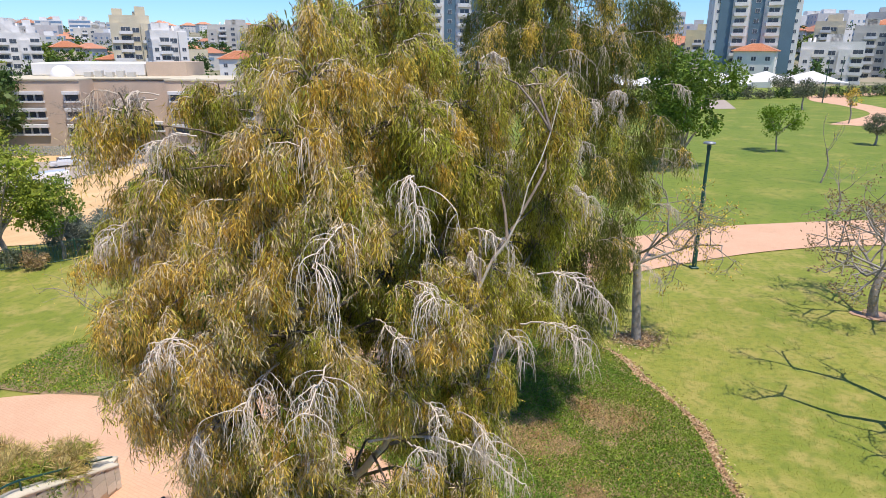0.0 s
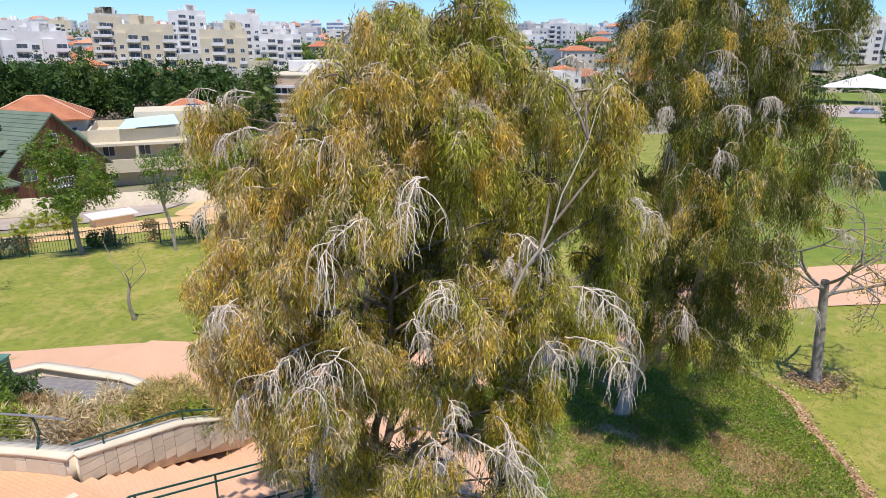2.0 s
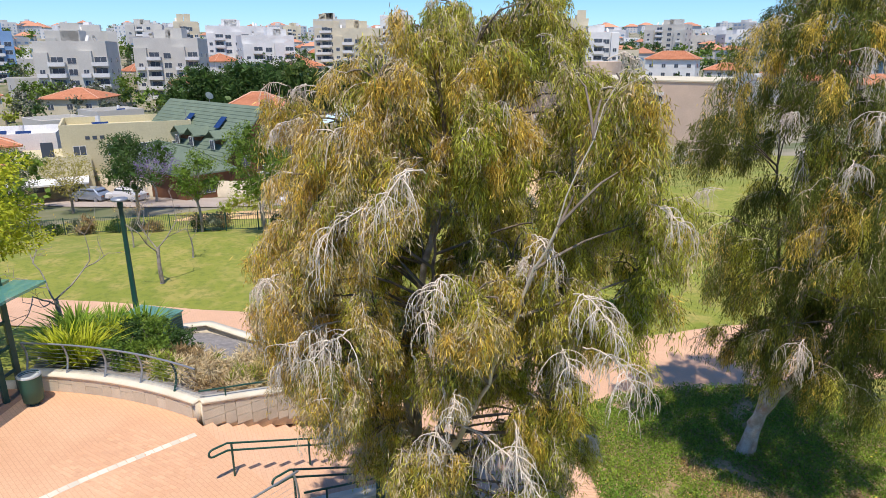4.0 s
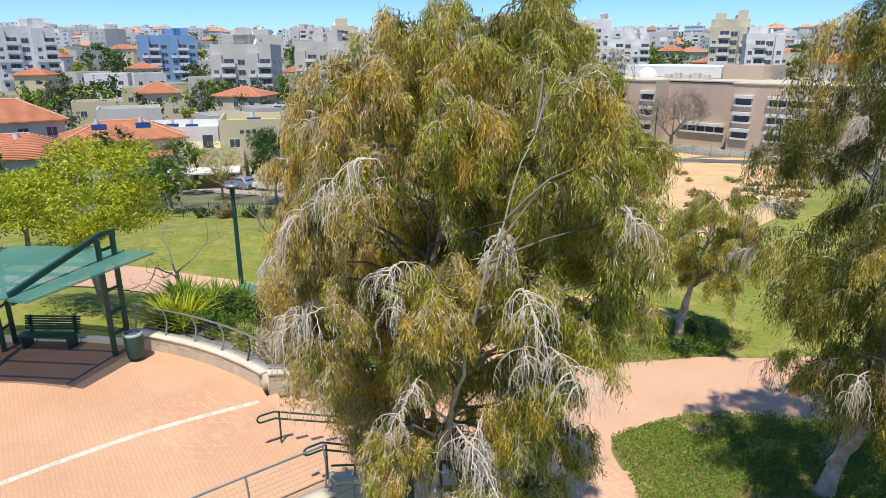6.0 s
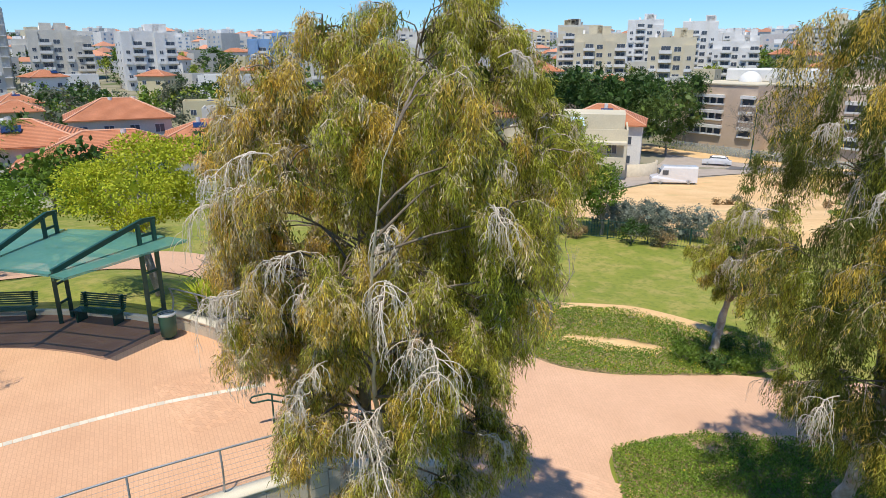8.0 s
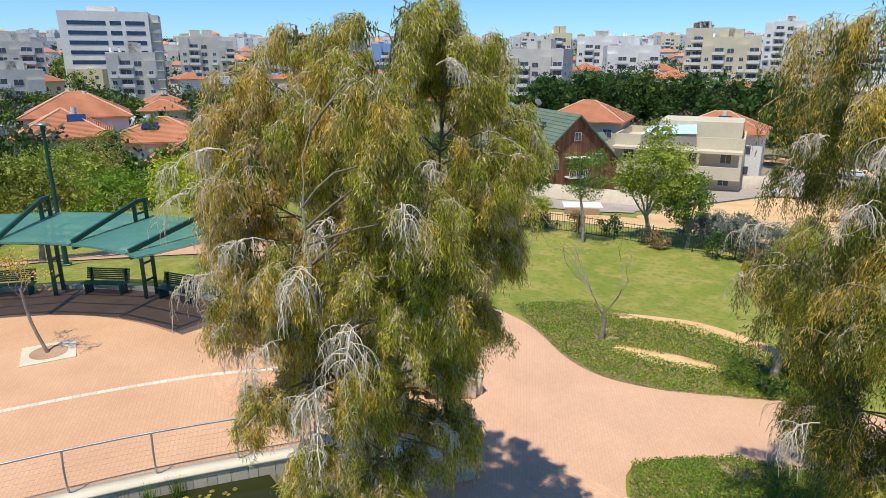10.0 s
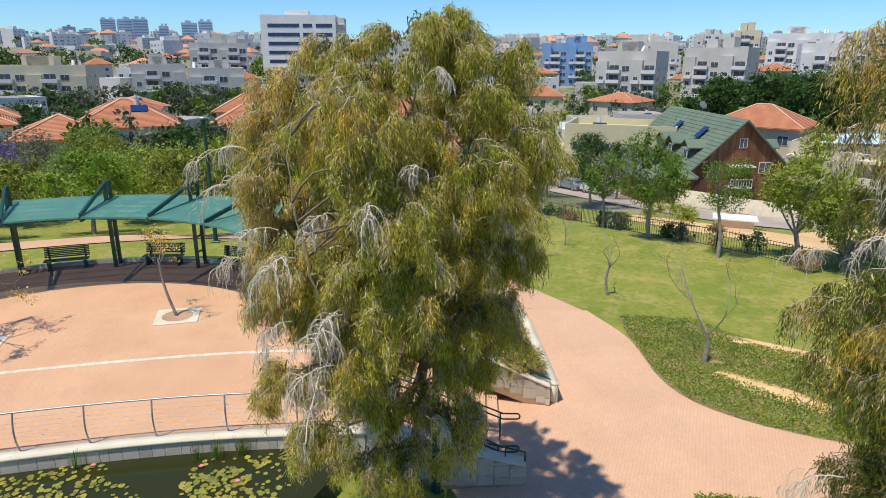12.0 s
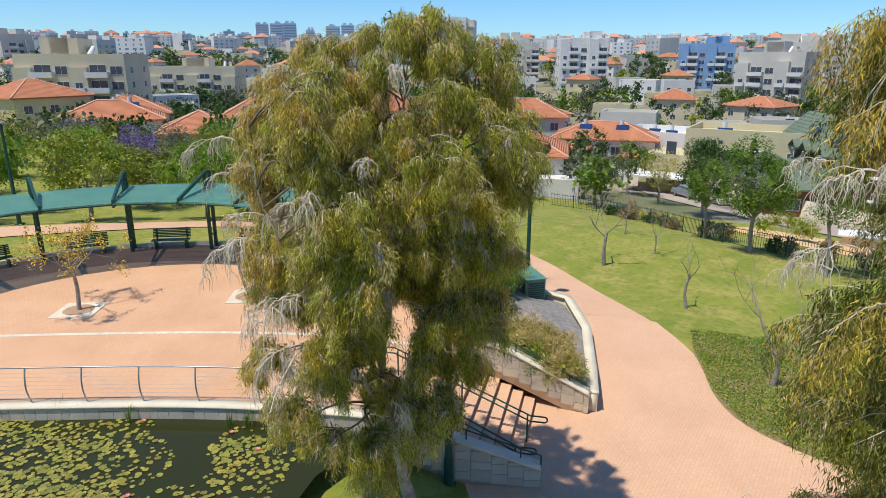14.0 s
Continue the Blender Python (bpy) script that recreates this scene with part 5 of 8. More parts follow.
def bed(name, outline, density, label, seed, bare=0.0, height=0.16, mat=None, flowers=0.02, leaf=0.055, tracks=(), thatch=()):
    """A soil bed under a cover of small leaves, with bare patches and yellow flowers."""
    g = np.random.default_rng(seed)
    o = [tuple(p) for p in spline(list(outline) + [outline[0]], 0.5)][:-1]
    sheet(name + "_soil", o, 0.03, BED_GROUND, "mossy and reddish brown soil of a planted bed", "ground")
    a = np.array(o)
    lo, hi = a.min(0), a.max(0)
    n = int(density * (hi[0] - lo[0]) * (hi[1] - lo[1]))
    x, y = g.uniform(lo[0], hi[0], n), g.uniform(lo[1], hi[1], n)
    f = np.array([noise.noise(Vector((u * 0.55, v * 0.55, seed))) + 0.5 * noise.noise(Vector((u * 1.7, v * 1.7, seed))) for u, v in zip(x, y)])
    keep = inside(o, x, y) & (f + g.normal(0, 0.16, n) > -0.75 + bare * 1.2)
    for tr in tracks:
        for px, py, pr in resample(spline(tr, 0.3), 30):
            keep &= (x - px) ** 2 + (y - py) ** 2 > (pr * (0.75 + 0.5 * f)) ** 2
    dry = np.zeros(n, bool)
    for px, py, pr in thatch:
        dry |= (x - px) ** 2 + (y - py) ** 2 < (pr * (0.9 + 0.9 * f + g.normal(0, 0.22, n))) ** 2
    brown = dry & inside(o, x, y) & (g.random(n) < 0.85)
    keep &= ~dry | (g.random(n) < 0.16)
    dry_x, dry_y = x[brown], y[brown]
    x, y, f = x[keep], y[keep], f[keep]
    h = np.clip((f + 0.8) * height, 0.02, None) * g.uniform(0.3, 1.0, len(x))
    p = np.c_[x, y, 0.03 + h]
    d = g.normal(0, 0.7, p.shape) + np.array([0, 0, 0.5])
    t = thing(name, *a.mean(0), 0.03, 0, label, "ground cover", kind="stuff")
    off = np.array([*a.mean(0), 0.03])
    if len(dry_x):
        dp = np.c_[dry_x, dry_y, 0.04 + g.uniform(0, 0.12, len(dry_x))] - off
        v, q = needles(dp, g.normal(0, 0.8, dp.shape) + np.array([0, 0, 0.35]), 0.17, 0.02, g)
        quads("thatch", v, q, THATCH, t, "withered reddish brown growth")
    fl = g.random(len(p)) < flowers
    leaves(p[~fl] - off, d[~fl], leaf, leaf * 0.55, mat or LEAF_COVER, "foliage", t, "", g)
    if fl.any():
        leaves(p[fl] - off + np.array([0, 0, 0.04]), d[fl] * np.array([1, 1, 0.2]), 0.05, 0.045, FLOWER, "blossom", t, "small yellow flowers", g)


BED_SOUTH = [(-1.0, 14.0), (-1.75, 14.95), (-3.2, 16.1), (-3.45, 16.6), (-2.95, 18.6), (-2.2, 19.75), (-0.8, 21.0), (2.2, 23.2), (4.8, 22.7), (6.3, 21.0), (6.6, 19.2), (7.15, 17.8), (7.4, 16.3), (7.2, 14.4), (6.8, 12), (3, 11)]
bed("ground_cover", BED_SOUTH, 1500, "dense green ground cover with yellow flowers and dry patches", 71, 0.16, 0.24, leaf=0.068, flowers=0.008, thatch=[(2.3, 16.2, 1.0), (3.2, 15.5, 0.6), (4.9, 16.8, 1.0), (4.4, 17.6, 0.6), (0.6, 14.6, 0.7), (3.6, 13.4, 0.7), (0.6, 16.6, 0.5), (2.2, 22.6, 0.7)])
BARE_STRIPS = [[(-13.6, 21.3, 0.15), (-12.2, 23.0, 0.3), (-10.4, 24.7, 0.4), (-8.6, 25.4, 0.45), (-6.6, 25.9, 0.35)], [(-9.9, 20.4, 0.15), (-9.2, 20.9, 0.35), (-8.0, 21.9, 0.4), (-7.0, 22.7, 0.2)]]
BED_NORTH = [(-15.2, 18.9), (-14.6, 21.4), (-11.7, 23.5), (-9.2, 25.0), (-6.6, 26.6), (-3.8, 26.0), (-4.35, 23.3), (-5.5, 21.3), (-6.5, 19.85), (-7.9, 18.65), (-9.8, 18.25), (-13, 18.45)]
bed("ground_cover", BED_NORTH, 800, "patchy low ground cover with yellow flowers over sandy soil", 72, 0.10, 0.2, leaf=0.075, flowers=0.05, tracks=BARE_STRIPS)
for st in BARE_STRIPS:
    c = resample(spline(st, 0.3), 24)
    dd = np.gradient(c[:, :2], axis=0)
    nn_ = np.stack([-dd[:, 1], dd[:, 0]], 1) / np.linalg.norm(dd, axis=1)[:, None] * (c[:, 2:] + 0.15)
    ribbon("bare_strip", [tuple(p) for p in c[:, :2] + nn_], [tuple(p) for p in c[:, :2] - nn_], SAND, 0.045, "bare sandy strip in the planted bed", "ground", 40, 4)
track_l = [(4.4, 23.0), (6.3, 21.1), (6.65, 19.2), (7.2, 17.8), (7.45, 16.3), (7.25, 14.4), (7.0, 12.0)]
track_r = [(4.75, 23.2), (6.5, 21.35), (7.05, 19.25), (7.4, 18.0), (7.8, 16.4), (7.5, 14.4), (7.4, 12.0)]
ribbon("dirt_track", track_l, track_r, SOIL, 0.045, "narrow worn reddish dirt track along the bed", "path", 60, 4)

for k, (x, y) in enumerate([(-5.9, 22.6), (-5.0, 23.2), (-4.5, 24.0), (-5.4, 24.9), (-6.4, 23.6)]):
    shrub("bed_shrub", x, y, 0.0, 0.55, 0.7, LEAF_DARK if k % 2 else LEAF_GREEN, "low dark green shrub in the planted bed", 460 + k, 0.07, 1600, group="bed shrubs")

# tufts in the mown lawns


def lawn_tufts(x0, x1, y0, y1, n, avoid, seed):
    g = np.random.default_rng(seed)
    x, y = g.uniform(x0, x1, n), g.uniform(y0, y1, n)
    ok = np.ones(n, bool)
    for o in avoid:
        ok &= ~inside(o, x, y)
    x, y = x[ok], y[ok]
    p = np.c_[x, y, ground_z(x, y)]
    t = thing("grass_tufts", 0, 0, 0, 0, "short mown grass of the lawn with drier blades", "grass", kind="stuff")
    dry = g.random(len(p)) < 0.55
    for sel, mat in ((~dry, GREEN_TURF), (dry, LEAF_TURF)):
        v, q = needles(p[sel], g.normal(0, 0.8, (int(sel.sum()), 3)) + np.array([0, 0, 0.35]), 0.05, 0.022, g)
        quads("blade", v, q, mat, t)


GREEN_TURF = material("green_grass_blade", (0.24, 0.27, 0.03), (0.31, 0.31, 0.045), 0.8, 0.8, 3.0, 0.0, per="island", spread=0.3, translucent=0.2)
LEAF_TURF = material("dry_grass_blade", (0.46, 0.38, 0.12), (0.36, 0.33, 0.07), 0.8, 0.8, 3.0, 0.0, per="island", spread=0.3, translucent=0.2)
TRACK_SIDE = [(4.4, 24), (5.2, 23.4), (6.9, 21.4), (7.2, 19.4), (7.75, 18.0), (8.2, 16.4), (7.85, 14.4), (7.6, 8.0), (-20, 8), (-20, 24)]
lawn_tufts(6.5, 24, 8, 27, 60000, [TRACK_SIDE], 82)

sheet("lawn", [(8, 33), (13.5, 34.6), (30, 41), (60, 55), (120, 90), (190, 140), (190, 230), (20, 190), (8, 120), (2, 60), (5, 40)], 0.03, GREEN_LAWN, "greener watered lawn beyond the path", "ground")

# bare trees on the south lawn
bare_tree("floss_tree", 7.5, 22.7, 3.6, 0.16, 2.2, 4, "nearly bare tree with stout grey trunk and budding branches", 91, 1.25, 0.0, (3, 4), LEAF_OLIVE2, 3, 0.10, limbs=6, z=0.0, lean=(-0.25, 0.15), group="bare park trees")
bare_tree("floss_tree", 18.3, 25.1, 2.0, 0.19, 2.2, 4, "nearly bare spreading tree with brownish buds on the lawn", 92, 1.1, 0.03, (3, 4), LEAF_DRY, 4, 0.12, limbs=5, z=0.0, group="bare park trees")
bare_tree("floss_tree", 15.6, 15.6, 3.4, 0.34, 2.9, 4, "nearly bare spreading tree on the lawn", 93, 1.1, 0.03, (2, 4), LEAF_DRY, 4, 0.12, limbs=5, z=0.0, group="bare park trees")
for x, y in ((7.5, 22.7), (18.3, 25.1)):
    sheet("mulch", [(x + 0.75 * math.cos(a) * (1 + 0.25 * math.sin(3 * a)), y + 0.62 * math.sin(a) * (1 + 0.2 * math.cos(5 * a))) for a in np.linspace(0, 6.2, 22)], 0.035, SOIL, "ring of reddish mulch round a tree", "ground")

def fallen_leaves(line, spread, n, seed, label):
    """Dry leaves lying along a line on the ground."""
    g = np.random.default_rng(seed)
    c = resample(spline(line, 0.3), 60)[g.integers(0, 60, n)] + g.normal(0, spread, (n, 2))
    p = np.c_[c, ground_z(c[:, 0], c[:, 1]) + 0.055 + g.uniform(0, 0.03, n)]
    t = thing("fallen_leaves", 0, 0, 0, 0, label, "leaf litter", kind="stuff")
    for k, mat in enumerate((THATCH, LEAF_DRY, LEAF_STRAW)):
        sel = np.arange(n) % 3 == k
        leaves(p[sel], g.normal(0, 1, (int(sel.sum()), 3)) * np.array([1, 1, 0.25]), 0.10, 0.05, mat, "leaf", t, "", g)


fallen_leaves([(7.0, 22.5), (7.5, 22.7), (8.1, 22.9)], 0.42, 1500, 83, "brown fallen leaves round the bare tree")
fallen_leaves([((a + c) / 2, (b + d) / 2) for (a, b), (c, d) in zip(track_l, track_r)], 0.15, 2200, 84, "brown fallen leaves along the dirt track")

# young trees on the north lawn
bare_tree("young_tree", -19.0, 19.8, 1.7, 0.07, 1.3, 2, "young forked tree with few leaves on the lawn", 101, 0.7, 0.25, (1, 3), LEAF_GREEN, 2, 0.08)
bare_tree("young_tree", -10.8, 20.4, 1.2, 0.085, 1.7, 3, "bare vase-shaped young tree in a planted bed", 102, 0.8, 0.22, (2, 3), LEAF_OLIVE2, 2, 0.07)
bare_tree("young_tree", -25.6, 17.0, 1.9, 0.1, 1.7, 3, "bare young tree with bent limbs by the path", 103, 0.8, 0.2, (1, 4), LEAF_OLIVE2, 1, 0.08)
bare_tree("young_tree", -28.2, 20.4, 1.2, 0.045, 0.8, 3, "small reddish sapling on the lawn", 104, 0.6, 0.25, leaf=LEAF_DRY, leaf_n=3, leaf_size=0.09)
bare_tree("young_tree", -33.0, 19.5, 1.2, 0.045, 0.8, 3, "small reddish sapling on the lawn", 105, 0.6, 0.25, leaf=LEAF_DRY, leaf_n=3, leaf_size=0.09)
bare_tree("young_tree", -21.5, 10.5, 1.4, 0.1, 1.9, 3, "pale bare forked tree beside the path", 106, 0.9, 0.2, leaf=LEAF_OLIVE2, leaf_n=1, leaf_size=0.08)
bare_tree("young_tree", 27.3, 42.9, 1.6, 0.07, 1.2, 3, "small bare tree on the lawn", 107, 0.7, 0.2, leaf=LEAF_OLIVE2, leaf_n=1, leaf_size=0.1)
bare_tree("young_tree", 32.4, 53.8, 3.0, 0.07, 1.4, 2, "thin bare tree on the lawn", 108, 0.3, 0.4, leaf=LEAF_OLIVE2, leaf_n=1, leaf_size=0.1)
leafy_tree("park_tree", 23.0, 61.2, 12.8, 5.0, LEAF_GREEN, "tall dense deep green tree on the lawn", 111, 0.3, 12000, 1.6, 0.3, aspect=0.7)
leafy_tree("park_tree", 37.6, 71.6, 5.6, 2.5, LEAF_BRIGHT, "small round green tree on the lawn", 112, 0.22, 2500, 2.0, 0.09)
leafy_tree("park_tree", 52.2, 77.1, 4.0, 1.7, LEAF_GREYGREEN, "small olive tree on the lawn", 113, 0.2, 2000, 1.2, 0.12)
leafy_tree("park_tree", 70.2, 126.4, 6.0, 2.9, LEAF_GREYGREEN, "round olive tree on the lawn", 114, 0.3, 2000, 2.2, 0.16)
leafy_tree("park_tree", 86.0, 166.0, 5.5, 3.0, LEAF_GREYGREEN, "round olive tree at the end of the lawn", 115, 0.35, 1500, 1.8, 0.16)
leafy_tree("park_tree", 63.7, 101.1, 6.0, 1.5, LEAF_OLIVE2, "thin sparse tree on the lawn", 116, 0.2, 500, 2.8, 0.1)

# trees along the fence of the north lawn
leafy_tree("fence_tree", -29.4, 26.5, 7.0, 2.7, LEAF_GREEN, "dark green round-crowned tree by the fence", 121, 0.15, 9000, 2.2, 0.13)
leafy_tree("fence_tree", -24.6, 28.7, 6.3, 1.8, LEAF_GREEN, "small airy green tree by the fence", 122, 0.13, 3600, 2.9, 0.09, dense=0.2)
leafy_tree("fence_tree", -34.9, 25.4, 5.8, 2.0, LEAF_GREEN, "small green tree by the fence", 123, 0.14, 3600, 2.4, 0.09)
leafy_tree("fence_tree", -54.5, 31.5, 8.2, 3.6, LEAF_DARK, "dense round dark green tree by the fence", 124, 0.18, 9000, 2.4, 0.14)
leafy_tree("fence_tree", -23.6, 33.3, 8.2, 3.0, LEAF_LIME2, "tall light green tree by the fence", 125, 0.17, 10000, 1.6, 0.14)
leafy_tree("fence_tree", -21.4, 34.2, 5.2, 1.8, LEAF_GREEN, "dense green tree by the fence", 126, 0.15, 5000, 1.0, 0.1)
leafy_tree("lime_tree", -19.0, 7.2, 6.6, 3.3, LEAF_LIME, "bright yellow-green tree behind the shelter", 127, 0.13, 17000, 2.6, 0.15, z=1.7, squash=0.38, dense=0.3)
for k, (x, y) in enumerate([(-29, -2), (-31, -9), (-27.5, -15), (-24, -22), (-36, 1), (-38, -8), (-36, -16), (-31, -25), (-43, -3), (-45, -14), (-42, -24), (-38, -33), (-48, -26), (-36.5, 7.0), (-46, -38)]):
    leafy_tree("hedge_tree", x, y, float(gp.uniform(4.6, 6.4)), float(gp.uniform(2.8, 3.6)), (LEAF_HEDGE, LEAF_BRIGHT, LEAF_LIME2)[k % 3], "spreading light green tree in the row behind the shelter", 130 + k, 0.2, 4800, 1.6, 0.13, group="trees behind the shelter", z=float(ground_z(x, y)))


def fence(pts, h, label, step=0.17):
    """A dark steel picket fence that follows the ground."""
    t = thing("fence", 0, 0, 0, 0, label, "fence", "park fences")
    p = resample(spline(pts, 0.5), int(sum(np.hypot(*(np.diff(np.array(pts), axis=0)).T)) / 2.4) + 1)
    for (x0, y0), (x1, y1) in zip(p, p[1:]):
        z0, z1 = float(ground_z(x0, y0)), float(ground_z(x1, y1))
        for zz in (0.15, h - 0.05):
            rail("bar", [(x0, y0, z0 + zz), (x1, y1, z1 + zz)], 0.02, GREEN_METAL, t, n=4)
        for f in np.arange(0.06, 1.0, step / 2.4):
            put(new("picket", PICKET), t, m=pose(x0 + (x1 - x0) * f, y0 + (y1 - y0) * f, z0 + (z1 - z0) * f + 0.1))
        rail("post", [(x0, y0, z0 - 0.1), (x0, y0, z0 + h + 0.08)], 0.035, GREEN_METAL, t, n=6)


PICKET = Soup().tube([(0, 0, 0), (0, 0, 1.2)], 0.013, 4).done("picket", GREEN_METAL)
PICKET_OB, PICKET = PICKET, PICKET.data
bpy.data.objects.remove(PICKET_OB)
fence([(-12, 39), (-16, 36.2), (-20.7, 33.5), (-26.1, 30.0), (-30.8, 26.9), (-35.5, 25.3), (-42, 23.6), (-48, 21), (-52, 16)], 1.25, "dark steel picket fence along the lawn")
for k in range(26):
    f = k / 25
    x, y = np.array([-14, 37.4]) * (1 - f) + np.array([-49, 21.0]) * f
    x, y = x + gp.normal(0, 0.8), y - 1.0 * math.sin(f * 3.1) + gp.normal(0, 0.4)
    if k % 4 != 1:
        shrub("fence_shrub", float(x), float(y), float(ground_z(x, y)) - 0.05, float(gp.uniform(0.8, 1.7)), float(gp.uniform(0.7, 1.2)), (LEAF_DARK, LEAF_GREEN, LEAF_DRY, LEAF_GREYGREEN)[k % 4], "low mixed shrub along the park fence", 400 + k, 0.12, 900, group="fence shrubs")
for k, (x, y) in enumerate([(-21.4, 35.5), (-20, 36.6), (-18.6, 37.6), (-17.4, 38.6), (-20.6, 37.6), (-22.4, 36.8)]):
    shrub("rosemary_bush", x, y, float(ground_z(x, y)) - 0.1, 2.0, 1.8, LEAF_ROSE, "large grey-green rounded bush by the lawn", 430 + k, 0.1, 3500, group="grey bushes")
shrub("round_shrub", -41.0, 33.6, float(ground_z(-41.0, 33.6)) - 0.05, 2.0, 2.4, LEAF_LIME2, "clipped yellow-green mound shrub by the fence", 440, 0.1, 4000)


# ---- town ----
def wall_mat(name, c, sc=0.25):
    return material(name, c, tuple(v * 0.88 for v in c), 0.85, sc, 6.0, 0.1)


# The last wall colour, for far towers, has distance haze put into it.
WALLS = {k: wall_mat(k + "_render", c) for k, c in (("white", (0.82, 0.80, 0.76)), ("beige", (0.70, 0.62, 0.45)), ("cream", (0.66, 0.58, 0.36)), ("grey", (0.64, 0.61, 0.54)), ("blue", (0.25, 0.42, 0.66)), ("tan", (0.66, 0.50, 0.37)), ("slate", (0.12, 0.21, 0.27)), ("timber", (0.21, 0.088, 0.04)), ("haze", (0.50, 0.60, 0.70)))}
TILE_RED = material("red_roof_tile", (0.76, 0.30, 0.15), (0.66, 0.24, 0.11), 0.8, 0.6, 6.0, 0.4)
TILE_GREEN = material("green_roof_tile", (0.17, 0.22, 0.15), (0.13, 0.175, 0.12), 0.75, 0.6, 6.0, 0.3)
GLASS = bpy.data.materials.new("window_glass")
GLASS.use_nodes = True
gb = GLASS.node_tree.nodes["Principled BSDF"]
gb.inputs["Base Color"].default_value, gb.inputs["Roughness"].default_value = (0.075, 0.09, 0.115, 1), 0.15


# Glazing of far blocks, lightened and blued to include haze.
HAZE_GLASS = material("haze_tinted_glazing", (0.22, 0.33, 0.46), (0.18, 0.28, 0.40), 0.4, 0.4, 3.0, 0.0)


OFFICE_GLASS = material("office_glazing", (0.04, 0.07, 0.14), (0.03, 0.05, 0.11), 0.25, 0.4, 3.0, 0.0)


def window_mesh(w, h):
    """A window with a frame and a glass pane set into it, facing -y."""
    bm = bmesh.new()
    box(bm, (-w / 2 - 0.06, -0.06, -0.06), (w / 2 + 0.06, 0.04, h + 0.06))
    vs = set(bm.verts)
    box(bm, (-w / 2, -0.075, 0), (-0.03, 0.0, h))
    box(bm, (0.03, -0.075, 0), (w / 2, 0.0, h))
    for f in bm.faces:
        f.material_index = 0 if all(v in vs for v in f.verts) else 1
    me = bpy.data.meshes.new("window")
    bm.to_mesh(me)
    bm.free()
    me.materials.append(WALLS["white"])
    me.materials.append(GLASS)
    return me


WIN = {s: window_mesh(*s) for s in ((1.3, 1.2), (0.8, 1.0), (2.2, 1.5))}


def merged(name, parent, items, label=""):
    """Many copies of small meshes as one far-off part: items are (mesh, matrix)."""
    V, F, M, n = [], [], [], 0
    mats = []
    for me, m in items:
        co = np.array([tuple(m @ v.co) for v in me.vertices])
        idx = []
        for k in me.materials:
            if k not in mats:
                mats.append(k)
            idx.append(mats.index(k))
        V.append(co)
        F += [tuple(n + i for i in p.vertices) for p in me.polygons]
        M += [idx[p.material_index] for p in me.polygons]
        n += len(co)
    me = mesh_of(name, np.concatenate(V), F, mats)
    me.polygons.foreach_set("material_index", np.array(M, np.int32))
    return tagged(put(new(name, me), parent, label), kind="stuff")


def balcony_mesh(w, d):
    bm = bmesh.new()
    box(bm, (-w / 2, -d, 0), (w / 2, 0, 0.18))
    box(bm, (-w / 2, -d, 0.18), (w / 2, -d + 0.12, 1.1))
    for sx in (-1, 1):
        box(bm, (sx * w / 2 - 0.06, -d + 0.12, 0.18), (sx * w / 2 + 0.06, 0, 1.1))
    me = bpy.data.meshes.new("balcony")
    bmesh.ops.recalc_face_normals(bm, faces=bm.faces)
    bm.to_mesh(me)
    bm.free()
    me.materials.append(WALLS["white"])
    return me


BALC = balcony_mesh(4.2, 1.5)
BALC_S = balcony_mesh(2.4, 0.9)
WINB = window_mesh(3.0, 2.1)


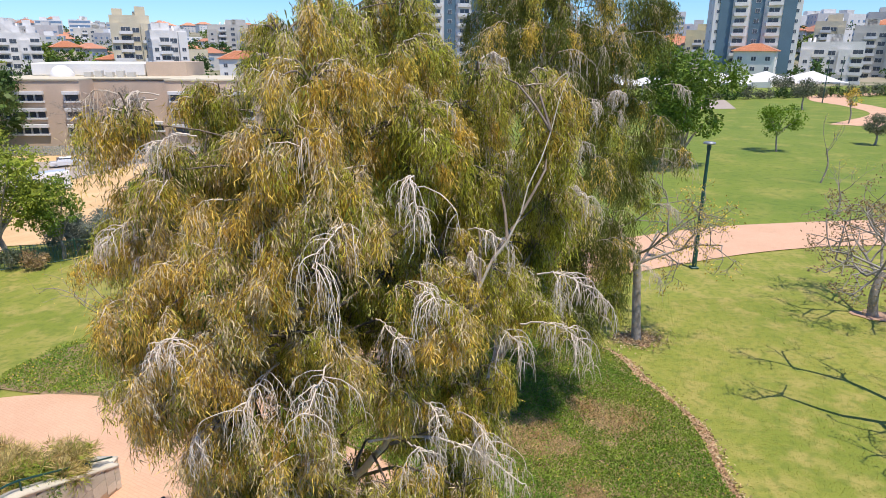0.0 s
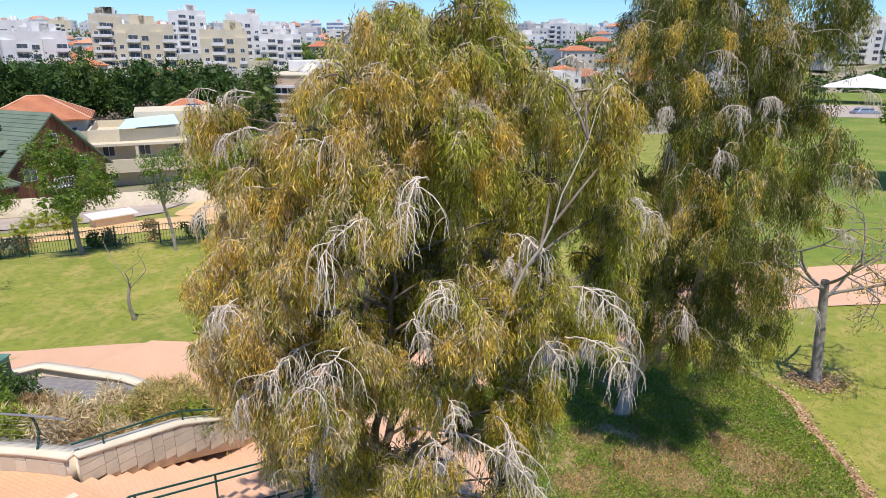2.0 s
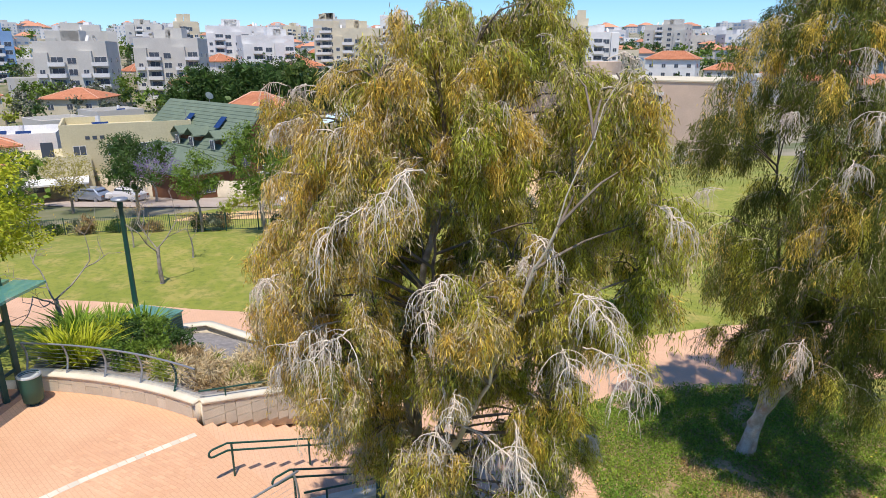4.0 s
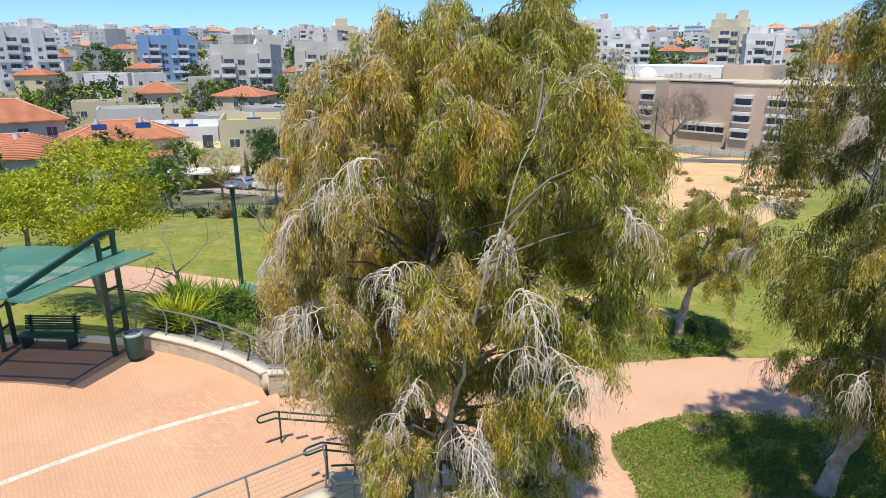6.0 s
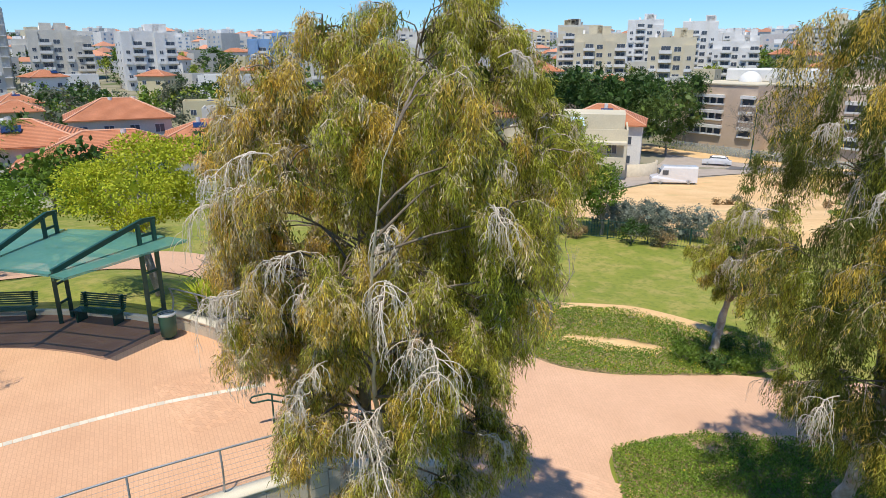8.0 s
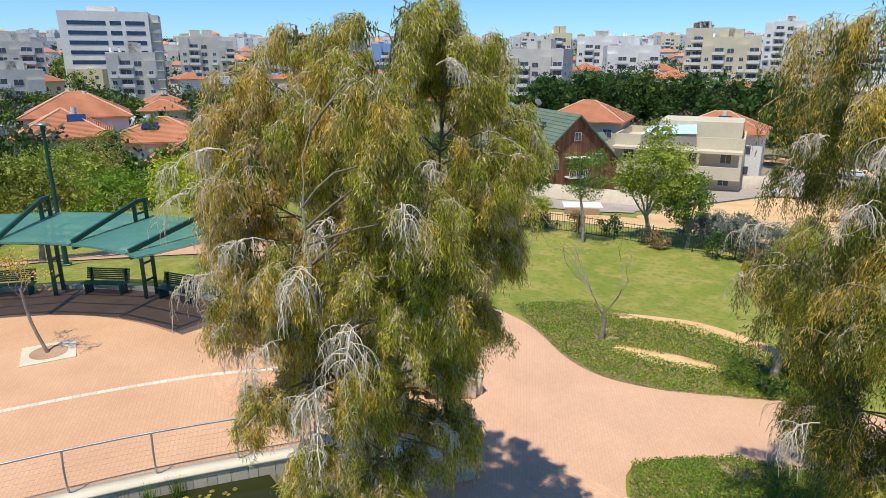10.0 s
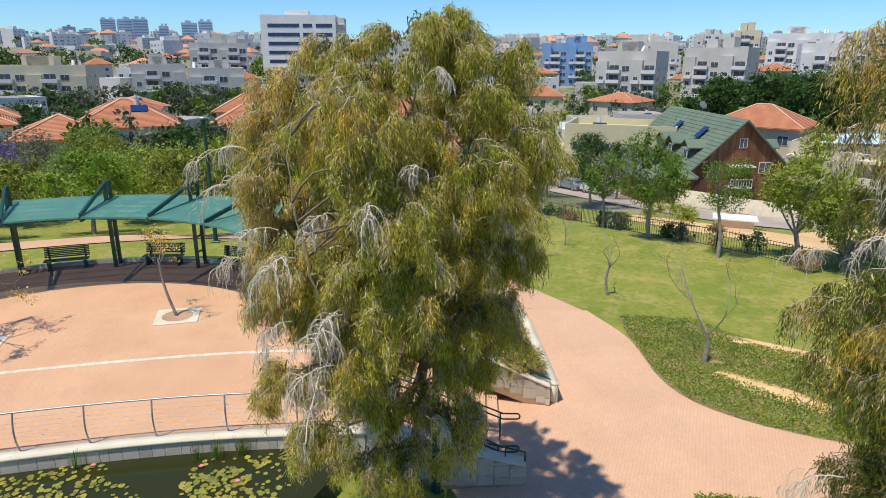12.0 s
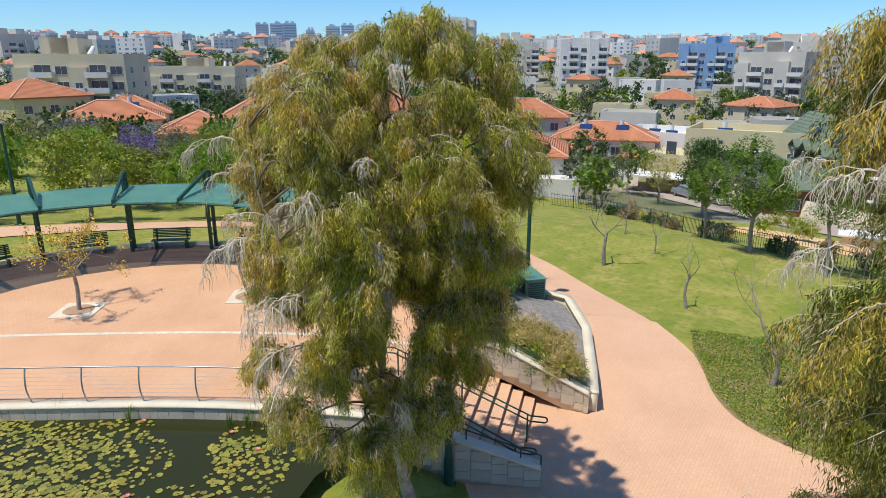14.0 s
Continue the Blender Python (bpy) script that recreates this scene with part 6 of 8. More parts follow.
def apartment(x, y, yaw, w, d, h, wall="white", floor_h=3.0, cols=0, balconies=True, base=None, seed=0, name="apartment_building", label="", rooms=True, tall=False, free=False):
    """A block of flats: walls with parapet, rows of windows, balconies, roof rooms."""
    g = np.random.default_rng(seed + int(abs(x * 7 + y)))
    z = (-8.8 if tall else float(ground_z(x, y))) if base is None else base
    h -= 0 if tall or free else float(ridge_z(x, y))
    t = thing(name, x, y, z, yaw, label or f"{wall} rendered block of flats with rows of windows", "building", "town buildings")
    bm = bmesh.new()
    box(bm, (-w / 2, -d / 2, -1), (w / 2, d / 2, h))
    top = [f for f in bm.faces if f.normal.z > 0.5 or f.calc_center_median().z > h - 0.01]
    bmesh.ops.recalc_face_normals(bm, faces=bm.faces)
    top = [f for f in bm.faces if f.normal.z > 0.9]
    r = bmesh.ops.inset_region(bm, faces=top, thickness=0.3)
    bmesh.ops.translate(bm, vec=(0, 0, -0.9), verts=list({v for f in top for v in f.verts}))
    part("wall", bm, WALLS[wall], t)
    if rooms:
        for k in range(2):
            rx = g.uniform(-0.3, 0.3) * w
            boxed("roof_room", (rx - w * 0.13, -d * 0.25, h - 0.9), (rx + w * 0.13, d * 0.25, h + 2.2 + g.uniform(0, 1)), WALLS[wall], t, bevel=0)
    if tall:
        for k in range(int(h / 3.2)):
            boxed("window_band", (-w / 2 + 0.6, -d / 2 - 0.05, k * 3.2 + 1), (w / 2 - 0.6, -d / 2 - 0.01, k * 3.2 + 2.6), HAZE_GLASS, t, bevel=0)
        return t
    far = x * x + y * y > 290 ** 2
    items = []

    def add(name, me, m):
        if far:
            items.append((me, m))
        else:
            put(new(name, me), t, m=m)

    n = cols or max(4, int(w / 3.3))
    floors = int((h - 1) / floor_h)
    # projecting bays and a set-back top give the front its relief
    proud = [1.3 if i % 3 == 0 else 0.0 for i in range(n)]
    for i in range(n):
        if proud[i]:
            cx = -w / 2 + (i + 0.5) * w / n
            boxed("bay", (cx - w / n / 2 + 0.05, -d / 2 - 1.3, -1), (cx + w / n / 2 - 0.05, -d / 2 - 0.02, h - g.choice([0.4, 2.6, 3.0])), WALLS[wall], t, bevel=0)
    for i in range(n):
        for k in range(floors):
            cx = -w / 2 + (i + 0.5) * w / n
            zz = k * floor_h + 1.0
            yy = -d / 2 - proud[i]
            if balconies and i % 3 == 1:
                add("balcony", BALC, pose(cx, yy, zz - 0.9))
                add("window", WINB, pose(cx, yy, zz - 0.55))
            elif k < floors - 1 or not proud[i]:
                add("window", WIN[(2.2, 1.5) if i % 3 == 2 else (1.3, 1.2)], pose(cx, yy, zz - (0.2 if i % 3 == 2 else 0)))
                if balconies and proud[i] and k % 2:
                    add("balcony", BALC_S, pose(cx, yy, zz - 0.9))
    m = 2
    for side in (-1, 1):
        for i in range(m):
            for k in range(floors):
                add("window", WIN[(1.3, 1.2)], pose(side * w / 2, -d / 2 + (i + 0.5) * d / m, k * floor_h + 1.0, 0, 0, 90 * side))
    for k in range(3):
        sx = g.uniform(-0.4, 0.4) * w
        Soup().tube([(sx, g.uniform(-0.3, 0.3) * d, h - 0.9), (sx, 0.1, h + 1.3)], 0.45, 8).done("boiler", WALLS["white"], t, "white rooftop boiler", True)
    if items:
        merged("window", t, items, "rows of windows and balconies")
    return t
apartment(-112.1, 242.4, 25, 12.8, 14.0, 30.9, "beige")
apartment(-98.1, 237.7, 32, 11.8, 14.0, 25.7, "white")
apartment(-179.4, 285.4, 32, 11.8, 14.0, 28.3, "white")
apartment(-286.9, 535.0, 28, 15.6, 14.0, 41.8, "white", tall=True)
apartment(-315.5, 541.9, 30, 19.3, 14.0, 41.6, "white", tall=True)
apartment(137.5, 467.2, -16, 18.4, 14.0, 44.3, "haze", tall=True)
apartment(149.4, 442.5, -19, 18.9, 14.0, 44.1, "white", tall=True)
apartment(140.0, 239.0, -30, 19.5, 14.0, 14.3, "white")
apartment(173.4, 300.6, -30, 11.7, 14.0, 23.8, "beige")
apartment(167.1, 257.5, -33, 15.0, 14.0, 20.5, "grey")
apartment(122.0, 314.2, -21, 14.4, 14.0, 22.9, "cream")
apartment(-216.2, 216.8, 45, 18.5, 14.0, 32.7, "grey")
apartment(-181.2, 195.0, 43, 19.3, 14.0, 27.7, "beige")
apartment(-215.0, 258.6, 40, 16.1, 14.0, 36.1, "white")
apartment(-148.2, 196.7, 37, 15.4, 14.0, 25.6, "beige")
apartment(-189.5, 265.7, 36, 14.8, 14.0, 34.5, "white")
apartment(-165.2, 258.0, 33, 17.7, 14.0, 25.5, "white")
apartment(-193.2, 92.3, 50, 18.3, 14.0, 22.0, "grey")
apartment(-198.4, 124.9, 44, 19.6, 14.0, 23.3, "grey")
apartment(-254.6, 167.0, 57, 9.8, 14.0, 31.2, "beige")
apartment(-243.2, 183.6, 54, 24.7, 14.0, 29.7, "white")
apartment(-204.7, 168.0, 61, 19.4, 14.0, 25.0, "white")
apartment(-217.8, 213.7, 46, 10.7, 14.0, 31.9, "beige")
apartment(-278.1, 44.8, 92, 19.7, 14.0, 28.6, "white")
apartment(-285.8, 98.7, 77, 22.0, 14.0, 26.7, "blue")
apartment(-272.8, 131.6, 65, 25.0, 14.0, 27.0, "grey")
apartment(-252.1, -47.9, -258, 20.4, 14.0, 25.2, "grey")
apartment(-218.0, -60.4, -253, 16.2, 14.0, 17.7, "grey")
apartment(-203.0, -38.7, -258, 16.1, 14.0, 16.7, "grey")
apartment(-237.2, -10.0, -266, 14.7, 14.0, 21.8, "grey")
apartment(-297.8, 13.3, 89, 15.6, 14.0, 29.1, "grey")
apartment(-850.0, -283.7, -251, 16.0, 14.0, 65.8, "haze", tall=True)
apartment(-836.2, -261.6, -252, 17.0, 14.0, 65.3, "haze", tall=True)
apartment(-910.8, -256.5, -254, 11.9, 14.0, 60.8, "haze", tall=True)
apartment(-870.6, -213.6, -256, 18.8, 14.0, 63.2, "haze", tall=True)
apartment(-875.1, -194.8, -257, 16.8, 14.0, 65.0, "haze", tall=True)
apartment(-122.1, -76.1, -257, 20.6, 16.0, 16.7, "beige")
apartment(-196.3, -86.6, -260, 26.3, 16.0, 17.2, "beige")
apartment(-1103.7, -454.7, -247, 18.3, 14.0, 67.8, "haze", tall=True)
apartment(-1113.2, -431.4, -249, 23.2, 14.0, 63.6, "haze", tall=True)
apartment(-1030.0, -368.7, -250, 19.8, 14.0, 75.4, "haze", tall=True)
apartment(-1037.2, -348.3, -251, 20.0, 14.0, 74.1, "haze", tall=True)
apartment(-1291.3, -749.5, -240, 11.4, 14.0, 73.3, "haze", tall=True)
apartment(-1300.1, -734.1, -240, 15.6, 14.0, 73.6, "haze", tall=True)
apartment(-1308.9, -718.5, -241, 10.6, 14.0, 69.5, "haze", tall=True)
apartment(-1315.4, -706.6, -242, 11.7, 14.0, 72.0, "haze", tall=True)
apartment(-326.9, 21.2, 88, 16.5, 14.0, 28.0, "grey")


# the white office slab with ribbon windows
ofc = thing("office_building", -292, -20.5, -5.0, -273, "white office slab with dark blue ribbon windows", "building", "town buildings")
boxed("wall", (-16, -7, -2), (16, 7, 34), WALLS["white"], ofc, bevel=0)
boxed("stair_shaft", (16, -5, -2), (19.5, 6, 33), WALLS["grey"], ofc, "grey stair shaft", bevel=0)
for k in range(8):
    for x0, x1 in ((-13, 0.5), (2.0, 6.0), (7.5, 14.5)):
        boxed("ribbon_window", (x0, -7.12, 3.0 + 3.7 * k), (x1, -6.98, 4.5 + 3.7 * k), OFFICE_GLASS, ofc, "dark blue ribbon window", bevel=0)
for k in range(9):
    boxed("landing", (16, -6.2, 0.5 + 3.7 * k), (20, -5.02, 0.8 + 3.7 * k), WALLS["white"], ofc, bevel=0)
boxed("roof_room", (-6, -3, 34), (4, 4, 36), WALLS["white"], ofc, bevel=0)


# ---- streets, bare ground ----
ribbon("sand_lot", [(-24.5, 37.6), (-30, 40), (-38, 43.5), (-43, 52), (-46, 62), (-49.5, 75), (-51, 90), (-50, 104)], [(-13, 40), (-12, 46), (-14, 58), (-17, 66), (-20, 75), (-24, 88), (-28, 98), (-32, 108)], SAND, 0.06, "bare sandy building plot", "ground", 80, 16)
ribbon("sand_strip", [(-26.5, 36.4), (-31, 34.6), (-36, 32.6), (-41, 31.2), (-46, 29.4)], [(-29, 41), (-34, 42.5), (-40, 40.5), (-44, 38), (-49, 34.5)], SAND, 0.05, "sandy strip behind the fence", "ground", 40, 8)
ribbon("road_1", [(-41.5, 46), (-44, 42.5), (-52, 37.5), (-62, 33), (-72, 30), (-95, 28), (-130, 24)], [(-48, 52), (-50, 47.5), (-56, 43), (-64, 39.5), (-74, 38), (-95, 38), (-130, 34)], PAVEMENT, 0.10, "pale grey street with pinkish pavement", "road", 80, 10)
ribbon("road_2", [(-42.5, 45), (-44.5, 54), (-47, 63), (-50.5, 76), (-52, 90), (-49, 103), (-38, 110)], [(-49, 45), (-53, 54), (-57.5, 63), (-61, 76), (-65, 90), (-72, 103), (-80, 112)], PAVEMENT, 0.09, "pale street and parking area by the school", "road", 70, 10)
ribbon("road_3", [(-58, 101), (-52, 104), (-46, 107), (-38, 110)], [(-60, 106), (-53, 109), (-46, 112), (-38, 115)], ASPHALT, 0.13, "dark asphalt patch of parking", "road", 30, 6)
ribbon("path_5", [(60, 100), (78, 118), (84, 136), (86, 152), (100, 172), (140, 190)], [(66, 97), (83, 114), (90, 134), (94, 150), (108, 168), (145, 184)], PATH, 0.06, "pinkish path winding over the far lawn", "path", 60, 5)


# ---- houses ----
def gable_roof(bm, w, d, z, rise, over=0.5, thick=0.15):
    """Two slopes, ridge along x, with thickness; runs from -w/2 to w/2."""
    x0, x1, y = -w / 2 - over, w / 2 + over, d / 2 + over
    drop = rise * over / (d / 2)
    for s in (-1, 1):
        a = [(x0, s * y, z - drop), (x1, s * y, z - drop), (x1, 0, z + rise), (x0, 0, z + rise)]
        lo = [bm.verts.new(p) for p in a]
        hi = [bm.verts.new((p[0], p[1], p[2] + thick)) for p in a]
        bm.faces.new(hi)
        bm.faces.new(lo[::-1])
        for i in range(4):
            bm.faces.new((lo[i], lo[(i + 1) % 4], hi[(i + 1) % 4], hi[i]))


def tile_rows(parent, w, d, z, rise, over, mat, n=12, seg=1):
    """Rows of tiles as thin overlapping strips on both slopes."""
    L = math.hypot(d / 2, rise)
    for s in (-1, 1):
        for k in range(n):
            f0 = k / n
            bm = bmesh.new()
            y0, y1 = s * (d / 2 + over) * (1 - f0), s * (d / 2 + over) * (1 - (k + 1) / n)
            drop = rise * over / (d / 2)
            za, zb = z - drop + (rise + drop) * f0, z - drop + (rise + drop) * (k + 1) / n
            vs = [(-w / 2 - over, y0, za + 0.24), (w / 2 + over, y0, za + 0.24), (w / 2 + over, y1, zb + 0.17), (-w / 2 - over, y1, zb + 0.17)]
            hi = [bm.verts.new(p) for p in vs]
            lo = [bm.verts.new((p[0], p[1], p[2] - 0.1)) for p in vs]
            bm.faces.new(hi)
            for i in range(4):
                bm.faces.new((lo[i], lo[(i + 1) % 4], hi[(i + 1) % 4], hi[i]))
            part("tile_course", bm, mat, parent)


def hip_roof(bm, w, d, z, rise, over=0.6, thick=0.18):
    x, y = w / 2 + over, d / 2 + over
    r = max(0.01, x - y) if x > y else 0.01
    e = [bm.verts.new(p) for p in ((-x, -y, z), (x, -y, z), (x, y, z), (-x, y, z))]
    f = [bm.verts.new((v.co.x, v.co.y, z + thick)) for v in e]
    a, b = bm.verts.new((-r, 0, z + rise)), bm.verts.new((r, 0, z + rise))
    for i in range(4):
        bm.faces.new((e[i], e[(i + 1) % 4], f[(i + 1) % 4], f[i]))
    bm.faces.new(e[::-1])
    for q in ((f[0], f[1], b, a), (f[2], f[3], a, b), (f[1], f[2], b), (f[3], f[0], a)):
        bm.faces.new(q)


def roof_tiles(base, seed_scale=2.6):
    """Tiled look: rows of curved tiles as relief and slight colour change."""
    n, l = base.node_tree.nodes, base.node_tree.links
    b = n["Principled BSDF"]
    geo, w = n.new("ShaderNodeNewGeometry"), n.new("ShaderNodeTexWave")
    w.bands_direction = "Z"
    w.inputs["Scale"].default_value = seed_scale
    l.new(geo.outputs["Position"], w.inputs["Vector"])
    bp = n.new("ShaderNodeBump")
    bp.inputs["Strength"].default_value, bp.inputs["Distance"].default_value = 0.9, 0.12
    l.new(w.outputs["Fac"], bp.inputs["Height"])
    l.new(bp.outputs[0], b.inputs["Normal"])
    old = b.inputs["Base Color"].links[0].from_socket
    x = n.new("ShaderNodeMix")
    x.data_type, x.blend_type = "RGBA", "MULTIPLY"
    x.inputs[0].default_value = 0.35
    l.new(old, x.inputs[6])
    l.new(w.outputs["Color"], x.inputs[7])
    l.new(x.outputs[2], b.inputs["Base Color"])


roof_tiles(TILE_RED)
RIDGE = material("ridge_tile", (0.80, 0.46, 0.30), (0.70, 0.36, 0.22), 0.8, 0.6, 6.0, 0.2)
SOLAR = material("solar_panel", (0.02, 0.05, 0.16), (0.015, 0.04, 0.12), 0.2, 2.0, 20.0, 0.0)


def villa(x, y, yaw, w, d, eave, rise, wall="white", roof=None, base=None, label="", solar=1, flat=False, wings=False):
    """A detached house: walls, windows, tiled hip roof or flat roof with parapet, boiler and solar panel."""
    z = float(ground_z(x, y)) if base is None else base
    g = np.random.default_rng(int(abs(x * 13 + y * 7)))
    t = thing("house", x, y, z, yaw, label or (f"{wall} rendered house with a flat roof" if flat else f"{wall} rendered house with a red tiled hip roof"), "house", "town houses")
    bm = bmesh.new()
    box(bm, (-w / 2, -d / 2, -1.5), (w / 2, d / 2, eave))
    part("wall", bm, WALLS[wall], t)
    bm = bmesh.new()
    if flat:
        for a, b in (((-w / 2, -d / 2), (w / 2, -d / 2 + 0.25)), ((-w / 2, d / 2 - 0.25), (w / 2, d / 2)), ((-w / 2, -d / 2 + 0.25), (-w / 2 + 0.25, d / 2 - 0.25)), ((w / 2 - 0.25, -d / 2 + 0.25), (w / 2, d / 2 - 0.25))):
            box(bm, (*a, eave), (*b, eave + rise))
        part("parapet", bm, WALLS[wall], t)
    else:
        hip_roof(bm, w, d, eave, rise)
        part("roof", bm, roof or TILE_RED, t, "terracotta tiled roof")
    floors = max(1, int(eave / 3))
    if not flat:
        # pale ridge and hip tiles
        px, py = w / 2 + 0.6, d / 2 + 0.6
        r = max(0.01, px - py)
        for p0, p1 in (((-r, 0, eave + rise), (r, 0, eave + rise)), ((-px, -py, eave + 0.2), (-r, 0, eave + rise)), ((px, -py, eave + 0.2), (r, 0, eave + rise)), ((-px, py, eave + 0.2), (-r, 0, eave + rise)), ((px, py, eave + 0.2), (r, 0, eave + rise))):
            rail("ridge_tiles", [p0, tuple((a + b) / 2 for a, b in zip(p0, p1)), p1], 0.13, RIDGE if roof is None else roof, t, n=6)
    far = x * x + y * y > 150 ** 2
    items = []

    def add(name, me, m):
        if far:
            items.append((me, m))
        else:
            put(new(name, me), t, m=m)

    for k in range(floors):
        for i in range(max(2, int(w / 3.5))):
            add("window", WIN[(1.3, 1.2)], pose(-w / 2 + (i + 0.5) * w / max(2, int(w / 3.5)), -d / 2, k * 3.0 + 1.0 + (eave - 3 * floors) * 0.6))
        for s in (-1, 1):
            add("window", WIN[(1.3, 1.2)], pose(s * w / 2, g.uniform(-0.25, 0.25) * d, k * 3.0 + 1.0 + (eave - 3 * floors) * 0.6, 0, 0, 90 * s))
    if items:
        merged("window", t, items, "windows in white frames")
    if wings:
        # a lower wing with its own hipped roof, and a round-cornered porch tier
        for ox, oy, ww, dd, drop in ((-0.32, -0.46, 0.62, 0.6, 1.7), (0.42, -0.30, 0.5, 0.7, 2.3)):
            bm = bmesh.new()
            box(bm, (ox * w - ww * w / 2, oy * d - dd * d / 2, -1.5), (ox * w + ww * w / 2, oy * d + dd * d / 2, eave - drop))
            part("wing_wall", bm, WALLS[wall], t)
            bm = bmesh.new()
            hip_roof(bm, ww * w, dd * d, eave - drop, rise * 0.62, 0.5)
            bmesh.ops.translate(bm, vec=(ox * w, oy * d, 0), verts=bm.verts)
            part("wing_roof", bm, roof or TILE_RED, t, "terracotta tiled lower roof")
    for k in range(solar):
        sx, sy = g.uniform(-0.25, 0.25) * w, g.uniform(-0.2, 0.1) * d
        zt = eave + (0.1 if flat else rise * 0.55)
        Soup().tube([(sx, sy, zt - 0.3), (sx, sy, zt + 1.5)], 0.3, 12).done("boiler", WALLS["white"], t, "white water boiler", True)
        bm = bmesh.new()
        box(bm, (-0.95, -0.55, -0.04), (0.95, 0.55, 0.04))
        part("solar_panel", bm, SOLAR, t, "blue solar panel", m=pose(sx + 0.2, sy - 0.9, zt + 0.4, 38))
    return t


TIMBER = material("stained_board", (0.25, 0.105, 0.05), (0.15, 0.06, 0.028), 0.75, 0.7, 8.0, 0.3, per="object", spread=0.35)
# the timber house with the green tiled roof
gh = thing("timber_house", -71.8, 52.4, -6.2, 175.5, "brown timber house with a steep green tiled roof and dormers", "house")
bm = bmesh.new()
W_, D_, EV, RS = 22.5, 11.8, 4.6, 5.7
v = [bm.verts.new(p) for p in ((-W_ / 2, -D_ / 2, -1), (W_ / 2, -D_ / 2, -1), (W_ / 2, D_ / 2, -1), (-W_ / 2, D_ / 2, -1), (-W_ / 2, -D_ / 2, EV), (W_ / 2, -D_ / 2, EV), (W_ / 2, D_ / 2, EV), (-W_ / 2, D_ / 2, EV), (-W_ / 2, 0, EV + RS), (W_ / 2, 0, EV + RS))]
for f in ((0, 1, 5, 4), (2, 3, 7, 6), (0, 4, 8, 7, 3), (1, 2, 6, 9, 5)):
    bm.faces.new([v[i] for i in f])
part("wall", bm, WALLS["timber"], gh, "stained timber boarding")
bm = bmesh.new()
gable_roof(bm, W_, D_, EV, RS, 0.6)
roof = part("roof", bm, TILE_GREEN, gh, "green tiled steep roof")
tile_rows(roof, W_, D_, EV, RS, 0.6, TILE_GREEN, 16)
for sy in (-1, 1):
    for xx in (-8.0, -3.0, 0.5, 4.0):
        dm = bmesh.new()
        box(dm, (xx - 0.9, sy * 4.9 - 0.4, EV + 0.9), (xx + 0.9, sy * 1.9, EV + 2.3))
        dorm = part("dormer", dm, WALLS["timber"], gh)
        dm = bmesh.new()
        for k in (-1, 1):
            a = [(xx, sy * 5.6, EV + 3.1), (xx, sy * 1.5, EV + 3.1), (xx + k * 1.3, sy * 1.5, EV + 2.2), (xx + k * 1.3, sy * 5.6, EV + 2.2)]
            dm.faces.new([dm.verts.new(p) for p in a])
            dm.faces.new([dm.verts.new((p[0], p[1], p[2] + 0.12)) for p in a])
        part("dormer_roof", dm, TILE_GREEN, dorm)
        put(new("window", WIN[(0.8, 1.0)]), dorm, m=pose(xx, sy * 5.32, EV + 1.05, 0, 0, 0 if sy < 0 else 180))
    for xx in (-5.6, 2.2):
        bm = bmesh.new()
        box(bm, (xx - 0.6, -0.9, -0.05), (xx + 0.6, 0.9, 0.05))
        part("solar_panel", bm, SOLAR, gh, "blue solar panel", m=pose(0, sy * 2.6, EV + RS * 0.62 + 0.3, -44 * sy if sy > 0 else 44))
g_t = np.random.default_rng(88)
for sx in (-1, 1):
    for k in range(38):
        y0 = -D_ / 2 + 0.05 + k * (D_ - 0.1) / 38
        y1 = y0 + (D_ - 0.1) / 38 - 0.03
        top = [EV + RS * (1 - abs(y) / (D_ / 2)) - 0.12 for y in (y0, y1)]
        o = g_t.uniform(0.02, 0.05)
        bd = bmesh.new()
        a = [bd.verts.new((sx * (W_ / 2 + e), y, z)) for e in (0.005, o) for y, z in ((y0, -1), (y1, -1), (y1, top[1]), (y0, top[0]))]
        for f in ((4, 5, 6, 7), (0, 1, 5, 4), (1, 2, 6, 5), (2, 3, 7, 6), (3, 0, 4, 7)):
            bd.faces.new([a[i] for i in f])
        part("board", bd, TIMBER, gh)
    for yy, zz in ((0, EV + 2.6), (-2.9, EV - 0.4), (3.2, EV - 0.9)):
        put(new("window", WIN[(0.8, 1.0)] if abs(yy) < 2.4 else WIN[(1.3, 1.2)]), gh, m=pose(sx * (W_ / 2 + 0.05), yy, zz, 0, 0, 90 * sx))
    bm = bmesh.new()
    box(bm, (0, -1.3, 0), (1.4, 1.3, 0.12))
    box(bm, (0, -1.4, 2.5), (1.6, 1.4, 2.62))
    for k in range(9):
        box(bm, (1.3, -1.3 + k * 0.32, 0.1), (1.36, -1.25 + k * 0.32, 1.0))
    box(bm, (1.28, -1.3, 1.0), (1.4, 1.3, 1.08))
    part("balcony", bm, WALLS["white"], gh, "white balcony with an awning", m=pose(sx * W_ / 2, 0.3, 2.6, 0, 0, 0 if sx > 0 else 180))
villa(-66.0, 42.5, 175, 14, 5.5, 3.4, 2.6, "timber", TILE_GREEN, label="timber wing with a green tiled roof", solar=0)
bm = bmesh.new()
bmesh.ops.create_circle(bm, cap_ends=True, radius=0.55, segments=18)
part("satellite_dish", bm, WALLS["white"], gh, "white satellite dish", m=pose(2.0, -0.6, EV + RS + 0.9, 62, 0, 30))
rail("dish_arm", [(2.0, -0.5, EV + RS - 0.3), (2.0, -0.55, EV + RS + 0.8)], 0.04, GREY_STEEL, gh, n=6)
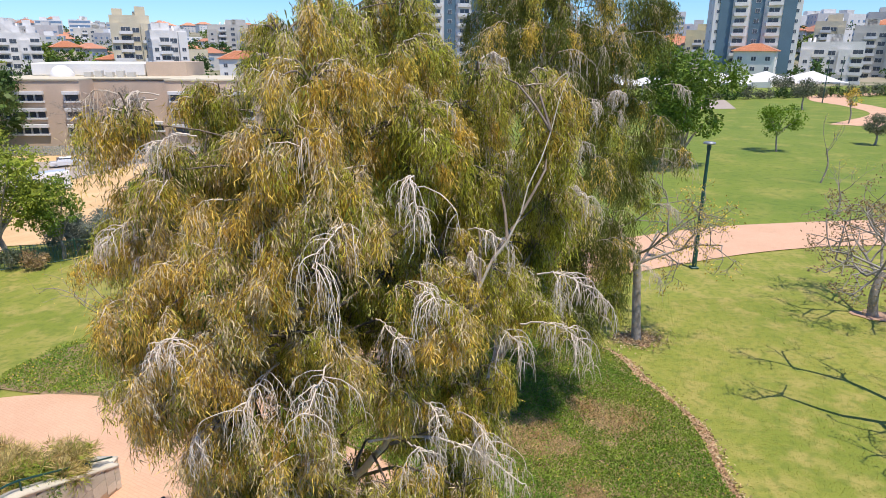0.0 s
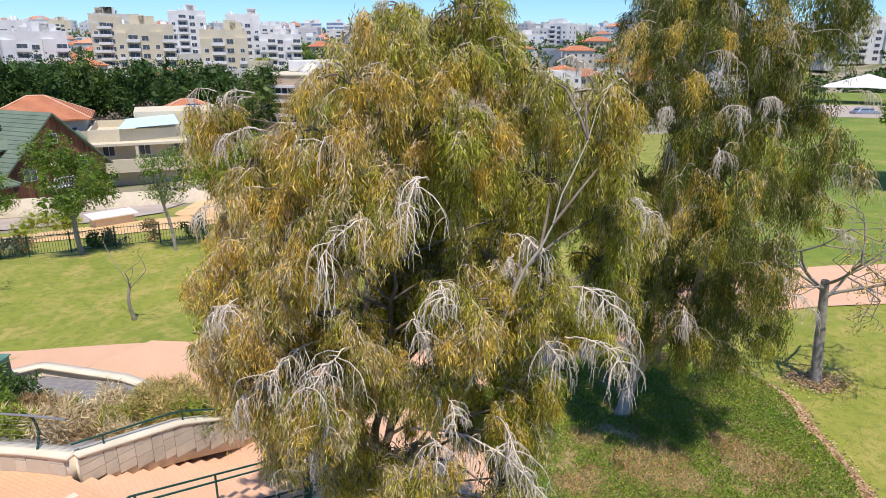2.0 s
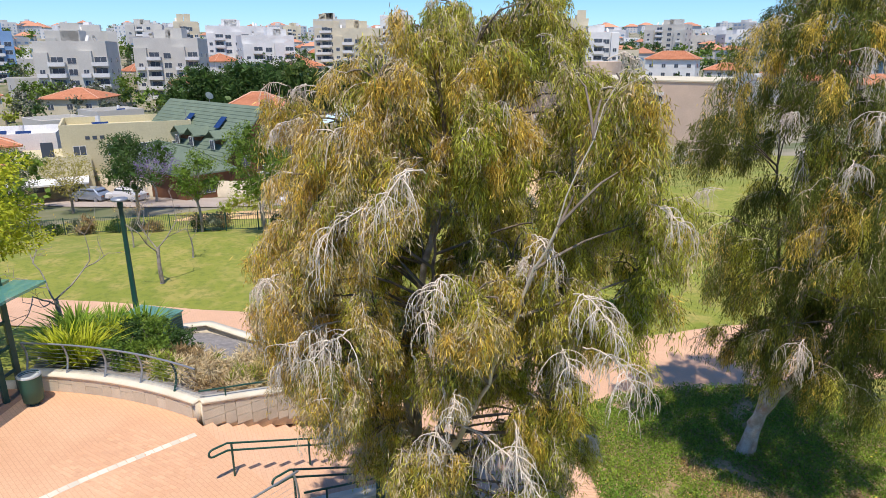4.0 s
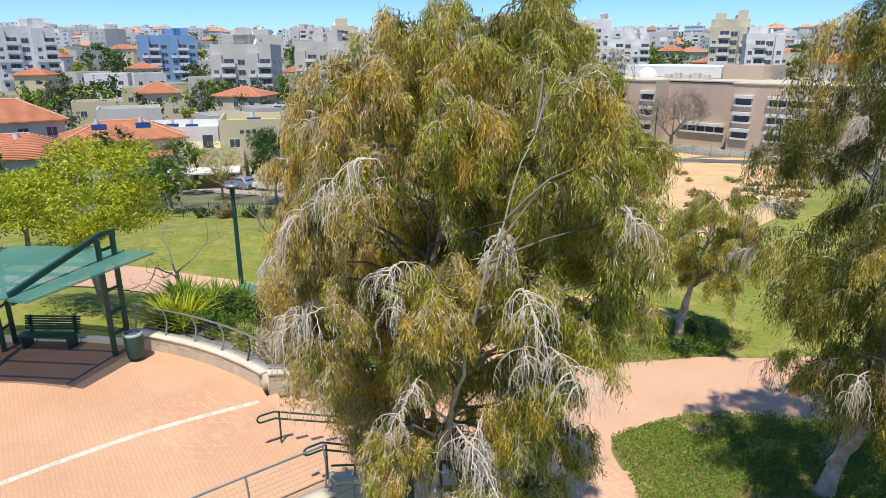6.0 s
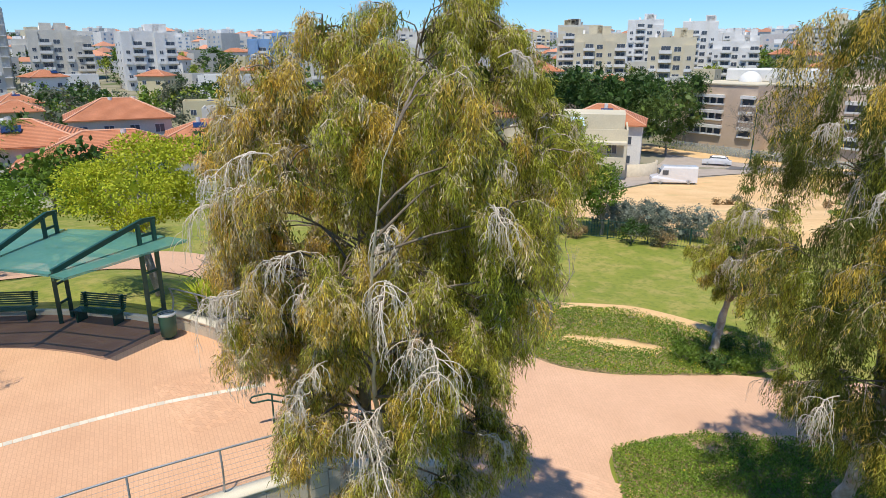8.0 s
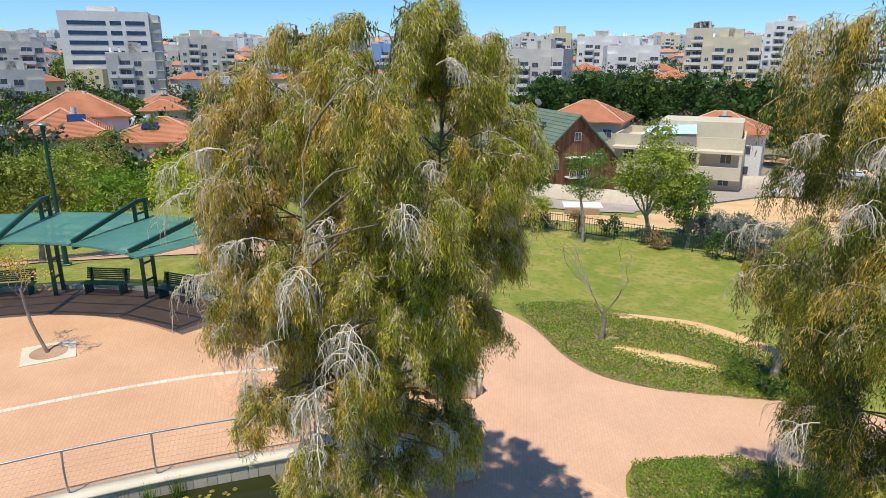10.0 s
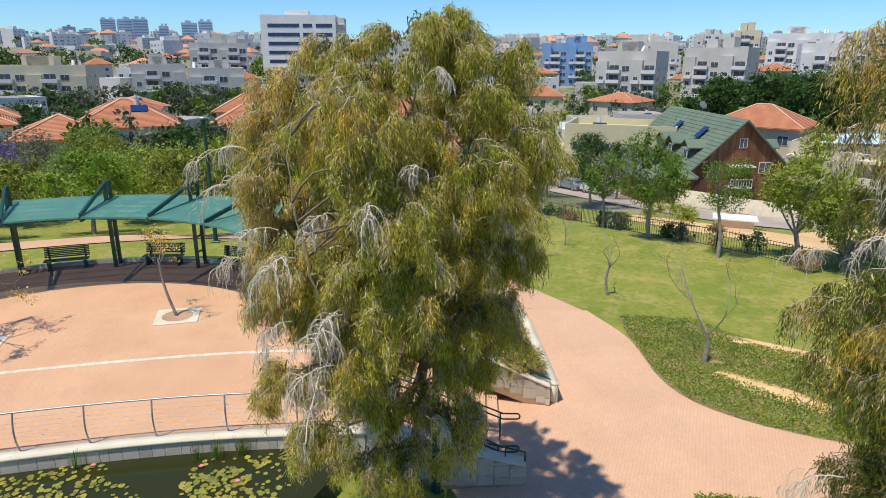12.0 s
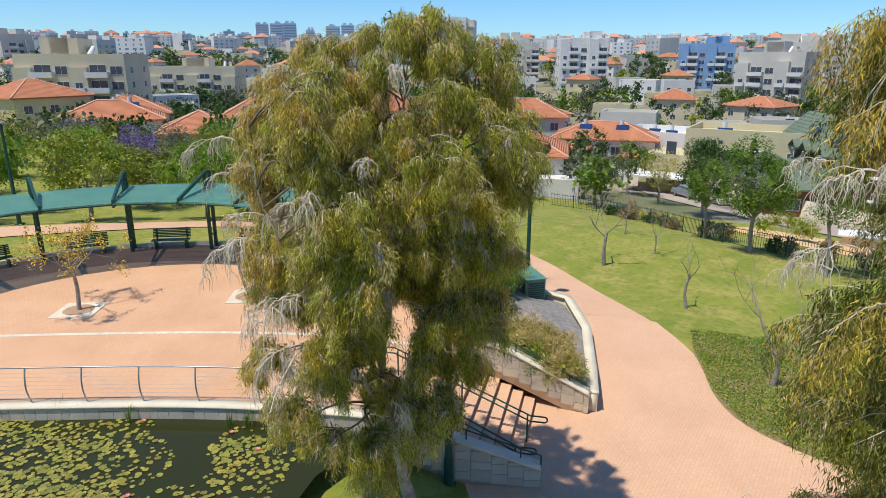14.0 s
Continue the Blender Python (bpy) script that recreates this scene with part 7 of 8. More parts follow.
Soup().tube([(-74, 49.5, 2.2), (-74, 49.5, 3.6)], 0.04, 6).done("dish_pole", GREY_STEEL)
bpy.data.objects["dish_pole"].parent = gh
bpy.data.objects["dish_pole"].matrix_parent_inverse = gh.matrix_basis.inverted()

ub = thing("utility_box", -41.0, 39.6, float(ground_z(-41.0, 39.6)), 62, "low concrete utility box with a white lid by the street", "box")
boxed("body", (-1.5, -0.9, -0.2), (1.5, 0.9, 0.85), STONE, ub, bevel=0.03)
boxed("lid", (-1.8, -1.15, 0.852), (1.8, 1.15, 0.98), WALLS["white"], ub, "flat white lid", bevel=0.02)

# garden wall along the street
strip_wall("wall_garden", spline([(-42, 53), (-52, 47.5), (-58, 43.5), (-66, 40.3), (-76, 38.8), (-95, 38.6)], 1.0), -9, -3.4, 0.25, STONE, "pale concrete garden wall along the street", "wall", tops=[-2.8, -3.2, -3.3, -3.6, -4.2, -5.2])

# white villa with terraces, yellow house, terracotta roofs
tv = villa(-66, 73, 43, 17, 13, 6.8, 1.0, "beige", flat=True, label="beige flat-roofed villa with terraces and an awning")
boxed("upper_floor", (-3, -3, 6.8), (8, 6, 9.6), WALLS["beige"], tv, bevel=0)
boxed("canopy_slab", (-8.4, -8.6, 5.9), (8.4, -6.5, 6.25), WALLS["beige"], tv, bevel=0.02)
boxed("terrace_wall", (-8.4, -8.6, 2.8), (8.4, -8.35, 4.2), WALLS["beige"], tv, bevel=0.02)
boxed("terrace_floor", (-8.4, -8.6, 2.5), (8.4, -6.5, 2.8), WALLS["beige"], tv, bevel=0)
for xx in (-8.2, -3, 3, 8.2):
    boxed("column", (xx - 0.18, -8.55, 4.2), (xx + 0.18, -8.2, 5.9), WALLS["beige"], tv, bevel=0.01)
AWN = material("pale_blue_awning", (0.55, 0.72, 0.85), (0.5, 0.66, 0.8), 0.7, 1.0, 10.0, 0.1)
quads("awning", [(-5, -7.2, 7.9), (2.5, -7.2, 8.3), (2.0, -2.8, 9.2), (-4, -3.2, 8.8)], [[0, 1, 2, 3]], AWN, tv, "pale blue shade sail")
ty = villa(-81, 45, 64, 15, 11, 8.2, 0.9, "cream", flat=True, label="cream flat-roofed house with small terraces")
boxed("wing", (-13, -6.5, -1), (-7.5, 4, 5.2), WALLS["cream"], ty, bevel=0)
for xx in (-4.6, -3.8, -3.0):
    boxed("vent_opening", (xx - 0.25, -5.54, 7.3), (xx + 0.25, -5.505, 7.7), GLASS, ty, "small square wall opening", bevel=0)
boxed("loggia_window", (2.2, -5.55, 3.6), (6.2, -5.505, 5.6), GLASS, ty, "wide dark recessed window", bevel=0)
boxed("loggia_slab", (2.0, -5.75, 5.62), (6.4, -5.505, 5.75), WALLS["cream"], ty, bevel=0)
boxed("front_block", (-11.5, -8.5, -1), (-4.5, -5.51, 5.0), WALLS["cream"], ty, bevel=0.03)
for lo, hi in (((-11.5, -8.5, 5.0), (-4.5, -8.25, 5.8)), ((-11.5, -8.24, 5.0), (-11.25, -5.51, 5.8))):
    boxed("terrace_parapet", lo, hi, WALLS["cream"], ty, "cream terrace parapet", bevel=0.01)
for xx in (-10.4, -8.2, -6.0):
    boxed("front_window", (xx - 0.55, -8.54, 1.8), (xx + 0.55, -8.505, 3.2), GLASS, ty, bevel=0)
boxed("terrace_door", (-9.6, -6.53, 5.3), (-8.3, -6.505, 7.3), GLASS, ty, bevel=0)
boxed("carport_roof", (-14, -13, 3.2), (-5, -7.2, 3.4), WALLS["white"], ty, bevel=0)
for xx, yy in ((-13.6, -12.6), (-5.4, -12.6)):
    boxed("carport_post", (xx - 0.1, yy - 0.1, -1), (xx + 0.1, yy + 0.1, 3.2), WALLS["white"], ty, bevel=0)
rh = villa(-72.0, 10.5, 84, 17, 12, 4.6, 3.0, "white", label="white house with wide terracotta roofs and a round turret")
Soup().tube([(2.6, -4.2, 3.0), (2.6, -4.2, 6.1)], 3.6, 28).done("turret_wall", WALLS["white"], rh, "round white turret wall", True)
Soup().tube([(2.6, -4.2, 6.0), (2.6, -4.2, 6.15), (2.6, -4.2, 8.0)], [4.3, 4.3, 0.05], 28).done("turret_roof", TILE_RED, rh, "conical terracotta turret roof", True)
boxed("garage", (5.2, -8.8, -1.5), (10.4, -6.0, 2.6), WALLS["white"], rh, bevel=0.03)
villa(-80, 3, 84, 12, 11, 6.2, 2.6, "white", solar=2)
villa(-93.5, 27.5, 78, 15, 10, 6.4, 2.4, "white", wings=True, solar=2)
villa(-99, 38, 60, 12, 12, 7, 1.0, "white", flat=True, solar=2)
villa(-73.6, -41.6, 118, 12.5, 9.5, 4.4, 2.5, "white", solar=2)
villa(-69.0, -27.0, 112, 9, 9, 4.0, 2.5, "beige", solar=0)
villa(-76.5, -7.5, 96, 9, 9, 6.6, 3.0, "beige")
villa(-92, -8, 96, 12, 10, 8.8, 3.2, "white")
villa(-76, -22, 108, 11, 10, 6.0, 3.2, "white")
villa(-92, -50, 118, 12, 10, 5.6, 2.8, "white")
villa(-70, 84, 40, 13, 11, 8.0, 3.0, "white")
villa(-80, 66, 45, 12, 10, 9.4, 3.0, "beige", solar=0)
villa(-106, 15, 88, 14, 10, 9.0, 3.0, "grey", solar=2)

# ---- the school ----
sc = thing("school", -68, 131, -8.2, 2, "tan three-storey school with white framed window bands", "building")
boxed("wall", (-22.5, -4, -1), (-2.2, 16, 13.2), WALLS["tan"], sc, bevel=0)
boxed("wing", (-2.2, 1.5, -1), (14.0, 16, 13.0), WALLS["tan"], sc, bevel=0)
boxed("end_block", (14.0, -4, -1), (40, 16, 13.2), WALLS["tan"], sc, bevel=0)
for x0, y0, x1 in ((-22.7, -4.2, -2.21), (-2.2, 1.3, 14.0), (14.01, -4.2, 40.2)):
    boxed("roof_edge", (x0, y0, 13.2), (x1, 16, 13.5), WALLS["beige"], sc, "pale roof edge", bevel=0.03)
boxed("hall_roof", (-20, 12, 13.5), (4, 30, 16.2), WALLS["white"], sc, "white hall roof", bevel=0.2)
boxed("stair_tower", (4.5, 12, 13.5), (13, 24, 16.4), WALLS["tan"], sc, bevel=0.0)
dm = bmesh.new()
bmesh.ops.create_uvsphere(dm, u_segments=20, v_segments=10, radius=2.4)
part("dome", dm, WALLS["white"], sc, "white roof dome", True, m=pose(-12, 9, 13.4))
for k in range(5):
    boxed("roof_unit", (-6 + 2.2 * k, 6, 13.5), (-4.6 + 2.2 * k, 7.2, 14.5 + 0.3 * (k % 2)), WALLS["grey"], sc, "grey rooftop unit", bevel=0.03)
for xc, wd, y0, rows, k in ((-13.3, 4.1, -4, (3.2, 6.3, 9.5), 5), (-3.9, 1.5, -4, (3.2, 6.3, 9.5), 1), (16.4, 1.7, -4, (3.2, 6.3, 9.5), 1), (26, 5.0, -4, (3.2, 6.3, 9.5), 6), (6, 5.0, 1.5, (3.2,), 5)):
    for zz in rows:
        fr = boxed("window_band", (xc - wd, y0 - 0.9, zz + 1.1), (xc + wd, y0 - 0.02, zz + 1.75), WALLS["white"], sc, "white projecting window hood", bevel=0.02)
        boxed("sill", (xc - wd, y0 - 0.55, zz - 0.45), (xc + wd, y0 - 0.02, zz - 0.1), WALLS["white"], fr, bevel=0.02)
        for i in range(k):
            a = xc - wd + 0.25 + i * (2 * wd - 0.3) / k
            boxed("pane", (a, y0 - 0.16, zz - 0.09), (a + (2 * wd - 0.3) / k - 0.3, y0 - 0.05, zz + 1.09), GLASS, fr, bevel=0)
            boxed("mullion", (a - 0.22, y0 - 0.5, zz - 0.09), (a - 0.04, y0 - 0.02, zz + 1.09), WALLS["white"], fr, bevel=0)
bare_tree("school_tree", -62, 121, 3.0, 0.4, 4.6, 4, "large grey leafless tree in front of the school", 141, 0.8, 0.12, (3, 5), LEAF_TWIGS, 4, 0.2, limbs=6, group="")
MESH = material("grey_wire_mesh", (0.42, 0.45, 0.42), (0.36, 0.39, 0.36), 0.6, 1.0, 20.0, 0.1, pierced=0.55)
ribbon("sand_verge", [(-90, 109), (-70, 110), (-56, 112), (-36, 112)], [(-90, 117.5), (-70, 118), (-56, 118.5), (-36, 119)], SAND, 0.1, "dry sandy verge before the school fence", "ground", 30, 6)
strip_wall("fence_school", [(-84, 117), (-60, 117.5), (-40, 118)], -9, -6.2, 0.06, MESH, "grey mesh fence in front of the school", "fence")
for k in range(13):
    px = -84 + 3.6 * k
    fp = thing("fence_post", px, 117.1 + 0.01 * k, float(ground_z(px, 117)) - 0.2, 0, "grey steel post of the school fence", "fence post", "school fence posts")
    rail("shaft", [(0, 0, 0), (0, 0, 2.3)], 0.06, GREY_STEEL, fp, n=6)
strip_wall("wall_round", [(-62 + 5.5 * math.cos(a), 80 + 5.5 * math.sin(a)) for a in np.linspace(-2.6, 0.9, 24)], -8.5, -4.6, 0.3, STONE, "curved pale stone wall at the street corner", "wall")


# ---- vehicles ----
TYRE = material("tyre_rubber", (0.02, 0.02, 0.02), (0.015, 0.015, 0.015), 0.8, 5.0, 40.0, 0.1)


def car(x, y, yaw, paint, label, z=None, length=4.4, height=1.55, van=False):
    """A parked car: lofted body, glass band, wheels with rims, lamps."""
    z = float(ground_z(x, y)) + 0.1 if z is None else z
    t = thing("van" if van else "car", x, y, z, yaw, label, "van" if van else "car", "parked vehicles")
    L, W = length, 1.8 if not van else 2.0
    prof = [(-0.5, 0.35), (-0.5, 0.75), (-0.46, 0.95), (-0.28, 0.98), (-0.16, height), (0.26, height * 1.0), (0.42, 0.98), (0.5, 0.9), (0.5, 0.35)] if not van else [(-0.5, 0.35), (-0.5, 0.95), (-0.36, 1.2), (-0.24, height), (0.5, height), (0.5, 0.35)]
    bm = bmesh.new()
    ring = []
    for s, k in ((-1, 0.9), (-0.86, 1.0), (0.86, 1.0), (1, 0.9)):
        ring.append([bm.verts.new((px * L, s * W / 2 * (0.86 if pz > 1.1 else 1), 0.35 + (pz - 0.35) * k if abs(s) == 1 else pz)) for px, pz in prof])
    n = len(prof)
    for a, b in zip(ring, ring[1:]):
        for i in range(n):
            bm.faces.new((a[i], a[(i + 1) % n], b[(i + 1) % n], b[i]))
    bm.faces.new(ring[0])
    bm.faces.new(ring[-1][::-1])
    body = part("body", bm, paint, t)
    zt = height
    if not van:
        for s in (-1, 1):
            boxed("side_window", (-0.2 * L, s * 0.80 - 0.02, 1.0), (0.3 * L, s * 0.80 + 0.02, zt - 0.12), GLASS, t, bevel=0.0)
        boxed("windscreen", (-0.26 * L, -0.62, 1.02), (-0.18 * L, 0.62, zt - 0.14), GLASS, t, bevel=0.0)
        boxed("rear_window", (0.31 * L, -0.62, 1.02), (0.37 * L, 0.62, zt - 0.2), GLASS, t, bevel=0.0)
    else:
        boxed("windscreen", (-0.345 * L, -0.8, 1.28), (-0.30 * L, 0.8, zt - 0.45), GLASS, t, bevel=0.0)
        for s in (-1, 1):
            boxed("side_window", (-0.27 * L, s * 0.9 - 0.02, 1.3), (-0.14 * L, s * 0.9 + 0.02, zt - 0.5), GLASS, t, bevel=0.0)
    for wx in (-0.31, 0.31):
        for s in (-1, 1):
            w = Soup().tube([(0, -0.11, 0), (0, 0.11, 0)], 0.33, 18).done("wheel", TYRE, t, "black tyre", True)
            w.matrix_basis = pose(wx * L, s * (W / 2 - 0.08), 0.33)
            bm = bmesh.new()
            bmesh.ops.create_circle(bm, cap_ends=True, radius=0.21, segments=12)
            part("rim", bm, GREY_STEEL, w, m=pose(0, s * 0.115, 0, 90))
    for s in (-1, 1):
        boxed("headlight", (-0.505 * L, s * 0.65 - 0.16, 0.68), (-0.485 * L, s * 0.65 + 0.16, 0.82), WALLS["white"], t, bevel=0.01)
        boxed("tail_light", (0.485 * L, s * 0.65 - 0.14, 0.7), (0.505 * L, s * 0.65 + 0.14, 0.86), TILE_RED, t, bevel=0.01)
    return t


CARW = material("white_car_paint", (0.75, 0.75, 0.76), (0.7, 0.7, 0.71), 0.25, 2.0, 20.0, 0.0, coat=0.6)
CARS = material("silver_blue_car_paint", (0.35, 0.40, 0.48), (0.3, 0.35, 0.42), 0.25, 2.0, 20.0, 0.0, metal=0.4, coat=0.6)
CARD = material("dark_car_paint", (0.04, 0.045, 0.06), (0.03, 0.035, 0.05), 0.25, 2.0, 20.0, 0.0, coat=0.6)
car(-62.3, 105.0, 35, CARW, "white estate car parked by the school", length=4.8, height=1.65)
car(-47.5, 74.5, 50, CARW, "white delivery van parked on the street", length=5.8, height=2.4, van=True)
car(-70.5, 34.4, 20, CARS, "silver-blue hatchback parked on the street")
car(-66.0, 36.2, 20, CARW, "white hatchback parked on the street")
car(-78.0, 35.5, 15, CARD, "dark hatchback parked on the street")
car(40, 133, 20, CARW, "white car in the far car park")
car(45, 135, 20, CARD, "dark car in the far car park")
car(50, 137, 20, CARW, "white car in the far car park")
car(34, 131, 200, CARS, "silver car in the far car park")
sheet("car_park", [(10, 120), (58, 128), (66, 152), (10, 150)], 0.07, PAVEMENT, "pale car park beyond the lawn", "road")
# shade sails over the car park
SAIL = material("white_shade_sail", (0.78, 0.77, 0.74), (0.7, 0.69, 0.66), 0.8, 0.5, 6.0, 0.1)
for k in range(5):
    sx, sy = 40 + 15 * k, 158 + 5 * k
    sail = thing("shade_sail", sx, sy, 0, -18, "white peaked shade sail over the car park", "canopy", "shade sails")
    quads("fabric", [(-8, -5, 3.2), (0, -5, 3.4), (8, -5, 3.2), (8, 5, 3.4), (0, 0, 6.0), (-8, 5, 3.4), (0, 5, 3.5)], [[0, 1, 4, 5], [1, 2, 3, 4], [4, 3, 6, 5]], SAIL, sail)
    for px, py in ((-8, -5), (8, -5), (8, 5), (-8, 5)):
        rail("mast", [(px, py, 0), (px, py, 3.6)], 0.1, GREY_STEEL, sail, n=6)
for k in range(24):
    x, y = 62 + k * 5.2, 152 + k * 1.6
    shrub("boundary_shrub", float(x), float(y), -0.1, float(gp.uniform(2.2, 3.4)), float(gp.uniform(2.6, 3.6)), (LEAF_GREYGREEN, LEAF_DARK, LEAF_GREYGREEN)[k % 3], "grey-green hedge shrub at the far edge of the lawn", 500 + k, 0.35, 700, group="boundary hedge")


# ---- filler town: houses, gardens and woods up to the skyline ----
gt = np.random.default_rng(77)


def free(x, y):
    """True where no placed building or park stands."""
    az = math.degrees(math.atan2(-x, y))
    return az > 34 or az < -60


built = [(o.location.x, o.location.y) for o in scene.objects if o.type == "EMPTY" and o.name.split(".")[0] in ("house", "timber_house", "school", "apartment_building")]
count = 0
while count < 95:
    az, D = radians(gt.uniform(36, 128)), gt.uniform(112, 430)
    x, y = 5 - D * math.sin(az), 5 + D * math.cos(az)
    if all((x - u) ** 2 + (y - v) ** 2 > 17 ** 2 for u, v in built) and not (-100 < x < -20 and 90 < y < 175):
        built.append((x, y))
        flat = gt.random() < 0.5
        villa(round(x, 1), round(y, 1), round(math.degrees(az) + gt.uniform(-35, 35)), gt.uniform(9, 14), gt.uniform(8, 12), gt.uniform(5.5, 8.5), gt.uniform(2.2, 3.2) if not flat else 0.9, ("white", "white", "beige", "grey", "cream")[gt.integers(0, 5)], flat=flat, solar=int(gt.integers(0, 2)))
        count += 1
count = 0
while count < 46:
    az, D = radians(gt.uniform(-36, 36)), gt.uniform(200, 480)
    x, y = 5 - D * math.sin(az), 5 + D * math.cos(az)
    if all((x - u) ** 2 + (y - v) ** 2 > 17 ** 2 for u, v in built) and not (x > 50 and y < 200):
        built.append((x, y))
        flat = gt.random() < 0.6
        villa(round(x, 1), round(y, 1), round(math.degrees(az) + gt.uniform(-35, 35)), gt.uniform(11, 18), gt.uniform(9, 12), gt.uniform(6, 11), gt.uniform(2.2, 3.0) if not flat else 0.9, ("white", "white", "beige", "grey", "white")[gt.integers(0, 5)], flat=flat, solar=int(gt.integers(0, 2)))
        count += 1
count = 0
while count < 22:
    az, D = radians(gt.uniform(-34, 128)), gt.uniform(330, 620)
    x, y = 5 - D * math.sin(az), 5 + D * math.cos(az)
    if all((x - u) ** 2 + (y - v) ** 2 > 26 ** 2 for u, v in built):
        built.append((x, y))
        apartment(round(x, 1), round(y, 1), round(math.degrees(az) + gt.uniform(-30, 30)), gt.uniform(14, 24), 13, gt.uniform(12, 20), ("white", "white", "grey", "beige")[gt.integers(0, 4)], cols=4, free=True)
        count += 1


def woods(name, places, mat, label, seed, leaf=0.62, per=150, lumps=9):
    """Joined far tree crowns with trunks."""
    g = np.random.default_rng(seed)
    t = thing(name, 0, 0, 0, 0, label, "trees", kind="stuff")
    V, Q, n = [], [], 0
    CV, CF, cn = [], [], 0
    tr = Soup()
    for x, y, h, r in places:
        z = float(ground_z(x, y))
        p, d, cl = crown_points(g, per, r, h * 0.18, h, lumps, 0.85)
        v, q = leaf_quads(p, d + g.normal(0, 0.6, p.shape), leaf, leaf * 0.75, g)
        cv, cf = cores(cl, g, 0.5, 0.85, 14)
        CV.append(cv + np.array([x, y, z]))
        CF.append(cf + cn)
        cn += len(cv)
        V.append(v + np.array([x, y, z]))
        Q.append(q + n)
        n += len(v)
        tr.tube([(x, y, z - 0.5), (x, y, z + h * 0.5)], [0.25, 0.12], 5)
    quads("crown", np.concatenate(V), np.concatenate(Q), mat, t)
    quads("crown_heart", np.concatenate(CV), np.concatenate(CF), mat, t)
    tr.done("trunk", BARK_GREY, t)


for k, mat in enumerate((LEAF_DARK, LEAF_GREEN, LEAF_LIME2, LEAF_GREYGREEN, LEAF_DARK)):
    places = []
    while len(places) < 84:
        az, D = radians(gt.uniform(30, 130)), 62 + 400 * gt.uniform(0, 1) ** 1.4
        x, y = 5 - D * math.sin(az), 5 + D * math.cos(az)
        if all((x - u) ** 2 + (y - v) ** 2 > 8.5 ** 2 for u, v in built) and not (-105 < x < -12 and 38 < y < 165) and not (-100 < x < -40 and 24 < y < 60):
            places.append((x, y, gt.uniform(4.5, 7.5) + (3 if D > 150 else 0), gt.uniform(2.4, 4.2) + (1.5 if D > 150 else 0)))
    woods("woods", places, mat, "mixed green garden trees between the houses", 600 + k)
big = []
for k in range(32):
    az, D = radians(gt.uniform(36, 59)), gt.uniform(125, 172)
    big.append((5 - D * math.sin(az), 5 + D * math.cos(az), gt.uniform(14.5, 19), gt.uniform(6, 9)))
woods("woods", big[:10], LEAF_GROVE, "dense green grove behind the houses", 620, 0.36, 3600, 30)
woods("woods", big[10:], LEAF_DARK, "deep green grove behind the houses", 623, 0.36, 3600, 30)
LEAF_TWIGGY = material("grey_brown_twigs", (0.27, 0.22, 0.16), (0.20, 0.165, 0.12), 0.8, 0.8, 3.0, 0.0, per="island", spread=0.35, translucent=0.15)
brown = []
for k in range(11):
    az, D = radians(gt.uniform(43, 60)), gt.uniform(108, 121)
    brown.append((5 - D * math.sin(az), 5 + D * math.cos(az), gt.uniform(8, 10.5), gt.uniform(4, 5.5)))
woods("woods", brown, LEAF_TWIGGY, "leafless grey-brown trees before the grove", 626, 0.4, 700, 16)
west = []
for k in range(46):
    az, D = radians(gt.uniform(86, 122)), gt.uniform(105, 185)
    west.append((5 - D * math.sin(az), 5 + D * math.cos(az), gt.uniform(7.5, 11.5), gt.uniform(3.5, 6)))
west = [q for q in west if all((q[0] - u) ** 2 + (q[1] - v) ** 2 > 9.5 ** 2 for u, v in built)]
woods("woods", west[::2], LEAF_DARK, "dark green trees among the western houses", 624, 0.45, 420, 16)
woods("woods", west[1::2], LEAF_GREYGREEN, "grey-green trees among the western houses", 625, 0.45, 420, 16)
belt = []
while len(belt) < 84:
    az, D = radians(gt.uniform(36, 120)), gt.uniform(168, 205)
    x, y = 5 - D * math.sin(az), 5 + D * math.cos(az)
    if all((x - u) ** 2 + (y - v) ** 2 > 9 ** 2 for u, v in built):
        belt.append((x, y, gt.uniform(8, 13), gt.uniform(4, 7)))
for k, mat in enumerate((LEAF_DARK, LEAF_GREEN, LEAF_GREYGREEN)):
    woods("woods", belt[k::3], mat, "belt of garden trees before the blocks of flats", 630 + k, 0.6, 380, 14)
far_n = []
while len(far_n) < 280:
    az, D = radians(gt.uniform(-36, 34)), gt.uniform(190, 520)
    x, y = 5 - D * math.sin(az), 5 + D * math.cos(az)
    if all((x - u) ** 2 + (y - v) ** 2 > 14 ** 2 for u, v in built) and not (x > 60 and y < 190):
        far_n.append((x, y, gt.uniform(6, 11), gt.uniform(4, 7.5)))
woods("woods", far_n, LEAF_DARK, "trees between the distant buildings", 621, 0.9, 70, 7)

# weeds on the bare plot
for k in range(34):
    f, e = gt.uniform(0, 1), gt.uniform(0, 1)
    x, y = -24 - 20 * f + 13 * e, 43.5 + 44 * f + 6 * e
    if k % 2:
        x, y = -10.5 - 20 * f + gt.normal(0, 0.9), 46 + 56 * f
    shrub("weed", float(x), float(y), float(ground_z(x, y)) - 0.02, float(gt.uniform(0.3, 0.9)), float(gt.uniform(0.5, 1.5)), (LEAF_GREYGREEN, LEAF_GREEN, LEAF_DRY)[k % 3], "low weeds on the sandy plot", 660 + k, 0.14, 350, group="weeds")

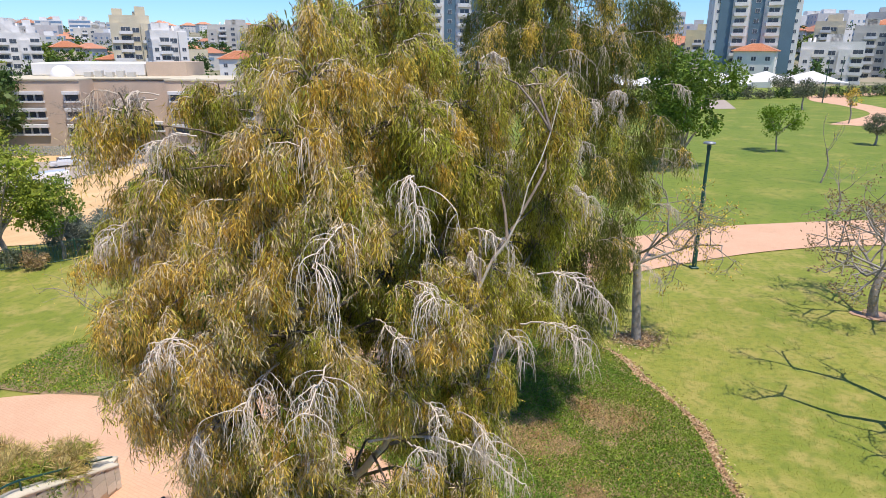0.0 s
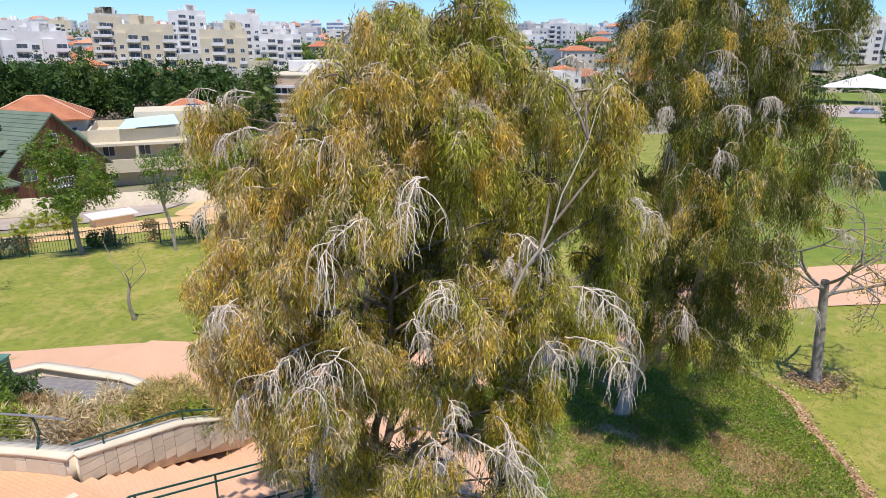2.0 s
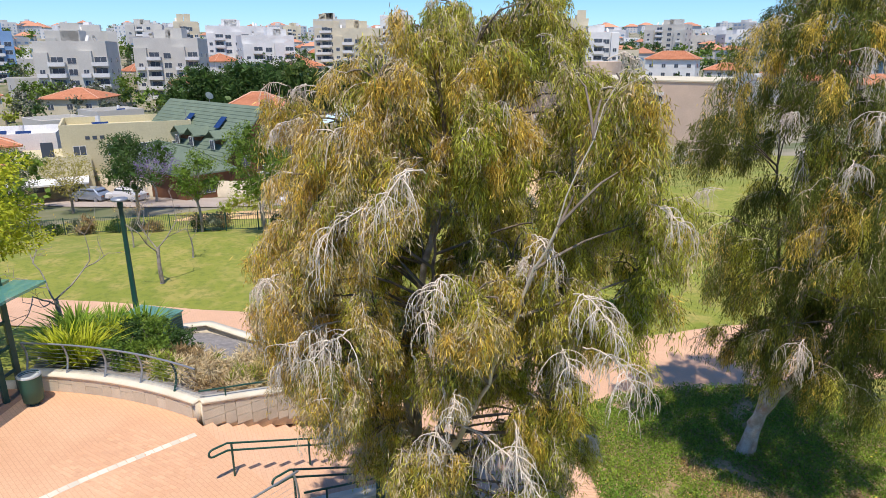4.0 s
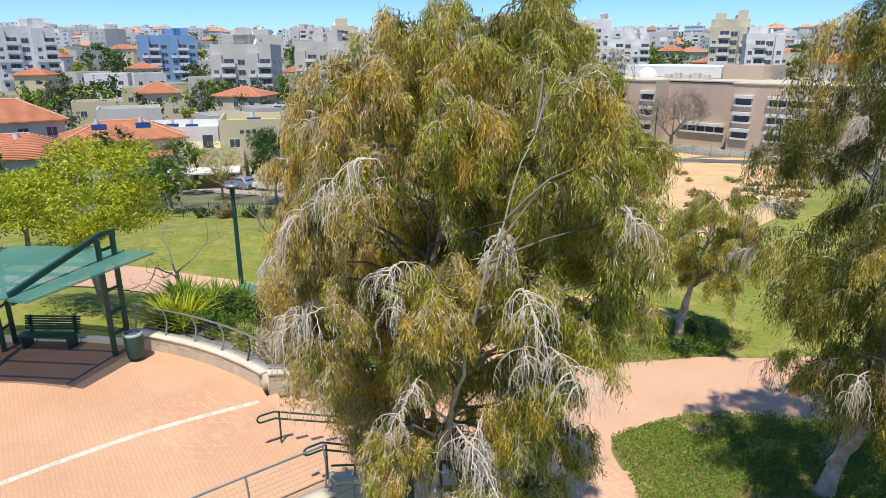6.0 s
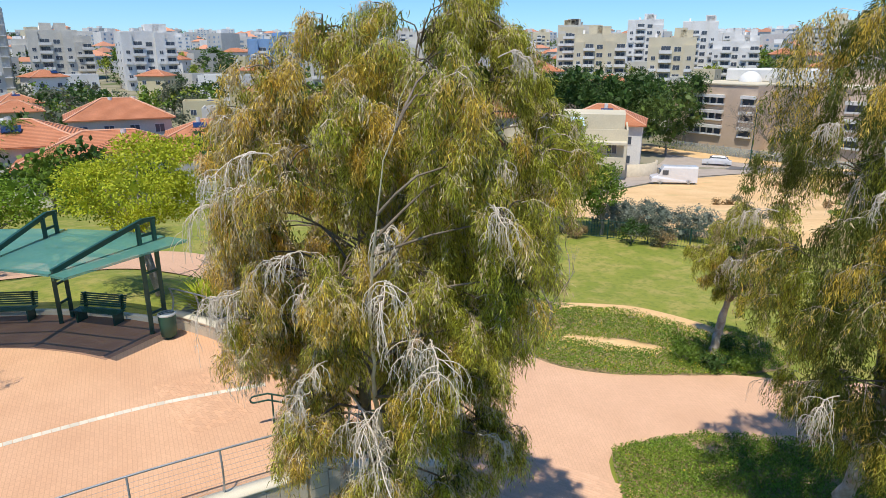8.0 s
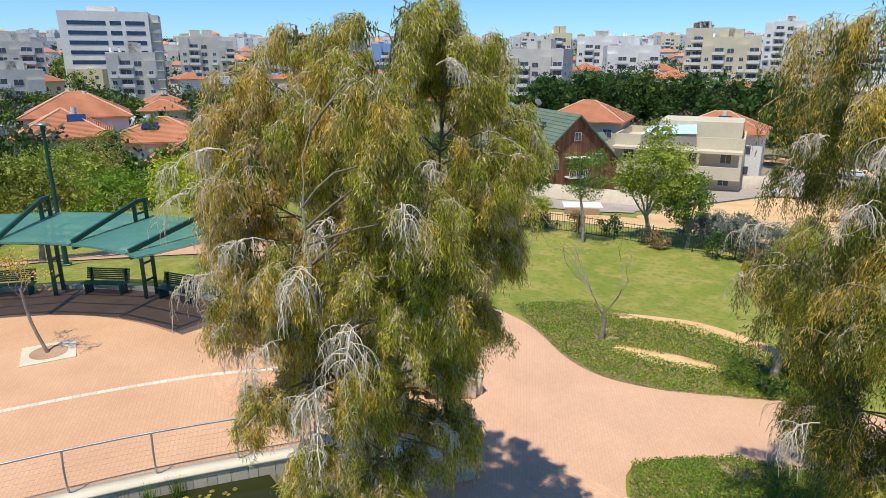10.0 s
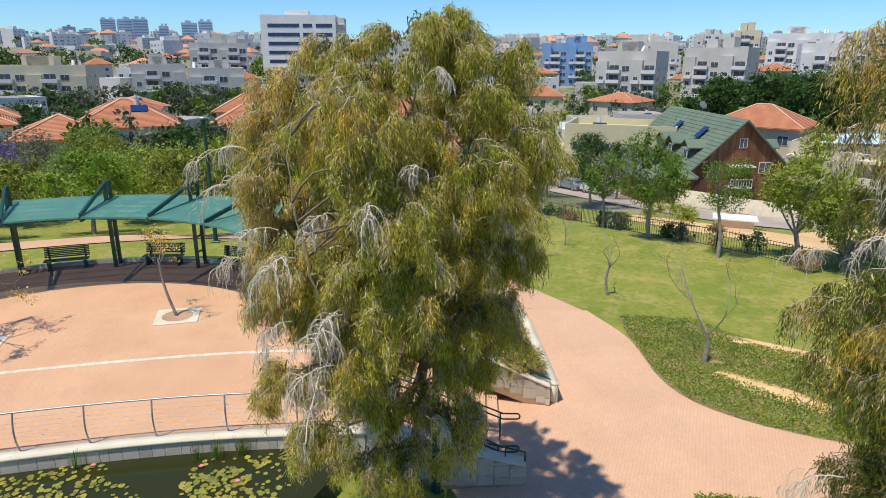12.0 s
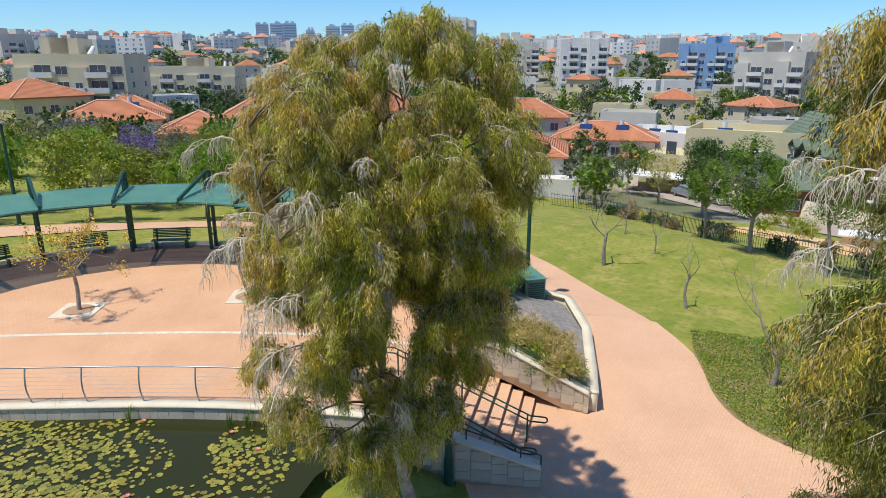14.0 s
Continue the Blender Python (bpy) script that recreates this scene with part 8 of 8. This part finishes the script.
# distant town to the horizon: flat-roofed blocks, hipped red roofs, trees between
def town_boxes(n, d0, d1, power, w, h, seed, red):
    """Houses and blocks of a far slope: wall prisms and roofs, each kind as one list of vertices and quads."""
    g = np.random.default_rng(seed)
    out = {k: ([], []) for k in ("facade", "roof", "opening")}

    def add(kind, pts, faces):
        v, q = out[kind]
        q += [[len(v) + i for i in f] for f in faces]
        v += pts

    for _ in range(n):
        az, D = radians(g.uniform(-60, 150)), d0 + (d1 - d0) * g.uniform(0, 1) ** power
        x, y = -D * math.sin(az), D * math.cos(az)
        ww, dd, hh = g.uniform(*w), g.uniform(*w) * 0.8, g.uniform(*h)
        yaw = az + g.normal(0, 0.5)
        c, sn = math.cos(yaw), math.sin(yaw)
        z = float(ground_z(x, y))

        def at(a, b2, zz):
            return (x + c * a - sn * b2, y + sn * a + c * b2, z + zz)

        cor = [(-ww / 2, -dd / 2), (ww / 2, -dd / 2), (ww / 2, dd / 2), (-ww / 2, dd / 2)]
        add("facade", [at(*p, -2) for p in cor] + [at(*p, hh) for p in cor], ((4, 5, 6, 7), (0, 1, 5, 4), (1, 2, 6, 5), (2, 3, 7, 6), (3, 0, 4, 7)))
        if g.random() < red:
            e = [at(p[0] * 1.1, p[1] * 1.1, hh + 0.02) for p in cor]
            r = (ww - dd) / 2 if ww > dd else 0.1
            add("roof", e + [at(-r, 0, hh + dd * 0.28), at(r, 0, hh + dd * 0.28)], ((0, 1, 5, 4), (2, 3, 4, 5), (1, 2, 5, 5), (3, 0, 4, 4)))
        elif hh > 9:
            add("facade", [at(p[0] * 0.3, p[1] * 0.4, hh) for p in cor] + [at(p[0] * 0.3, p[1] * 0.4, hh + 2.6) for p in cor], ((4, 5, 6, 7), (0, 1, 5, 4), (1, 2, 6, 5), (2, 3, 7, 6), (3, 0, 4, 7)))
        for k in range(int(hh / 3.1)):
            for i in range(max(2, int(ww / 4.5))):
                u = -ww / 2 + (i + 0.5) * ww / max(2, int(ww / 4.5)) + g.normal(0, 0.2)
                wd = g.choice([0.6, 0.8, 1.4])
                add("opening", [at(u - wd, -dd / 2 - 0.05, k * 3.1 + 1), at(u + wd, -dd / 2 - 0.05, k * 3.1 + 1), at(u + wd, -dd / 2 - 0.05, k * 3.1 + 2.4), at(u - wd, -dd / 2 - 0.05, k * 3.1 + 2.4)], ((0, 1, 2, 3),))
    return out


FAR = material("distant_facade", (0.72, 0.70, 0.66), (0.60, 0.59, 0.57), 0.9, 0.05, 0.8, 0.0, per="island", spread=0.25)
FAR_ROOF = material("distant_roof_tile", (0.66, 0.29, 0.16), (0.52, 0.24, 0.15), 0.9, 0.05, 2.0, 0.0, per="island", spread=0.25)
ft = thing("distant_town", 0, 0, 0, 0, "pale distant houses and apartment blocks on the skyline", "buildings", kind="stuff")
for args in ((430, 335, 700, 1.0, (9, 15), (5, 8), 801, 0.55), (120, 420, 800, 1.0, (14, 22), (9, 17), 802, 0.0), (650, 700, 1400, 1.2, (11, 22), (5, 15), 803, 0.3)):
    for kind, (v, q) in town_boxes(*args).items():
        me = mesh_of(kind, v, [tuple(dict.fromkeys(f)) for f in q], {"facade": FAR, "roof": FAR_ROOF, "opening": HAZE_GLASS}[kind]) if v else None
        if me:
            tagged(put(new(kind, me), ft), kind="stuff")
fw = []
while len(fw) < 900:
    az, D = radians(gt.uniform(-60, 150)), 330 + 950 * gt.uniform(0, 1) ** 1.4
    fw.append((-D * math.sin(az), D * math.cos(az), gt.uniform(7, 12), gt.uniform(5, 10)))
woods("woods", fw[::2], LEAF_DARK, "dark belts of trees in the distant town", 622, 1.4, 60, 7)
woods("woods", fw[1::2], LEAF_GREEN, "green belts of trees in the distant town", 627, 1.4, 60, 7)

# violet-flowering tree, palms, tower facades
for k, (x, y, h, r) in enumerate(((-61.5, 37.0, 6.6, 3.4), (-68.0, 41.5, 6.0, 2.6), (-50.0, -30.0, 6.0, 2.6), (-46.0, -22.5, 5.4, 2.4))):
    leafy_tree("jacaranda", x, y, h, r, LEAF_PURPLE, "thin violet-flowering tree by the street", 700 + k, 0.2, 3000, 2.2, 0.12, group="jacarandas", dense=0)

for k, (x, y, h, r) in enumerate(((-49, -30, 6.5, 3.2), (-47.5, -36, 7, 3.4), (-51, -16, 6.2, 3.0), (-52, -8, 6.6, 3.2), (-50, -22, 5.6, 2.8), (-56, -2, 6.5, 3.2), (-60, 5, 6.0, 2.8), (-60, 13.5, 5.6, 2.6), (-58, 22, 6.0, 2.6), (-63, 29, 6.4, 2.8), (-70, 27, 7.5, 3.2), (-84, 24, 8.5, 3.5))):
    leafy_tree("garden_tree", x, y, h, r, (LEAF_GREYGREEN, LEAF_TURF, LEAF_GREEN, LEAF_DARK)[k % 4], ("thin grey-green garden tree before the houses", "sparse brownish garden tree before the houses", "fresh green garden tree before the houses", "dark green garden tree before the houses")[k % 4], 740 + k, 0.2, 2600, 2.0, 0.12, group="garden trees", dense=0.5 if k % 4 > 1 else 0)


def palm(x, y, h, seed):
    """A palm: ringed trunk and arching fronds with leaflets."""
    g = np.random.default_rng(seed)
    z = float(ground_z(x, y))
    t = thing("palm", x, y, z, 0, "tall palm with a grey trunk", "palm", "palms")
    Soup().tube([(0, 0, -0.3), (0.05, 0, h * 0.5), (0, 0.05, h)], [0.28, 0.2, 0.22], 8).done("trunk", BARK_GREY, t, smooth=True)
    P, Dr = [], []
    for k in range(26):
        a, e = g.uniform(0, 6.28), g.uniform(-0.4, 1.1)
        d = np.array([math.cos(a), math.sin(a), 0])
        for u in np.linspace(0.15, 1, 22):
            c = np.array([0, 0, h]) + d * 2.6 * u * math.cos(e * 0.6) + np.array([0, 0, 1.0]) * (2.0 * math.sin(e) * u - 1.8 * u * u)
            for s in (-1, 1):
                P.append(c)
                Dr.append(np.array([-d[1], d[0], -0.5]) * np.array([s, s, 1]) + d * 0.6)
    leaves(np.array(P), np.array(Dr), 0.5, 0.06, LEAF_GREEN, "crown", t, "", g)


for k, (x, y, h) in enumerate(((-75.5, 84.0, 5.0), (-68.0, 22.5, 4.2), (-62.5, 11.5, 3.6), (-79.0, 1.5, 8.5), (-70.5, -1.5, 7.0), (-84, 18, 5.5))):
    palm(x, y, h, 720 + k)

for name, x, y, yaw, w, d, h in (("residential_tower", 104.5, 228.2, -17, 26, 22, 66), ("residential_tower", 3.7, 240.0, -6, 26, 20, 62)):
    tw = thing(name, x, y, 0, yaw, "tall white tower with slate blue panels and balconies", "tower", "residential towers")
    boxed("wall", (-w / 2, -d / 2, -1), (w / 2, d / 2, h), WALLS["white"], tw, bevel=0)
    for xx in (-0.36, 0.0, 0.36):
        boxed("panel", (xx * w - 1.9, -d / 2 - 0.25, 4), (xx * w + 1.9, -d / 2 - 0.02, h + 1.5), WALLS["slate"], tw, "slate blue cladding panel", bevel=0)
    for k in range(int(h / 3.1)):
        for xx in (-0.19, 0.19):
            put(new("balcony", BALC), tw, m=pose(xx * w, -d / 2, k * 3.1 + 3.2))
            put(new("window", WINB), tw, m=pose(xx * w, -d / 2, k * 3.1 + 3.5))
        for xx in (-0.45, 0.45):
            put(new("window", WIN[(0.8, 1.0)]), tw, m=pose(xx * w, -d / 2, k * 3.1 + 4.2))
        put(new("window", WIN[(1.3, 1.2)]), tw, m=pose(0, -d / 2 - 0.26, k * 3.1 + 4.2))
        for s in (-1, 1):
            put(new("window", WIN[(1.3, 1.2)]), tw, m=pose(s * w / 2, -0.2 * d, k * 3.1 + 4.2, 0, 0, 90 * s))


# ---- single pavers where the paving is passed nearest ----
def pavers(floor, cx, cy, yaw, cols, rows, z, mat):
    """Rows of block pavers in running bond, each a piece of its own with open joints."""
    bm = bmesh.new()
    box(bm, (-0.0965, -0.0465, -0.012), (0.0965, 0.0465, 0.005))
    me = bpy.data.meshes.new("paver")
    bmesh.ops.recalc_face_normals(bm, faces=bm.faces)
    bm.to_mesh(me)
    bm.free()
    me.materials.append(mat)
    g = np.random.default_rng(cols * 31 + rows)
    c, s = math.cos(radians(yaw)), math.sin(radians(yaw))
    for j in range(rows):
        for i in range(cols):
            u, v = (i - cols / 2 + (0.5 if j % 2 else 0)) * 0.2 + g.normal(0, 0.001), (j - rows / 2) * 0.1
            m = pose(cx + c * u - s * v, cy + s * u + c * v, z + g.uniform(-0.002, 0.001), g.normal(0, 0.25), g.normal(0, 0.25), yaw + g.normal(0, 0.25))
            put(new("paver", me), floor, m=m)


PLAZA_PIECE = material("plaza_paver_block", (0.76, 0.45, 0.265), (0.68, 0.385, 0.22), 0.85, 0.5, 30.0, 0.1, spots=((0.42, 0.27, 0.18), 0.35, 0.68), per="object", spread=0.07)
PATH_PIECE = material("path_paver_block", (0.76, 0.465, 0.295), (0.69, 0.415, 0.26), 0.85, 0.5, 30.0, 0.1, spots=((0.42, 0.27, 0.18), 0.35, 0.68), per="object", spread=0.07)
pavers(bpy.data.objects["plaza"], -9.2, 6.9, 6, 15, 20, PLAZA_Z, PLAZA_PIECE)
pavers(bpy.data.objects["path_3"], -2.6, 14.2, 28, 15, 20, 0.05, PATH_PIECE)
